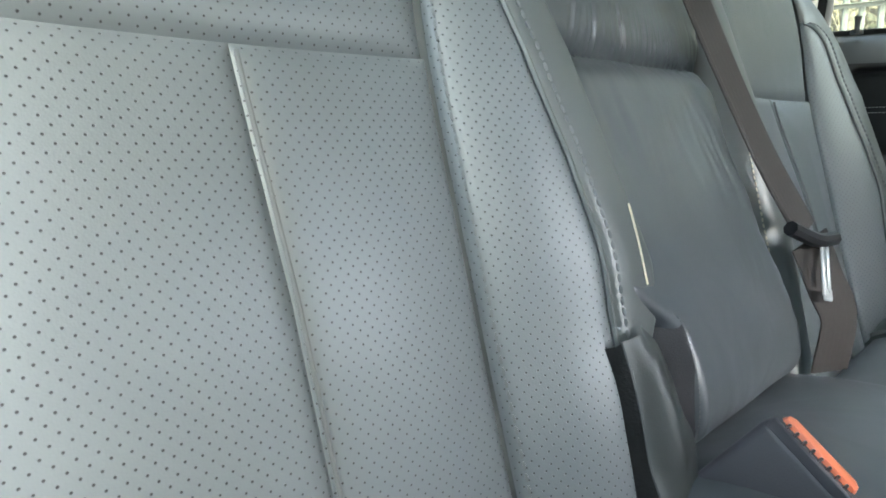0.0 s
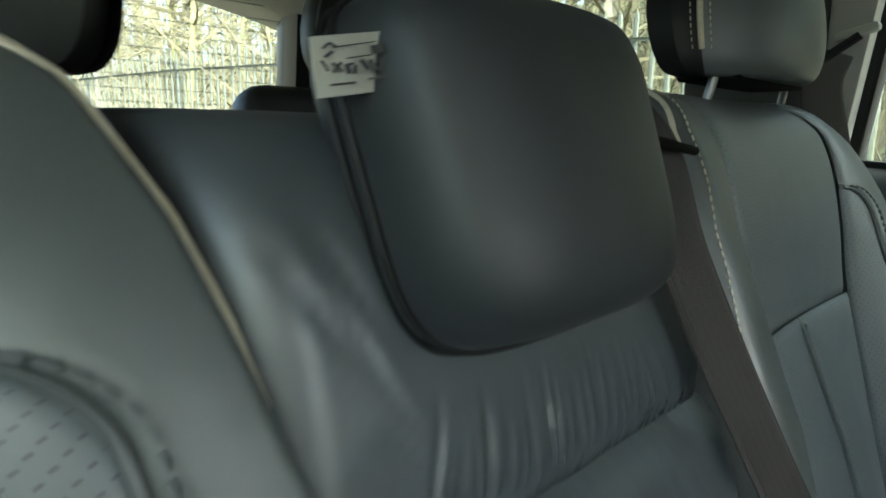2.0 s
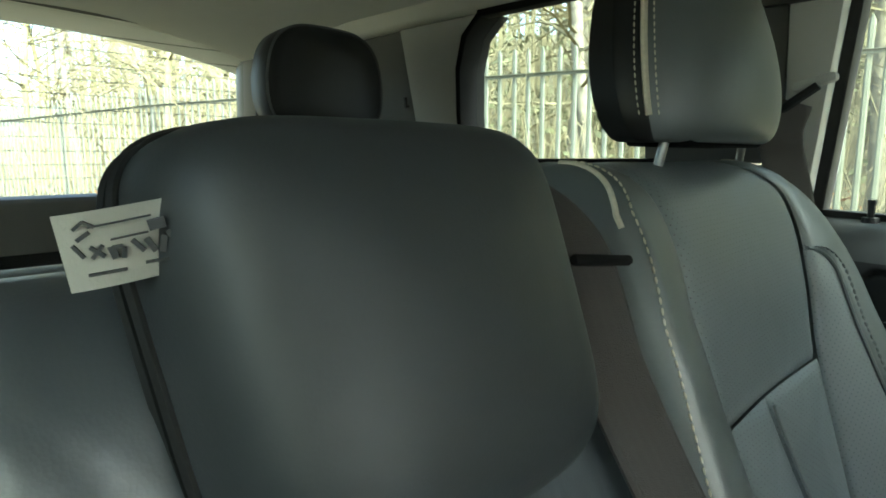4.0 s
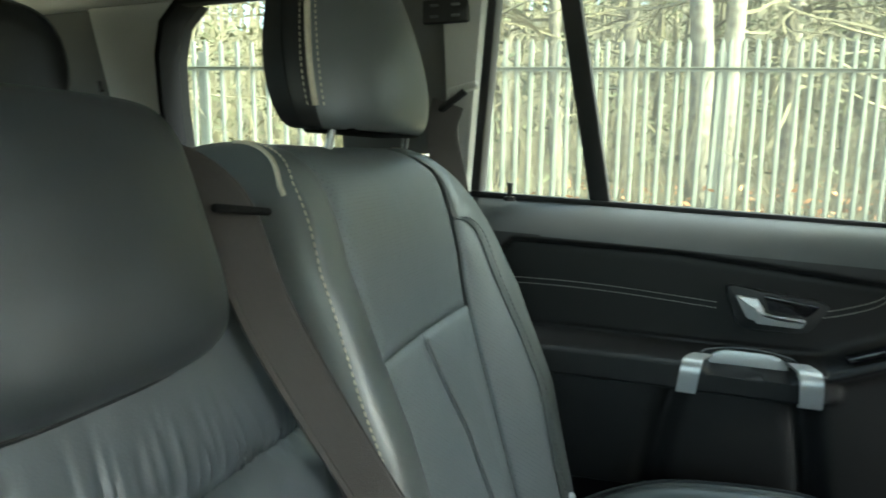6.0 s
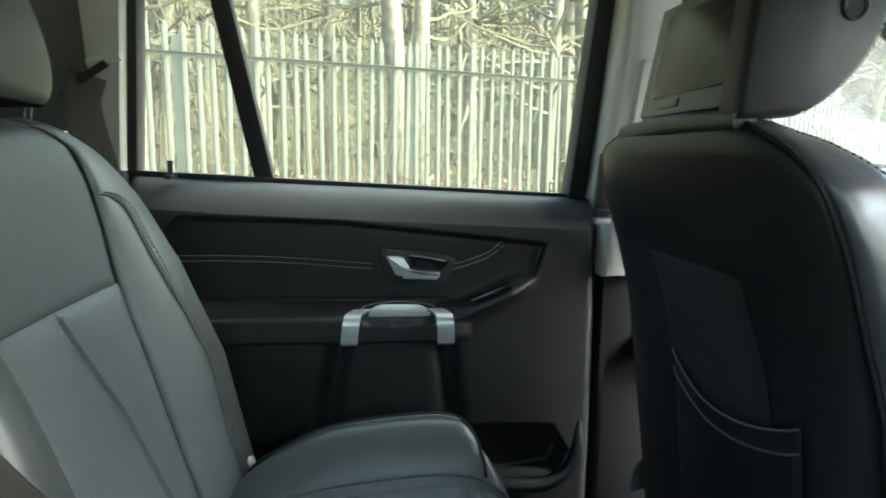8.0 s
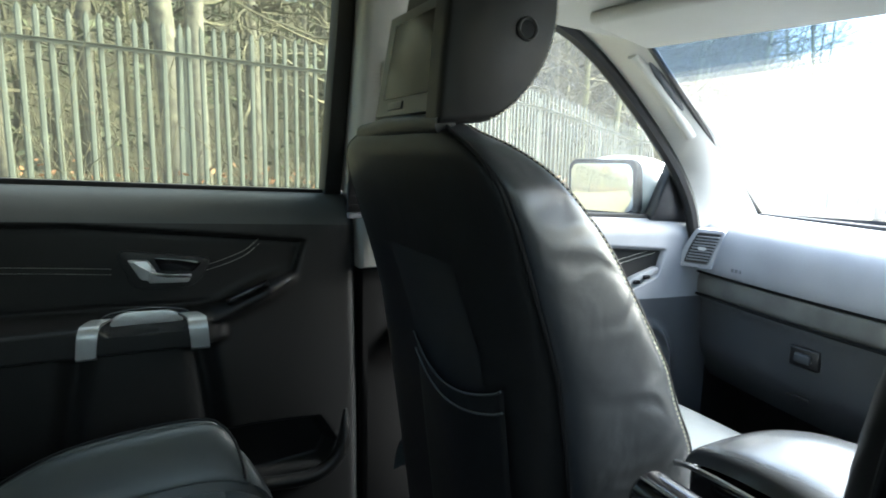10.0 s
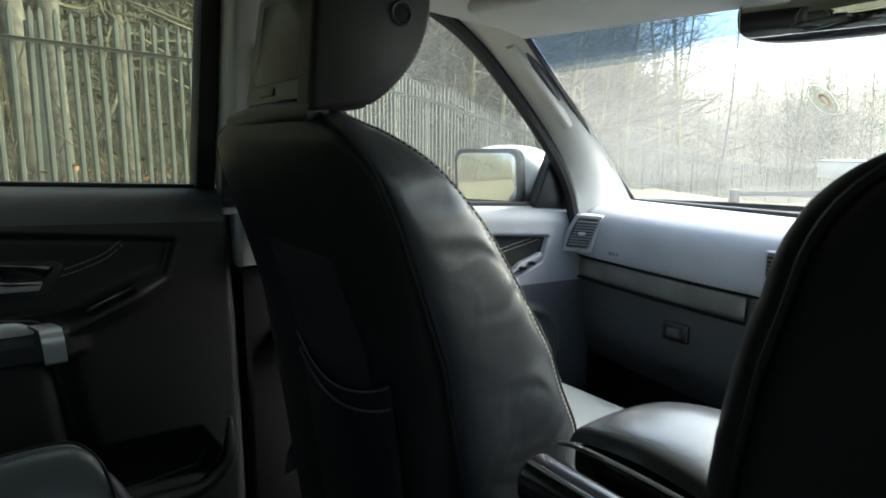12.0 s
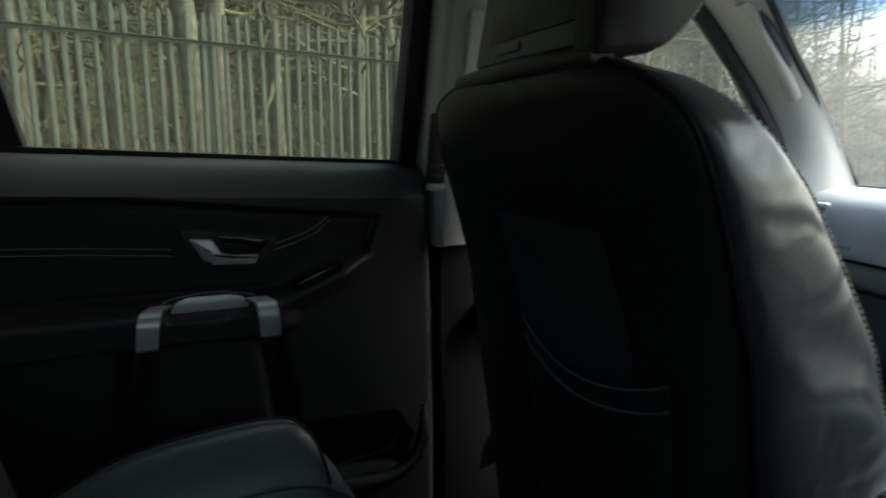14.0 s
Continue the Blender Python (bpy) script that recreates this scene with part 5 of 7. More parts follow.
# ---- third row and pillar fittings ----
def third_row():
    t3 = thing("third_row_seat", "black third-row seat with pale piping on its headrest", "car seat", (-1.2, 0.47, 0.45))
    o = Vector((-1.2, 0.47, 0.45))
    part("backrest", rbox((0.12, 0.46, 0.62), Vector((-1.24, 0.50, 1.04)) - o, 0.05, 4, Matrix.Rotation(radians(-12), 4, "Y")), VINYL_BLACK, t3)
    def rim(ph, r, x):
        y = 0.134 * r * math.copysign(abs(math.cos(ph)) ** 0.6, math.cos(ph))
        z = 0.10 * r * math.copysign(abs(math.sin(ph)) ** 0.6, math.sin(ph))
        y *= 1 - 1.2 * max(0, z)
        return Vector((-1.22 + x, 0.518 + y, 1.452 + z)) - o
    rings = [[rim(2 * math.pi * i / 48, r, x) for i in range(48)] for r, x in ((0.8, -0.05), (0.97, -0.035), (1.0, 0.0), (0.97, 0.028), (0.85, 0.042), (0.5, 0.05), (0.03, 0.052))]
    hd = part("head_pad", loft(bmesh.new(), rings), VINYL_BLACK, t3, "black cloth headrest", sharp=80)
    part("piping", tubed([rim(2 * math.pi * i / 48, 0.985, 0.026) for i in range(49)], 0.0028, 6, caps=False), THREAD_GREY, hd, "grey piping round the headrest")
    for s in (-0.06, 0.06):
        part("post", tubed([Vector((-1.23, 0.518 + s, 1.36)) - o, Vector((-1.24, 0.518 + s, 1.30)) - o], 0.006, 8), CHROME, t3)
    v = thing("pillar_vent", "small black slotted vent on the rear pillar", "vent", (-0.432, 0.672, 1.512))
    part("body", rbox((0.075, 0.012, 0.036), (0, 0, 0), 0.004), PLASTIC, v)
    for dx in (-0.017, 0.017):
        for dz in (-0.008, 0.008):
            part("slot", rbox((0.014, 0.003, 0.004), (dx, -0.0065, dz), 0.001, 1), THREAD_GREY, v)
    p = thing("trim_flap", "flush grey trim flap in the load area wall", "flap", (-1.22, 0.735, 1.44), kind="structure")
    part("flap", rbox((0.12, 0.01, 0.10), (0, 0, 0), 0.004), LOADTRIM, p)
    part("hook", tubed([(0.03, -0.005, -0.02), (0.03, -0.02, -0.025), (0.03, -0.022, -0.005)], 0.004, 6), PLASTIC, p)


third_row()


# ---- front seats ----
def front_seat(cy, screen, label, ahead=0.0, shoulder=((1.2, 0.257), (1.25, 0.250), (1.28, 0.222), (1.298, 0.175), (1.306, 0.12))):
    st = thing("front_seat", label, "car seat", (0.55, cy, 0.45), "front seats")
    o = Vector((0.55, cy, 0.45))
    dep = [(0.6, 0.31), (0.956, 0.232), (1.008, 0.206), (1.07, 0.186), (1.115, 0.172), (1.155, 0.160), (1.197, 0.143), (1.238, 0.120), (1.267, 0.100), (1.29, 0.072), (1.306, 0.04)]
    hwt = [(0.6, 0.25), (0.95, 0.256), *shoulder]
    def rear_x(z):
        return 0.315 + 0.29 * (1.25 - max(z, 1.05)) + 0.12 * max(0.0, 1.05 - z)
    def S(a, t):
        """a: angle, 180 faces the rear; t: height."""
        z = 0.60 + 0.706 * (1 - (1 - t) ** 1.5)
        d, hw = soft_table(dep, z), soft_table(hwt, z)
        xr = rear_x(z) + 0.02 * max(0, (z - 1.27) / 0.036) ** 2
        c, s = math.cos(radians(a)), math.sin(radians(a))
        if screen and s > 0:
            hw -= 0.014 * float(sstep(1.0, 1.15, z))  # slimmer shoulder towards the door
        n = 0.42
        cx = math.copysign(abs(c) ** n, c)
        sy = math.copysign(abs(s) ** n, s)
        flare = (1 + cx) / 2 * (0.02 * float(sstep(0.75, 1.0, z)) - 0.02 * float(sstep(1.05, 1.2, z)) - 0.018 * float(sstep(1.17, 1.28, z)))
        return Vector((xr + d / 2 + d / 2 * cx, cy + sy * (hw + flare), z)) - o
    def piece(name, a0, a1, m, na, lab, borders="lr", wr=0.0, sink=0.004):
        def P(s, t):
            p = S(a0 + (a1 - a0) * s, t)
            if wr:
                z, w = p.z + 0.45, 0.0
                for zc, sc, tilt, deep, thin in ((1.235, 0.55, 0.10, 0.7, 0.010), (1.205, 0.70, 0.06, 1.0, 0.007), (1.165, 0.62, -0.05, 1.0, 0.008), (1.12, 0.75, 0.045, 1.2, 0.006), (1.095, 0.7, 0.03, 0.8, 0.006), (1.05, 0.78, 0.035, 1.2, 0.006), (1.015, 0.6, -0.04, 0.9, 0.008), (0.975, 0.72, 0.05, 1.2, 0.007), (0.945, 0.6, 0.06, 1.0, 0.007), (0.91, 0.55, -0.03, 1.0, 0.008)):
                    e = (z - zc - tilt * (s - sc) - 0.004 * math.sin(9 * s + zc * 40)) / thin
                    w += deep * (-math.exp(-e * e) + 0.6 * math.exp(-(e - 1.9) ** 2)) * math.exp(-((s - sc) / 0.22) ** 2)
                w *= wr * math.sin(math.pi * s) ** 0.5
                p = p + Vector((0, (-1 if 180 < a0 else 1) * w, 0))
            return p
        return part(name, panel(P, na, 170 if wr else 90, sink, 0.005, borders, 0, False, cluster=not wr), m, st, lab)
    piece("rear_panel", 131, 245, LEATHER_BLACK, 60, "black leather seat back")
    piece("side_panel", 245, 294, LEATHER_SHEEN, 50, "glossy creased leather side", wr=0.0008)
    piece("front_panel", 294, 426, LEATHER, 50, "grey leather front of the backrest")
    piece("side_panel", 66, 131, LEATHER_BLACK, 50, "glossy creased leather side", wr=0.0004)
    top = [S(a, 1.0) for a in range(0, 360, 6)]
    bm = bmesh.new()
    bm.faces.new([bm.verts.new(p) for p in top])
    part("top_cap", bm, LEATHER_BLACK, st)
    for a in (245, 131):
        part("welt", tubed([S(a, i / 60) + Vector((0.001, 0, 0)) for i in range(61)], 0.0022, 6), LEATHER_BLACK, st, "seam welt")
    for a in (296,):
        part("edge_piping", tubed([S(a - 2, i / 70) for i in range(20, 70)], 0.0012, 6), LEATHER_BLACK, st, "black leather piping")
        bm = bmesh.new()
        stitches(bm, [S(a - 7, i / 200) + Vector((0, -0.0006, 0)) for i in range(40, 200)], 0.0066, 0.0042, 0.0009)
        part("cream_stitching", bm, CREAM, st, "row of cream stitches")
    # map pocket
    if screen:
        rx = rear_x
        def pk(s, t):
            y = 0.195 + 0.24 * s
            topz = 1.026 - 0.032 * math.sin(math.pi * s) ** 0.8
            z = 0.70 + (topz - 0.70) * t
            bulge = 0.012 * math.sin(math.pi * s) * (0.35 + 0.65 * t)
            return Vector((rx(z) - 0.003 - bulge, y, z)) - o
        part("map_pocket", panel(pk, 30, 30, 0.003, 0.004, "lr", 0, True), LEATHER_BLACK, st, "elastic map pocket on the seat back")
        for k in (0.995, 0.92):
            part("pocket_hem", tubed([pk(i / 30, k) + Vector((-0.001, 0, 0)) for i in range(31)], 0.0016, 6), THREAD, st, "sewn pocket hem")
        def inset(s, t):
            z = 0.98 + 0.172 * t
            return Vector((rx(z) - 0.0015, 0.235 + 0.20 * s + 0.022 * t, z)) - o
        part("pocket_lining", panel(inset, 12, 12, 0.001, 0.004, flip=True), VINYL_BLACK, st, "matt fabric behind the pocket")
    # cushion
    def C(u, s):
        x, z = spline([(0.47, 0.76), (0.55, 0.775), (0.70, 0.79), (0.85, 0.805), (0.94, 0.80), (0.985, 0.765), (0.98, 0.60)], s)
        k = abs(u) / 0.255
        lift = 0.03 * math.sin(math.pi * 0.5 * min(1, max(0, (k - 0.5) / 0.28)))
        if k > 0.82:
            q = (k - 0.82) / 0.18
            lift -= 0.09 * (1 - math.sqrt(max(0, 1 - q * q)))
        return Vector((x - 0.05 * k ** 4, cy + u, z + lift * (1 - float(sstep(0.65, 0.9, s))))) - o
    part("cushion", panel(lambda a, b: C(-0.255 + 0.51 * a, b), 46, 40, 0, 0.01, "", flip=True), LEATHER_HOLES, st, "perforated leather seat cushion")
    part("seat_base", rbox((0.46, 0.44, 0.24), Vector((0.74, cy, 0.60)) - o, 0.03), VINYL_BLACK, st, "black seat base")
    part("floor_rail", rbox((0.5, 0.05, 0.04), Vector((0.62, cy + 0.2, 0.45)) - o, 0.006), PLASTIC, st)
    part("floor_rail", rbox((0.5, 0.05, 0.04), Vector((0.62, cy - 0.2, 0.45)) - o, 0.006), PLASTIC, st)
    # headrest
    hr = thing("headrest", "black leather front headrest with a built-in screen" if screen else "black leather front headrest", "headrest", (0.38, cy, 1.3), "headrests")
    ho = Vector((0.38, cy, 1.3))
    half = 0.153 if screen else 0.114
    y0 = cy - half
    prof = [(0.312, 1.302), (0.345, 1.305), (0.380, 1.311), (0.420, 1.345), (0.444, 1.386), (0.452, 1.432), (0.446, 1.482), (0.422, 1.530), (0.388, 1.553), (0.350, 1.545), (0.334, 1.49), (0.322, 1.42)]
    n = len(prof)
    loop = [spline(prof + prof[:1], i / 60) for i in range(60)]
    cxz = (0.385, 1.43)
    rings = []
    def back_of(x, z, yy):
        """The middle is set back to take the screen, between two cheeks."""
        return max(x, 0.350 + 0.18 * (z - 1.315)) if screen and yy > 0.038 else x
    for f, yy in ((0.93, 0.0), (0.985, 0.004), (1.0, 0.014), (1.0, 0.036), (1.0, 0.040), (1.0, 0.150), (1.0, 0.236), (0.985, 0.248), (0.93, 0.254)) if screen else ((0.86, 0.0), (0.95, 0.006), (1.0, 0.022), (1.0, 0.114), (1.0, 0.206), (0.95, 0.222), (0.86, 0.228)):
        rings.append([Vector((back_of(cxz[0] + (x - cxz[0]) * f, cxz[1] + (z - cxz[1]) * f, yy), y0 + yy, cxz[1] + (z - cxz[1]) * f)) - ho for x, z in loop])
    pd = part("pad", loft(bmesh.new(), rings), LEATHER_BLACK, hr, sharp=50)
    bm = bmesh.new()
    stitches(bm, [Vector((cxz[0] + (x - cxz[0]) * 0.975, y0 + 0.0015, cxz[1] + (z - cxz[1]) * 0.975)) - ho for x, z in [spline(prof, 0.16 + 0.6 * i / 90) for i in range(91)]], 0.0062, 0.0045, 0.0010)
    part("cream_stitching", bm, CREAM, pd, "row of cream stitches")
    for s in (-1, 1):
        part("post", tubed([Vector((0.365, cy + s * 0.08, 1.33)) - ho, Vector((0.345, cy + s * 0.08, 1.25)) - ho], 0.006, 8), CHROME, hr)
    if screen:
        part("pivot_hole", tubed([Vector((0.412, y0 - 0.001, 1.404)) - ho, Vector((0.412, y0 + 0.004, 1.404)) - ho], 0.0115, 20), GLOSS_BLACK, hr, "round black pivot cap")
        part("pivot_ring", tubed([Vector((0.412 + 0.011 * math.cos(t), y0 - 0.001, 1.404 + 0.011 * math.sin(t))) - ho for t in [2 * math.pi * i / 24 for i in range(25)]], 0.002, 6, caps=False), VINYL, hr)
        tilt = Matrix.Rotation(radians(10), 4, "Y")
        c = Vector((0.366, 0.395, 1.385)) - ho
        def slab(name, m, w, h, t, at, bev, lab=""):
            return part(name, rbox((t, w, h), c + tilt @ Vector(at), bev, 3, tilt), m, hr, lab)
        fr = slab("screen_housing", PLASTIC, 0.222, 0.148, 0.030, (0.0, 0, 0.0), 0.008, "matt black screen housing")
        slab("screen_bezel", BEZEL, 0.210, 0.138, 0.006, (-0.015, 0, 0.0), 0.002, "grey screen bezel")
        slab("screen", SCREEN, 0.176, 0.100, 0.003, (-0.0185, -0.012, 0.004), 0.001, "switched-off dark screen")
        slab("control_strip", PLASTIC, 0.05, 0.010, 0.003, (-0.0185, 0.03, -0.056), 0.001)
        part("hinge_roll", tubed([Vector((0.322, 0.238, 1.302)) - ho, Vector((0.320, 0.37, 1.304)) - ho, Vector((0.322, 0.506, 1.300)) - ho], [0.012, 0.014, 0.011], 12), LEATHER_BLACK, hr, "padded roll under the screen")
    st.location.x += ahead
    hr.location.x += ahead


front_seat(0.385, True, "black leather front passenger seat with cream stitching")
front_seat(-0.385, False, "black leather driver's seat with rounded shoulders", 0.01, ((1.049, 0.258), (1.107, 0.244), (1.165, 0.227), (1.202, 0.211), (1.234, 0.1995), (1.262, 0.1764), (1.278, 0.146), (1.2886, 0.109), (1.302, 0.063)))


# ---- dashboard ----
def face_x(y):
    return 1.20 + 0.085 * (abs(y) / 0.8) ** 2


def dashboard():
    d = thing("dashboard", "two-tone grey dashboard with a grey wood strip", "dashboard", (1.3, 0, 0.9), kind="structure")
    o = Vector((1.3, 0, 0.9))
    top = [(0.012, 0.988), (0.001, 1.0), (-0.004, 1.03), (0.0, 1.075), (0.022, 1.108), (0.075, 1.126), (0.16, 1.130), (0.28, 1.120), (0.40, 1.10)]
    part("upper_pad", panel(lambda s, t: Vector((face_x(-0.80 + 1.6 * s) + spline(top, t)[0] * (1 if t < 0.75 else 1), -0.80 + 1.6 * s, spline(top, t)[1])) - o, 70, 44, 0, 0.01, ""), DASH, d, "pale grey grained upper pad")
    low = [(0.10, 0.70), (0.055, 0.76), (0.035, 0.80), (0.030, 0.86), (0.026, 0.93), (0.02, 0.935)]
    part("lower_pad", panel(lambda s, t: Vector((face_x(0.22 + 0.58 * s) + spline(low, t)[0], 0.22 + 0.58 * s, spline(low, t)[1])) - o, 40, 30, 0, 0.01, ""), DASH_LOW, d, "dark charcoal lower dashboard")
    part("lower_pad", panel(lambda s, t: Vector((face_x(-0.80 + 0.58 * s) + spline(low, t)[0], -0.80 + 0.58 * s, spline(low, t)[1])) - o, 40, 30, 0, 0.01, ""), DASH_LOW, d, "dark charcoal lower dashboard")
    def strip(s, t):
        y = 0.275 + 0.50 * s
        return Vector((face_x(y) + 0.010 - 0.002 * math.sin(math.pi * t), y, 0.937 + 0.05 * t)) - o
    part("wood_strip", panel(strip, 40, 12, 0.003, 0.004, flip=True), WOOD_GREY, d, "satin grey wood strip")
    part("strip_recess", panel(lambda s, t: Vector((face_x(-0.79 + 1.58 * s) + 0.018, -0.79 + 1.58 * s, 0.92 + 0.075 * t)) - o, 60, 4, 0, 0.01, ""), DASH_LOW, d)
    for zz, y0, y1 in ((0.9915, -0.05, 0.775), (0.934, 0.27, 0.775)):
        part("dark_groove", tubed([Vector((face_x(y0 + (y1 - y0) * i / 24) + 0.006, y0 + (y1 - y0) * i / 24, zz)) - o for i in range(25)], 0.0035, 6), MATT_BLACK, d, "dark joint line")
    part("firewall", rbox((0.03, 1.6, 0.72), Vector((1.52, 0, 0.77)) - o, 0.005), VINYL_BLACK, d)
    # glove box
    def gb(s, t):
        y = 0.325 + 0.45 * s
        z = 0.79 + 0.135 * t
        return Vector((face_x(y) + 0.026 + 0.018 * (1 - t), y, z)) - o
    gl = part("glovebox_lid", panel(gb, 40, 30, 0.005, 0.004, "lrbt", 0.002, flip=True), DASH_LOW, d, "charcoal glovebox lid")
    part("latch_plate", rbox((0.012, 0.066, 0.044), Vector((face_x(0.44) + 0.026, 0.44, 0.868)) - o, 0.006, 3), PLASTIC, gl, "black latch recess")
    part("latch_button", rbox((0.012, 0.036, 0.020), Vector((face_x(0.44) + 0.018, 0.44, 0.868)) - o, 0.005, 3), DASH_LOW, gl)
    part("lower_slot", rbox((0.008, 0.05, 0.008), Vector((face_x(0.46) + 0.042, 0.46, 0.772)) - o, 0.003), VINYL, d)
    for k in range(4):
        zt = min((abs(spline(top, t / 100)[1] - 1.018), spline(top, t / 100)[0]) for t in range(76))[1]
        part("embossed_print", rbox((0.0015, 0.006, 0.008), Vector((face_x(0.61) + zt, 0.630 - 0.011 * k - (0.006 if k > 2 else 0), 1.018)) - o, 0), DASH_MID, d)
    # vents
    def vent(y0, y1, z0, z1, lab, skew=0.0, dx=0.0, yaw=0.0, ns=6):
        x = face_x((y0 + y1) / 2) - 0.003 + dx
        ang = math.atan2(face_x(y1) - face_x(y0), y1 - y0)
        m = Matrix.Rotation(radians(yaw) - ang, 4, "Z")
        cy, cz, w, h = (y0 + y1) / 2, (z0 + z1) / 2, y1 - y0, z1 - z0
        c = Vector((x, cy, cz)) - o
        outline = rounded([(-w / 2, -h / 2), (w / 2, -h / 2), (w / 2 - skew * 0.38, 0), (w / 2 - skew, h / 2), (-w / 2 - skew * 0.9, h / 2)], 0.006, 4)
        if skew:
            part("vent_housing", prism(rounded([(-w / 2 - 0.008, -h / 2 - 0.010), (w / 2 + 0.016, -h / 2 - 0.010), (w / 2 + 0.012 - skew * 0.36, 0.002), (w / 2 + 0.008 - skew, h / 2 + 0.006), (-w / 2 - 0.004 - skew * 0.9, h / 2 + 0.006)], 0.006, 4), 0.05, lambda a, b, e: c + m @ Vector((0.048 - e, a, b)), 0.004), DASH, d)
        v = part("air_vent", prism(outline, 0.010, lambda a, b, e: c + m @ Vector((-e + 0.006, a, b)), 0.002), DASH_MID if skew else DASH, d, lab)
        inner = [((a + skew * b / h) * 0.93 - skew * b / h * 0.93, b * 0.93) for a, b in outline] if skew else [(a * 0.90, b * 0.86) for a, b in outline]
        part("vent_throat", prism(inner, 0.002, lambda a, b, e: c + m @ Vector((-0.0045 - e, a, b)), 0), PLASTIC, v)
        for k in range(ns):
            zz = -h * 0.36 + h * 0.72 * k / (ns - 1)
            part("slat", rbox((0.006, w * 0.86, 0.0030), c + m @ Vector((-0.009, -skew * (0.5 + zz / h), zz)) , 0.001, 1, m @ Matrix.Rotation(radians(20), 4, "Y")), DASH_MID if skew else DASH_LOW, v)
        part("thumb_tab", rbox((0.010, w * 0.30, 0.008), c + m @ Vector((-0.013, -skew * 0.5, 0.0)), 0.003, 2, m), SILVER, v, "silver vent tab")
        return v
    vent(0.698, 0.758, 1.018, 1.098, "slatted air vent beside the door", 0.032, -0.03, 34, 9)
    vent(0.123, 0.236, 1.032, 1.086, "slatted central air vent")
    vent(-0.02, 0.085, 1.032, 1.086, "slatted central air vent")
    part("vent_wheel", rbox((0.01, 0.012, 0.026), Vector((1.196, 0.112, 1.058)) - o, 0.004, 2), PLASTIC, d)
    hz = part("switch_row", rbox((0.008, 0.018, 0.05), Vector((1.196, 0.098, 1.058)) - o, 0.002), PLASTIC, d)
    part("hazard_switch", rbox((0.004, 0.012, 0.010), Vector((1.190, 0.098, 1.046)) - o, 0.001), ORANGE, hz, "red hazard light switch")
    part("speaker_dome", pad(Vector((1.36, 0.03, 1.136)) - o, (0.10, 0.15, 0.022), (3.5, 2.2), None, 40, 14), DASH, d, "raised centre speaker housing")
    part("speaker_grille", pad(Vector((1.33, 0.03, 1.157)) - o, (0.03, 0.07, 0.004), (3, 2), None, 24, 8), PLASTIC, d)
    # centre stack
    cs = thing("centre_stack", "black centre stack with knobs and a keypad", "control panel", (1.1, 0, 0.75))
    so = Vector((1.1, 0, 0.75))
    tilt = Matrix.Rotation(math.atan(0.5), 4, "Y")
    nrm = Vector((-1, 0, 0.5)).normalized()
    def on(y, z, h=0.0):
        """The place on the sloping face, raised by h."""
        return Vector((0.70 + 0.5 * z, y, z)) + nrm * h - so
    for name, y0, y1, h, m in (("fascia", -0.212, 0.212, 0.0, DASH_LOW), ("side_frame", 0.212, 0.236, 0.003, DASH_LOW), ("side_frame", -0.236, -0.212, 0.003, DASH_LOW)):
        bm = bmesh.new()
        ring0 = [on(y0, 0.70, h), on(y1, 0.70, h), on(y1, 0.995, h), on(y0, 0.995, h)]
        ring1 = [p + Vector((0.22, 0, -0.02)) for p in ring0]
        loft(bm, [ring0, ring1])
        part(name, bm, m, cs, sharp=20)
    def knob(y, z, r, m, lab, ring=True):
        if ring:
            part("knob_ring", tubed([on(y, z, 0.0), on(y, z, 0.012), on(y, z, 0.015)], [r, r * 0.95, r * 0.8], 24), SILVER, cs, "silver knob ring")
            part("knob", tubed([on(y, z, 0.012), on(y, z, 0.018)], [r * 0.66, r * 0.6], 24), m, cs, lab)
        else:
            part("knob", tubed([on(y, z, 0.0), on(y, z, 0.012), on(y, z, 0.014)], [r, r * 0.92, r * 0.75], 24), m, cs, lab)
    def key(y, z, w, h, m=PLASTIC, t=0.005, mark=True):
        kk = part("key", rbox((t, w, h), on(y, z, t / 2), 0.0015, 2, tilt), m, cs)
        if mark:
            part("key_print", rbox((0.0006, w * 0.45, h * 0.16), on(y, z, t + 0.0002), 0, 1, tilt), PRINT, kk)
    knob(0.198, 0.975, 0.0165, PLASTIC, "black volume knob")
    key(0.219, 0.972, 0.012, 0.012)
    key(0.175, 0.975, 0.012, 0.012)
    key(0.195, 0.9555, 0.054, 0.004, CHROME, 0.003, False)
    for r in range(4):
        for c in range(3):
            key(0.213 - 0.0185 * c - 0.001 * r, 0.941 - 0.0118 * r, 0.0165, 0.0125)
    for z in (0.868, 0.852):
        key(0.199, z, 0.038, 0.011)
    knob(0.200, 0.834, 0.0125, PLASTIC, "black rotary knob", False)
    knob(0.163, 0.847, 0.0155, PLASTIC, "black temperature knob")
    for k in range(7):
        t = math.pi * (0.1 + 0.8 * k / 6)
        part("knob_print", rbox((0.0006, 0.003, 0.0015), on(0.163 + 0.022 * math.cos(t), 0.847 + 0.019 * math.sin(t), 0.0004), 0, 1, tilt), PRINT, cs)
    for y in (0.195, 0.172):
        key(y, 0.803, 0.019, 0.024, PLASTIC, 0.007)
    key(0.170, 0.783, 0.08, 0.003, CHROME, 0.003, False)
    part("display", rbox((0.004, 0.16, 0.036), on(0.07, 0.968, 0.002), 0.002, 2, tilt), SCREEN, cs, "dark radio display")
    part("tray", rbox((0.004, 0.17, 0.014), on(0.078, 0.935, 0.002), 0.002, 2, tilt), GLOSS_BLACK, cs, "black cassette slot")
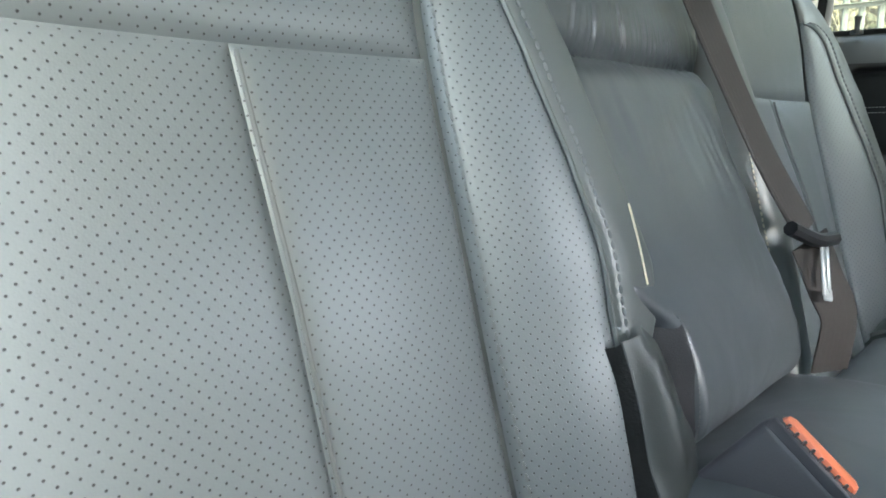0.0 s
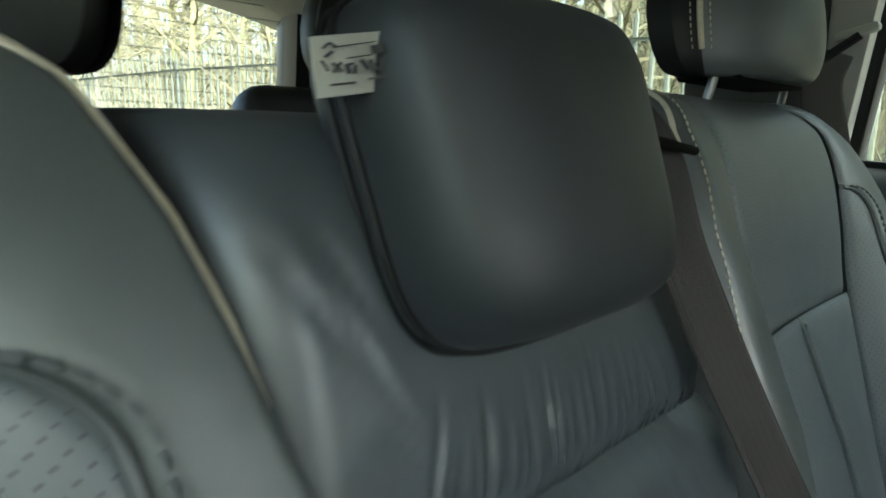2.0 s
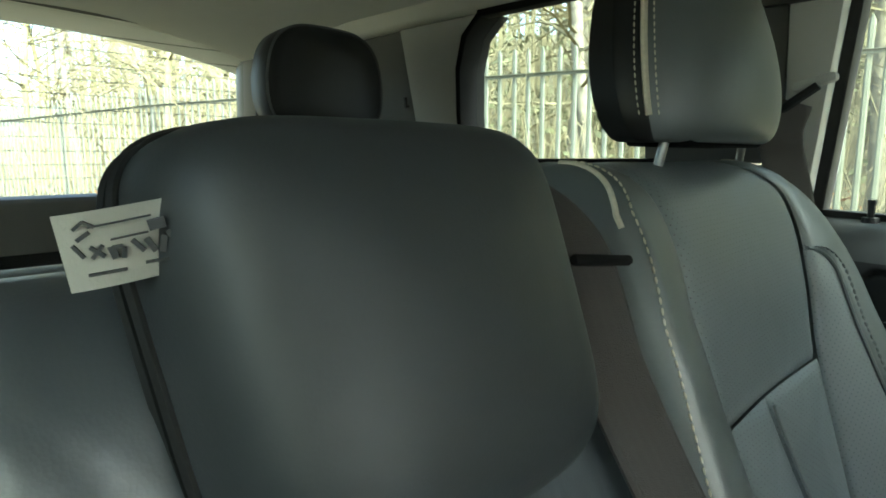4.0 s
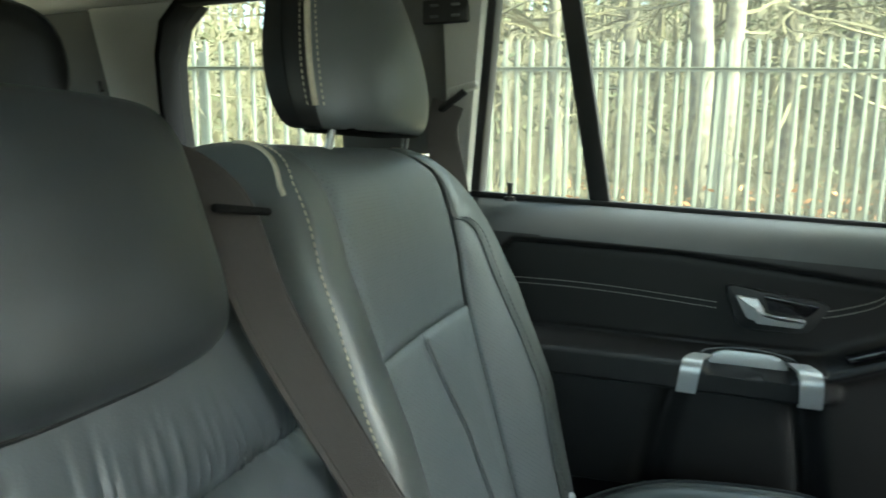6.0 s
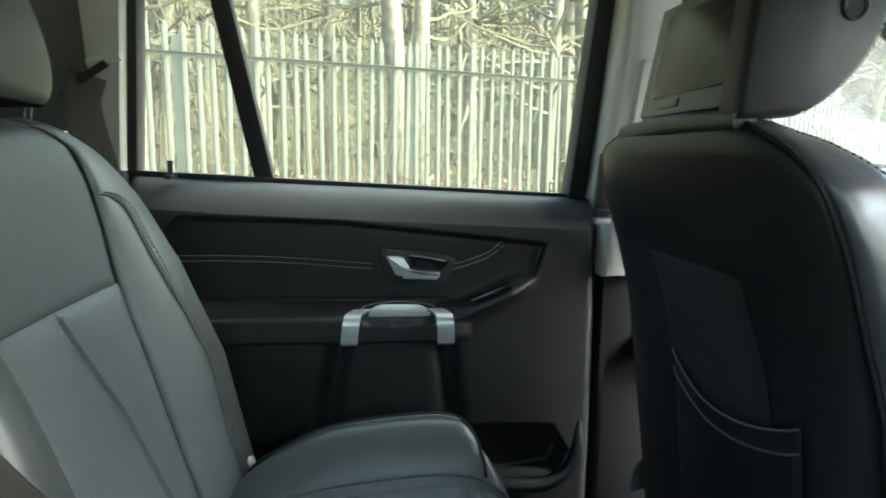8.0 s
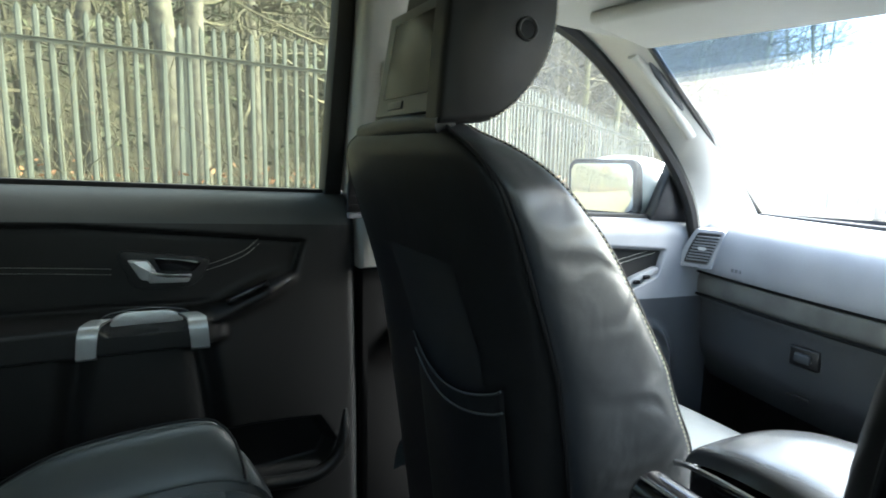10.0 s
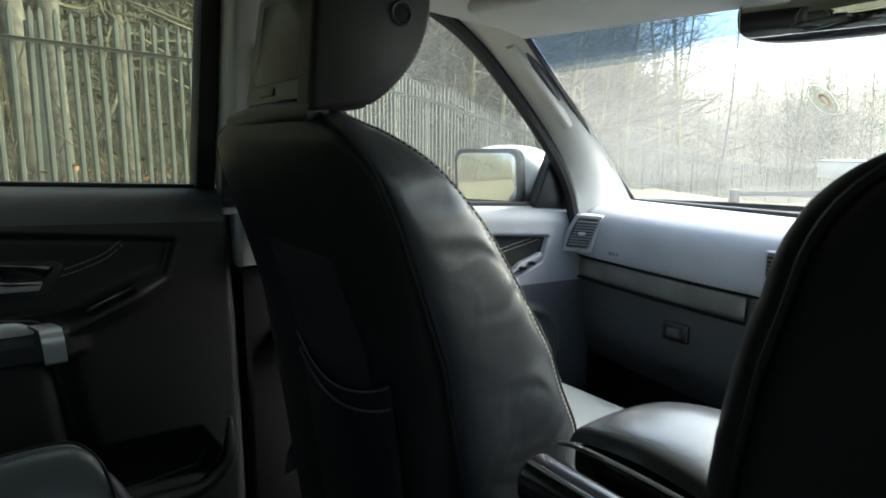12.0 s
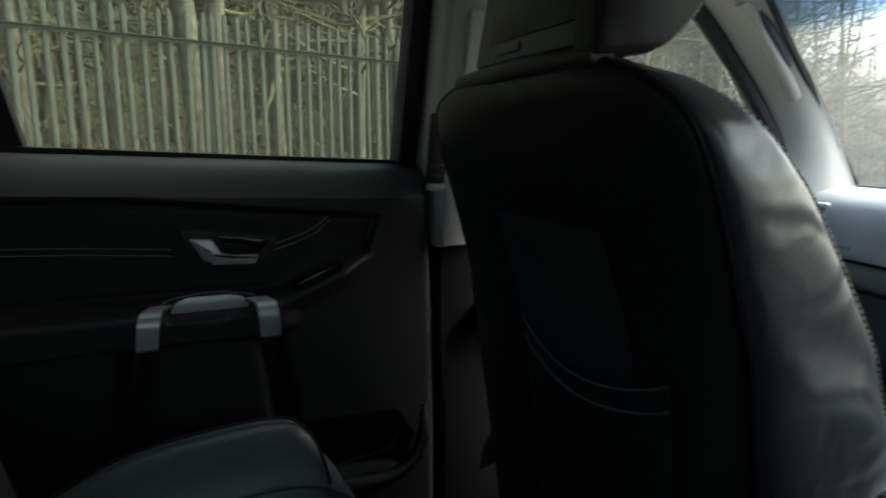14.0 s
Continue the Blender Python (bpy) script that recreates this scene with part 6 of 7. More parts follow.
    part("slot", rbox((0.004, 0.16, 0.010), on(0.085, 0.905, 0.002), 0.002, 2, tilt), GLOSS_BLACK, cs)
    part("tray_knob", pad(on(0.11, 0.930, 0.02), (0.016, 0.05, 0.010), (3, 2.5), tilt, 24, 12), GLOSS_BLACK, cs)
    key(0.08, 0.951, 0.17, 0.003, CHROME, 0.004, False)

    # tunnel console and armrest
    co = thing("centre_console", "dark centre console with a padded leather lid", "console", (0.75, 0, 0.45))
    k = Vector((0.75, 0, 0.45))
    part("tunnel", rbox((0.62, 0.235, 0.36), Vector((0.85, 0, 0.63)) - k, 0.02, 3), DASH_LOW, co)
    part("storage_box", rbox((0.18, 0.178, 0.50), Vector((0.615, -0.020, 0.705)) - k, 0.012, 3), GLOSS_BLACK, co, "gloss black storage box")
    part("rear_roll", tubed([Vector((0.448, -0.115, 0.966)) - k, Vector((0.448, 0.050, 0.966)) - k], 0.025, 24), GLOSS_BLACK, co, "rounded gloss black rear cover")
    part("roll_end", tubed([Vector((0.448, 0.050, 0.966)) - k, Vector((0.448, 0.056, 0.966)) - k], [0.025, 0.020], 24), GLOSS_BLACK, co)
    part("chrome_strip", tubed([Vector((0.436, -0.115, 0.988)) - k, Vector((0.436, 0.050, 0.988)) - k], 0.0026, 8), CHROME, co, "chrome strip")
    part("rear_box", rbox((0.10, 0.165, 0.48), Vector((0.492, -0.034, 0.70)) - k, 0.012, 3), VINYL_BLACK, co)
    def lid(s, t):
        x = 0.512 + 0.21 * t
        y = -0.115 + 0.195 * s - 0.015 * t * (s - 0.3)
        dome = 0.016 * math.sin(math.pi * min(max(s, 0), 1)) ** 0.7 + 0.012 * math.sin(math.pi * min(1, 0.12 + t * 0.95)) ** 0.8 - 0.02 * t ** 3
        return Vector((x, y, 0.981 + dome)) - k
    part("lid", panel(lid, 40, 40, 0.014, 0.008, "lrbt", flip=True), LEATHER_LID, co, "padded black leather armrest lid")
    part("chrome_strip", tubed([lid(s, 0.0) + Vector((-0.003, 0, -0.014 - (0.008 * math.sin(math.pi * s)))) for s in [i / 20 for i in range(21)]], 0.0030, 8), CHROME, co, "chrome strip under the lid")
    part("lid_rim", rbox((0.195, 0.188, 0.034), Vector((0.616, -0.020, 0.956)) - k, 0.010, 3), GLOSS_BLACK, co)
    gs = thing("gear_selector", "black gear selector with a silver collar", "gear lever", (0.93, 0.045, 0.81))
    part("boot_plate", rbox((0.10, 0.09, 0.012), (0, 0, 0.003), 0.004), SILVER, gs)
    part("boot", tubed([(0, 0, 0.005), (0.004, 0, 0.03)], [0.034, 0.018], 16), LEATHER_BLACK, gs)
    part("collar", tubed([(0.004, 0, 0.028), (0.005, 0, 0.036)], 0.018, 16), SILVER, gs)
    part("knob", pad((0.012, 0, 0.085), (0.034, 0.026, 0.052), (2.6, 2.6), Matrix.Rotation(radians(14), 4, "Y"), 28, 18), GLOSS_BLACK, gs, "gloss black grip")


dashboard()


def cabin_top():
    v = thing("sun_visor", "pale grey sun visor folded up", "sun visor", (0.846, 0.352, 1.492))
    v.rotation_euler = (0, radians(8), radians(11))
    part("flap", rbox((0.17, 0.41, 0.024), (0, 0, 0), 0.011, 4), HEADLINER, v)
    part("hinge", tubed([(0.07, 0.19, 0.004), (0.08, 0.225, 0.012)], 0.010, 10), BEIGE, v)
    v2 = thing("sun_visor", "pale grey sun visor folded up", "sun visor", (0.79, -0.375, 1.515))
    v2.rotation_euler = (0, radians(10), 0)
    part("flap", rbox((0.20, 0.46, 0.024), (0, 0, 0), 0.011, 4), HEADLINER, v2)
    m = thing("rear_view_mirror", "black rear-view mirror under the roof", "mirror", (0.96, 0.05, 1.452))
    m.rotation_euler = (0, radians(-4), radians(12))
    part("housing", pad((0.012, 0, 0), (0.028, 0.128, 0.040), (4, 3.2), None, 48, 20), PLASTIC, m)
    part("mirror_glass", prism(rounded([(-0.118, -0.030), (0.118, -0.030), (0.118, 0.030), (-0.118, 0.030)], 0.02, 6), 0.003, lambda a, b, e: (-0.0165 - e, a, b), 0.001), MIRROR, m, "mirror glass")
    part("stem", tubed([(0.03, 0, 0.01), (0.055, 0, 0.04), (0.06, 0, 0.075)], [0.014, 0.014, 0.022], 12), PLASTIC, m)
    s = thing("windscreen_sticker", "round clear sticker with a red swirl on the windscreen", "sticker", (1.205, 0.167, 1.353))
    s.rotation_euler = (0, radians(29.5), 0)
    s.scale = (1.5, 0.62, 1)
    g = part("clear_disc", tubed([(0, 0, 0), (0, 0, 0.0008)], 0.030, 32), GLASS, s)
    g.visible_shadow = False
    part("rim", tubed([(0.030 * math.cos(t), 0.030 * math.sin(t), 0) for t in [2 * math.pi * i / 40 for i in range(41)]], 0.0006, 5, caps=False), PRINT, s)
    part("swirl", tubed([((0.004 + 0.010 * i / 20) * math.cos(0.3 * i), (0.004 + 0.010 * i / 20) * math.sin(0.3 * i), 0.001) for i in range(21)], 0.0022, 5, flat=0.3), ORANGE, s, "red swirl")
    # outside mirror
    em = thing("door_mirror", "white painted door mirror with black surround", "mirror", (1.13, 0.93, 1.17))
    em.rotation_euler = (0, 0, radians(12))
    part("housing", pad((0.045, -0.012, 0.024), (0.075, 0.128, 0.082), (3.2, 2.6), None, 40, 24), PAINT, em)
    out = rounded([(-0.118, -0.046), (0.104, -0.05), (0.112, 0.094), (-0.108, 0.098)], 0.034, 8)
    part("surround", prism(out, 0.022, lambda a, b, e: (-0.018 - e, a, b), 0.004), MATT_BLACK, em, "black mirror surround")
    part("mirror_glass", prism([(-0.003 + (a + 0.003) * 0.89, 0.024 + (b - 0.024) * 0.84) for a, b in out], 0.002, lambda a, b, e: (-0.0405 - e, a, b), 0.0006), MIRROR, em, "mirror glass")
    part("foot", tubed([(0.03, -0.10, -0.05), (0.04, 0.0, -0.05)], [0.035, 0.03], 12), PLASTIC, em)


cabin_top()


# ---- outside ----
def ground_z(x, y):
    """Level by the car, up a little at the fence and up a wooded bank behind it, down ahead and up again far off."""
    z = 0.2 * float(sstep(2.0, 5.0, y)) - 1.2 * float(sstep(5, 22, x)) - 1.5 * float(sstep(18, 48, x))
    z += 9.0 * float(sstep(48, 130, x)) + 0.03 * math.sin(x * 1.3) * math.sin(y * 0.9)
    return z + 12.0 * float(sstep(13, 48, y)) * (1 - float(sstep(8, 45, x)))


FENCE = [(-36.0, -1.8), (-24.0, 1.25), (-12.0, 4.25), (-2.1, 6.65), (2.9, 8.0), (7.5, 10.7), (13.8, 14.4), (20.5, 17.3), (29.0, 19.9), (39.0, 21.0), (50.0, 20.0)]


def fence_y(x):
    return float(np.interp(x, [p[0] for p in FENCE], [p[1] for p in FENCE]))


def sticks_mesh(name, lines, material):
    """Many thin tapered stems in one mesh: each line is a list of (point, radius)."""
    V, F = [], []
    for line in lines:
        base = len(V)
        n = len(line)
        for i, (p, r) in enumerate(line):
            q = line[min(i + 1, n - 1)][0] - line[max(i - 1, 0)][0]
            d = q.normalized() if q.length > 1e-6 else Vector((0, 0, 1))
            a = d.cross(Vector((0.31, 0.95, 0.05))).normalized()
            b = d.cross(a)
            for k in range(3):
                t = 2.0944 * k
                V.append(tuple(p + (a * math.cos(t) + b * math.sin(t)) * r))
        for i in range(n - 1):
            for k in range(3):
                u, v = base + 3 * i + k, base + 3 * i + (k + 1) % 3
                F.append((u, v, v + 3, u + 3))
    me = bpy.data.meshes.new(name)
    me.from_pydata(V, [], F)
    me.materials.append(material)
    return me


def stem(start, way, length, r0, steps, wander, rise=0.0):
    p, d, out = Vector(start), Vector(way).normalized(), []
    for i in range(steps + 1):
        out.append((p.copy(), r0 * (1 - 0.88 * i / steps)))
        d = (d + Vector((random.gauss(0, wander), random.gauss(0, wander), random.gauss(0, wander) + rise))).normalized()
        p = p + d * (length / steps)
    return out


def limbs(trunk, n, zmin, reach, droop, twigs):
    lines = []
    for _ in range(n):
        f = random.uniform(zmin, 0.97)
        i = min(int(f * (len(trunk) - 1)), len(trunk) - 2)
        p = trunk[i][0].lerp(trunk[i + 1][0], f * (len(trunk) - 1) - i)
        a = random.uniform(0, 2 * math.pi)
        ln = reach * (1.15 - f) * random.uniform(0.6, 1.2)
        limb = stem(p, (math.cos(a), math.sin(a), random.uniform(-0.1, 0.8) - droop), ln, 0.010 + 0.035 * (1 - f), 6, 0.18, 0.05 - droop * 0.1)
        lines.append(limb)
        for _ in range(twigs):
            k = random.randint(1, 5)
            q, d = limb[k][0], limb[k + 1][0] - limb[k][0]
            side = d.cross(Vector((random.gauss(0, 1), random.gauss(0, 1), random.gauss(0, 1)))).normalized() * 0.8
            tw = stem(q, d.normalized() + side, ln * random.uniform(0.25, 0.6), 0.008, 4, 0.22, 0.02)
            lines.append(tw)
            for _ in range(2):
                j = random.randint(1, 3)
                lines.append(stem(tw[j][0], (tw[j + 1][0] - tw[j][0]).normalized() + Vector((random.gauss(0, 0.6), random.gauss(0, 0.6), random.gauss(0, 0.6))), ln * 0.2, 0.004, 3, 0.2))
    return lines


def tree_kind(h, r, n, zmin, reach, droop, lean, twigs, bark, clumps=False):
    """Meshes of one kind of bare tree: a bent tapered trunk, its limbs and twigs."""
    trunk = []
    p, d = Vector((0, 0, -0.2)), Vector((lean, lean * 0.4, 1)).normalized()
    for i in range(15):
        trunk.append((p.copy(), r * (1 - 0.75 * i / 14) * (1.35 if i == 0 else 1.0)))
        d = (d + Vector((random.gauss(0, 0.03), random.gauss(0, 0.03), 0))).normalized()
        p = p + d * (h / 14)
    bm = tubed([q for q, _ in trunk], [a for _, a in trunk], 10)
    for _ in range(14):
        i = random.randint(1, 8)
        a = random.uniform(0, 2 * math.pi)
        c, rr = trunk[i][0], trunk[i][1]
        tube(bm, [c + Vector((math.cos(a), math.sin(a), 0)) * rr * 0.7, c + Vector((math.cos(a), math.sin(a), 0.15)) * (rr * 1.15 + 0.03)], [0.035, 0.012], 5)
    tm = bpy.data.meshes.new("trunk")
    bm.to_mesh(tm)
    bm.free()
    tm.shade_smooth()
    tm.materials.append(bark)
    return tm, sticks_mesh("crown", limbs(trunk, n, zmin, reach, droop, twigs), TWIG)


def build_outside():
    bm = bmesh.new()
    nx, ny = 110, 70
    xs = [math.copysign(abs(a) ** 2.2, a) * 700 + 2 for a in np.linspace(-1, 1, nx)]
    ys = [math.copysign(abs(a) ** 2.2, a) * 700 + 6 for a in np.linspace(-1, 1, ny)]
    vs = [[bm.verts.new((x, y, ground_z(x, y))) for y in ys] for x in xs]
    for i in range(nx - 1):
        for j in range(ny - 1):
            bm.faces.new((vs[i][j], vs[i + 1][j], vs[i + 1][j + 1], vs[i][j + 1]))
    tagged(part("ground", bm, LITTER), "brown leaf-littered woodland ground", "ground", kind="structure")

    # fence
    fence = thing("palisade_fence", "tall galvanised steel palisade fence with pointed pales", "fence", (0, 7, 0))
    fo = Vector((0, 7, 0))
    sec = [(-0.029, 0.0), (-0.015, 0.014), (0.015, 0.014), (0.029, 0.0), (0.029, -0.003), (0.013, 0.011), (-0.013, 0.011), (-0.029, -0.003)]
    rings = [[(a, -b, 0.05) for a, b in sec], [(a, -b, 2.27) for a, b in sec], [(a * 1.08, -b, 2.33) for a, b in sec], [(a * 0.75, -b, 2.375) for a, b in sec], [(a * 0.12, -b * 0.8, 2.415) for a, b in sec]]
    pale = loft(bmesh.new(), rings)
    pale_me = bpy.data.meshes.new("pale")
    pale.to_mesh(pale_me)
    pale.free()
    pale_me.materials.append(STEEL)
    post = rbox((0.10, 0.055, 2.28), (0, 0.045, 1.14), 0.004, 1)
    post_me = bpy.data.meshes.new("post")
    post.to_mesh(post_me)
    post.free()
    post_me.materials.append(STEEL)
    count, far = 0, []
    for (ax, ay), (bx, by) in zip(FENCE, FENCE[1:]):
        a, b = Vector((ax, ay, 0)), Vector((bx, by, 0))
        seg, d = (b - a).length, (b - a).normalized()
        ang = math.atan2(d.y, d.x)
        bays = max(1, round(seg / 2.95))
        for k in range(bays):
            p, q = a + d * (seg * k / bays), a + d * (seg * (k + 1) / bays)
            o = new("post", post_me)
            o.parent = fence
            o.matrix_basis = Matrix.Translation(p + Vector((0, 0, ground_z(p.x, p.y))) - fo) @ Matrix.Rotation(ang, 4, "Z")
            for h in (0.35, 2.10):
                u, v = p + Vector((0, 0, ground_z(p.x, p.y) + h)), q + Vector((0, 0, ground_z(q.x, q.y) + h))
                out = Vector((d.y, -d.x, 0))
                angle = [(0.052, 0.0), (0.095, 0.0), (0.095, -0.005), (0.057, -0.005), (0.057, -0.042), (0.052, -0.042)]
                part("rail", loft(bmesh.new(), [[e - fo + out * a + Vector((0, 0, b)) for a, b in angle] for e in (u, v)]), STEEL, fence, smooth=False)
            n = 18
            for i in range(n):
                w = p.lerp(q, (i + 0.5) / n)
                mm = Matrix.Translation(w + Vector((0, 0, ground_z(w.x, w.y))) - Vector((-d.y, d.x, 0)) * 0.035 - fo) @ Matrix.Rotation(ang, 4, "Z") @ Matrix.Rotation(random.gauss(0, 0.006), 4, "Y")
                if -17 < w.x < 24 and count < 295:
                    o = new("pale", pale_me)
                    o.parent = fence
                    o.matrix_basis = mm
                    count += 1
                else:
                    far.append(mm)
    base = [v.co.copy() for v in pale_me.vertices]
    polys = [tuple(p.vertices) for p in pale_me.polygons]
    V, F = [], []
    for mm in far:
        s = len(V)
        V += [tuple(mm @ c) for c in base]
        F += [tuple(i + s for i in p) for p in polys]
    me = bpy.data.meshes.new("far_pales")
    me.from_pydata(V, [], F)
    me.materials.append(STEEL)
    o = new("far_pales", me)
    o.parent = fence
    tagged(o, "distant run of steel pales", kind="stuff")

    # woodland behind the fence
    kinds = [tree_kind(15, 0.17, 60, 0.22, 3.2, 0.25, 0.02, 4, BARK),
             tree_kind(13, 0.12, 55, 0.15, 2.8, 0.15, -0.03, 4, BARK),
             tree_kind(11, 0.09, 50, 0.12, 3.2, -0.1, 0.06, 5, BARK_MOSS),
             tree_kind(8, 0.06, 45, 0.10, 2.8, -0.25, 0.12, 5, BARK_MOSS),
             tree_kind(14, 0.15, 80, 0.12, 2.6, 0.45, 0.0, 4, BARK)]
    def tree(x, y, k, turn, scale=1.0):
        t = thing("tree", ("pale-barked bare woodland tree behind the fence", "slim pale bare tree behind the fence", "mossy bare tree with rising limbs", "thin mossy sapling with many stems", "straight pine trunk with drooping bare branches")[k], "tree", (x, y, ground_z(x, y)), "woodland trees")
        t.rotation_euler, t.scale = (0, 0, turn), (scale, scale, scale)
        for nm, me in (("trunk", kinds[k][0]), ("crown", kinds[k][1])):
            o = new(nm, me)
            o.parent = t
        return t
    near = [(-3.7, 9.6, 0), (0.75, 10.2, 0), (3.0, 10.4, 1), (-0.9, 12.5, 4), (-1.9, 10.6, 1), (1.9, 12.2, 4), (4.4, 12.6, 0), (-5.2, 8.3, 1), (-6.6, 9.8, 4), (6.1, 13.4, 0), (7.6, 14.2, 1), (-8.4, 8.2, 2), (-10.2, 7.0, 2), (-12.0, 6.4, 3), (9.4, 15.4, 4)]
    for i, (x, y, k) in enumerate(near):
        tree(x, y, k, i * 1.7, 1.0)
    for i in range(62):
        x = random.uniform(-38, 46)
        y = fence_y(x) + random.uniform(2.5, 20) * (1 if x > -9 else 0.9)
        k = random.choice((0, 1, 4, 4, 2, 3)) if -10 < x < 14 else random.choice((2, 3, 2, 1, 3))
        tree(x, y, k, random.uniform(0, 6.3), random.uniform(0.8, 1.25))
    for i in range(26):
        x, y = random.uniform(-40, -14), random.uniform(-16, 4)
        y = max(y, -16) if y > fence_y(x) + 1 else fence_y(x) + random.uniform(1, 16)
        tree(x, y, random.choice((2, 2, 3, 1)), random.uniform(0, 6.3), random.uniform(0.9, 1.3))
    for i in range(80):
        x = random.uniform(46, 95)
        y = random.uniform(-25, 55) if i < 34 else random.uniform(24, 60)
        tree(x, y, random.choice((2, 3, 2, 3)), random.uniform(0, 6.3), random.uniform(0.9, 1.4))

    for i in range(36):
        x = random.uniform(13, 34)
        y = fence_y(x) + random.uniform(1.2, 8)
        tree(x, y, 2, random.uniform(0, 6.3), random.uniform(1.3, 1.85))
    for i in range(46):
        x = random.uniform(11, 40)
        y = fence_y(x) + random.uniform(1.5, 13)
        tree(x, y, random.choice((2, 3, 2, 3, 1)), random.uniform(0, 6.3), random.uniform(0.9, 1.45))

    # undergrowth: thin stems and brambles
    lines = []
    for _ in range(6500):
        x = random.uniform(-34, 40)
        y = fence_y(x) + 0.25 + random.random() ** 1.5 * 14
        a = random.uniform(0, 6.3)
        lines.append(stem((x, y, ground_z(x, y)), (0.35 * math.cos(a), 0.35 * math.sin(a), 1), random.uniform(0.8, 4.5), random.uniform(0.005, 0.014), 6, 0.16, -0.03))
    # stems ahead take the paler twig colour that stands for bright haze
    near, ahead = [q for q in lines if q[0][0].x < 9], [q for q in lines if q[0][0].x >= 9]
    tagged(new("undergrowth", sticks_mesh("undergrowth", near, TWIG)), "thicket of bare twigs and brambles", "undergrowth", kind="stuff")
    tagged(new("undergrowth", sticks_mesh("undergrowth", ahead, TWIG_HAZE)), "thicket of bare saplings ahead, paled as by haze", "undergrowth", kind="stuff")
    lines = []
    for _ in range(5200):
        x = random.uniform(-60, 70)
        y = fence_y(min(max(x, -36), 50)) + random.uniform(12, 40)
        z = ground_z(x, y) + random.uniform(0, 9)
        a = random.uniform(0, 6.3)
        lines.append(stem((x, y, z), (0.8 * math.cos(a), 0.8 * math.sin(a), random.uniform(-0.2, 1)), random.uniform(1.5, 5.5), random.uniform(0.012, 0.04), 4, 0.2))
    for _ in range(1100):
        x = random.uniform(-50, 55)
        y = fence_y(min(max(x, -36), 50)) + random.uniform(9, 42)
        lines.append(stem((x, y, ground_z(x, y) - 0.2), (random.gauss(0, 0.06), random.gauss(0, 0.06), 1), random.uniform(9, 15), random.uniform(0.07, 0.16), 5, 0.03))
    # branches ahead are split off and paled in colour to look hazy
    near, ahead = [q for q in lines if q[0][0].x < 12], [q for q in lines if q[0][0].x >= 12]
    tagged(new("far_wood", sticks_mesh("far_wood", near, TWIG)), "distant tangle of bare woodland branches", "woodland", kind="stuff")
    tagged(new("far_wood", sticks_mesh("far_wood", ahead, TWIG_HAZE)), "distant tangle of bare branches, paled as by haze", "woodland", kind="stuff")
    lines = []
    for _ in range(1500):
        x, y = random.uniform(50, 115), random.uniform(-40, 62)
        tall = random.uniform(4, 8) * (1.5 if y > 22 else 1.0)
        trunk = stem((x, y, ground_z(x, y) - 0.3), (random.gauss(0, 0.14), random.gauss(0, 0.14), 1), tall, random.uniform(0.03, 0.07), 6, 0.14)
        lines.append(trunk)
        for _ in range(9):
            k = random.randint(1, 5)
            a = random.uniform(0, 6.3)
            br = stem(trunk[k][0], (math.cos(a), math.sin(a), random.uniform(0.1, 1.0)), random.uniform(1.4, 3.6), 0.02, 4, 0.25)
            lines.append(br)
            for _ in range(2):
                a = random.uniform(0, 6.3)
                lines.append(stem(br[random.randint(1, 3)][0], (math.cos(a), math.sin(a), random.uniform(0, 1.0)), random.uniform(0.8, 1.8), 0.012, 3, 0.25))
    # the slope's haze is in its twig colour too
    tagged(new("hillside_wood", sticks_mesh("hillside_wood", lines, TWIG_HAZE)), "bare woodland on the slope beyond the yard, paled as by haze", "woodland", kind="stuff")
    # dead leaves and conifer sprays
    V, F = [], []
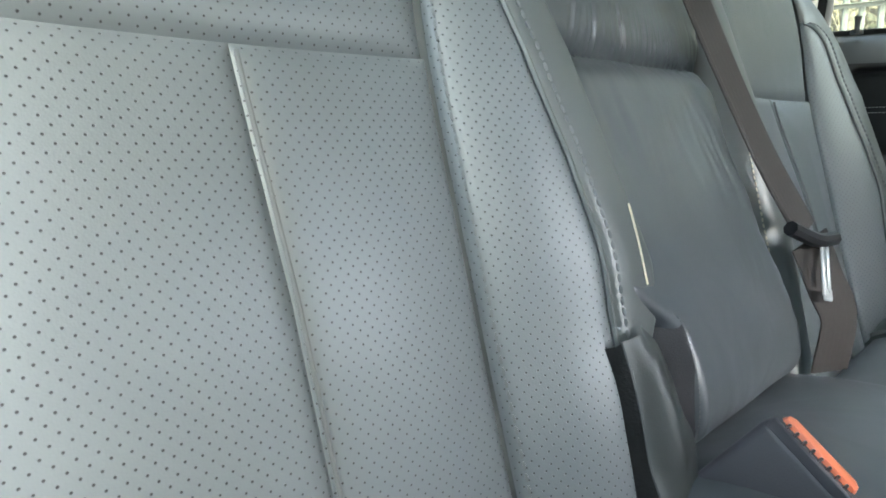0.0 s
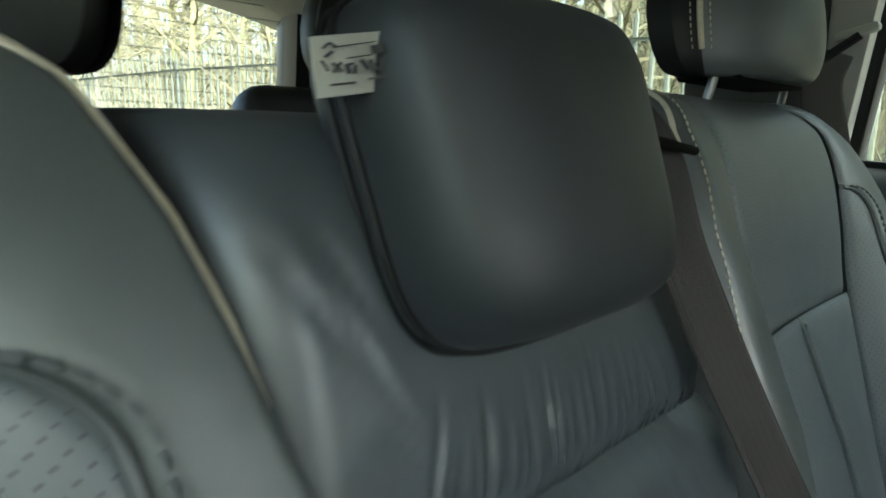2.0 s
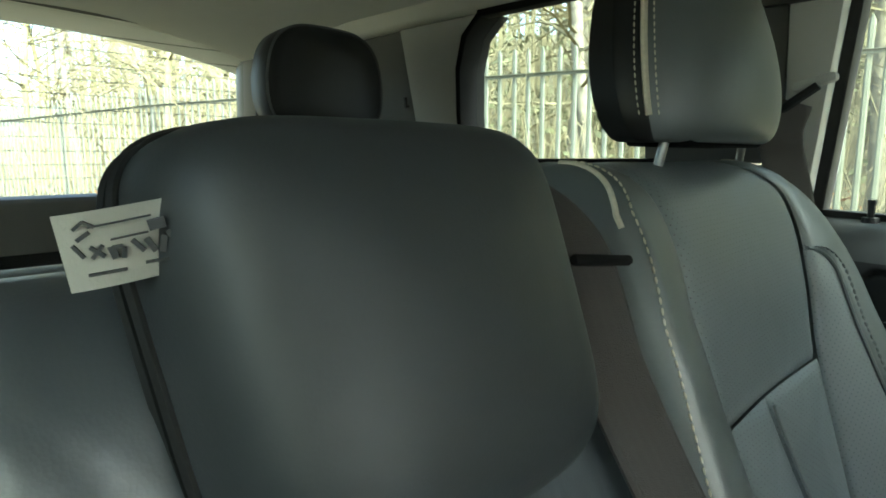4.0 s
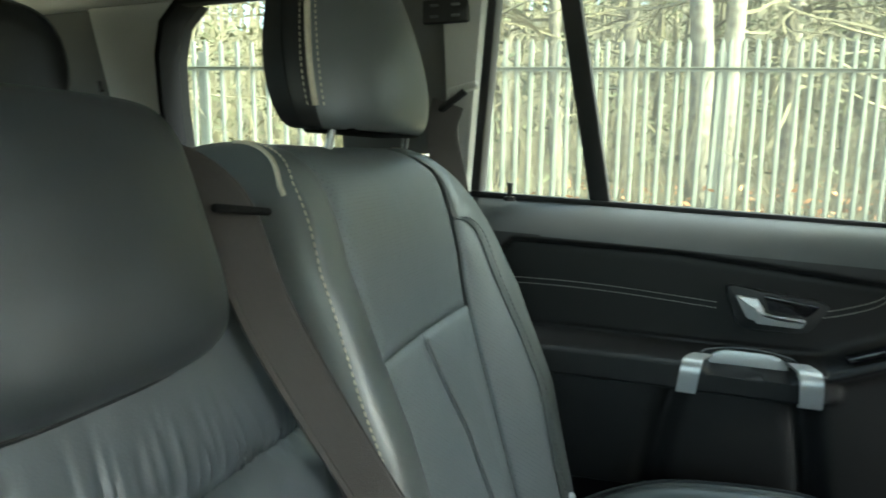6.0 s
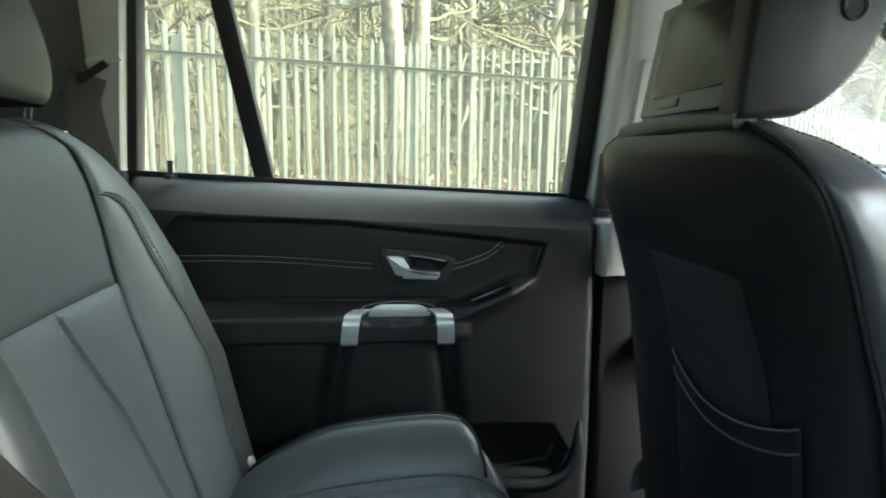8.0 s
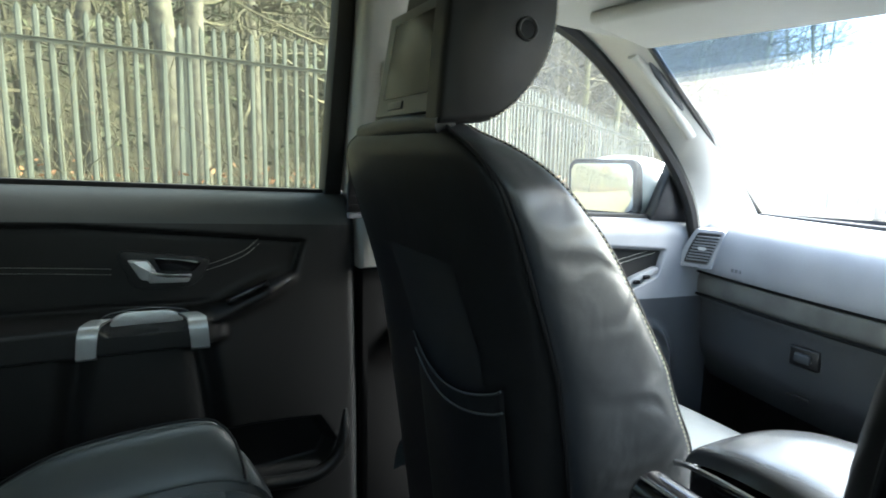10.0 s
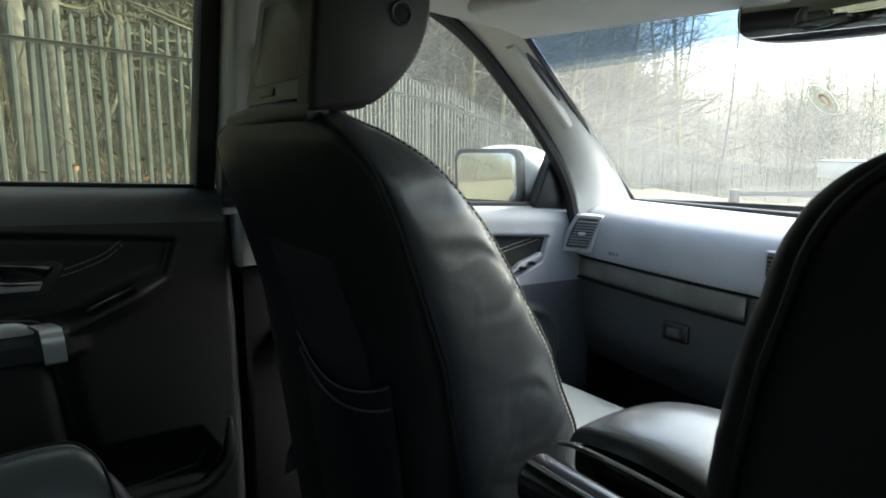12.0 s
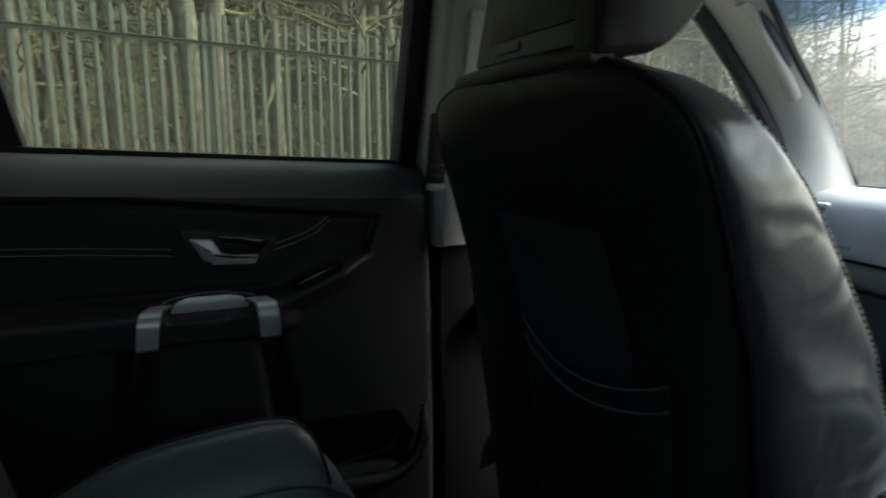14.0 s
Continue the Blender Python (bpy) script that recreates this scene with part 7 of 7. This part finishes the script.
    def leaf(p, s):
        u = Vector((random.gauss(0, 1), random.gauss(0, 1), random.gauss(0, 0.6))).normalized()
        v = u.cross(Vector((random.gauss(0, 1), random.gauss(0, 1), random.gauss(0, 1)))).normalized()
        b = len(V)
        V.extend([tuple(p + u * s), tuple(p + v * s * 0.45), tuple(p - u * s), tuple(p - v * s * 0.45)])
        F.append((b, b + 1, b + 2, b + 3))
    for _ in range(7000):
        x = random.uniform(-16, 22)
        y = fence_y(x) + random.random() ** 1.4 * 9 - 0.3
        leaf(Vector((x, y, ground_z(x, y) + random.random() ** 2 * 0.8)), random.uniform(0.03, 0.07))
    for _ in range(260):
        leaf(Vector((3.55 + random.gauss(0, 0.22), 9.3 + random.gauss(0, 0.2), 1.0 + random.gauss(0, 0.16))), random.uniform(0.03, 0.06))
    me = bpy.data.meshes.new("dead_leaves")
    me.from_pydata(V, [], F)
    me.materials.append(LEAFM)
    tagged(new("dead_leaves", me), "scattered brown dead leaves on the woodland floor", "leaves", kind="stuff")
    V, F = [], []
    for _ in range(11000):
        x = random.uniform(-24, 26)
        y = fence_y(x) + random.uniform(4, 26)
        c = Vector((x, y, ground_z(x, y) + random.uniform(0.6, 11)))
        for _ in range(5):
            leaf(c + Vector((random.gauss(0, 0.25), random.gauss(0, 0.25), random.gauss(0, 0.12))), random.uniform(0.06, 0.16))
    me = bpy.data.meshes.new("conifer_sprays")
    me.from_pydata(V, [], F)
    me.materials.append(NEEDLE)
    tagged(new("conifer_sprays", me), "sprays of dark conifer needles high in the wood", "foliage", kind="stuff")

    # low white hut far ahead
    h = thing("hut", "low white flat-roofed hut beyond the yard", "building", (41, 11.6, ground_z(41, 11.6)))
    part("wall", rbox((4, 9, 2.0), (0, 0, 1.0), 0.03), HUT, h)
    part("roof", rbox((4.6, 9.6, 0.9), (0, 0, 2.4), 0.05), HUT, h, "white fascia and flat roof")
    part("roof_edge", rbox((4.7, 9.7, 0.12), (0, 0, 2.9), 0.02), HUTROOF, h)
    for y in (-3, -1, 1, 3):
        w = part("window", rbox((0.08, 1.0, 0.8), (-2.02, y, 1.15), 0.02), HUTROOF, h)
        part("pane", rbox((0.02, 0.85, 0.65), (-2.07, y, 1.15), 0.005), SCREEN, w)


build_outside()
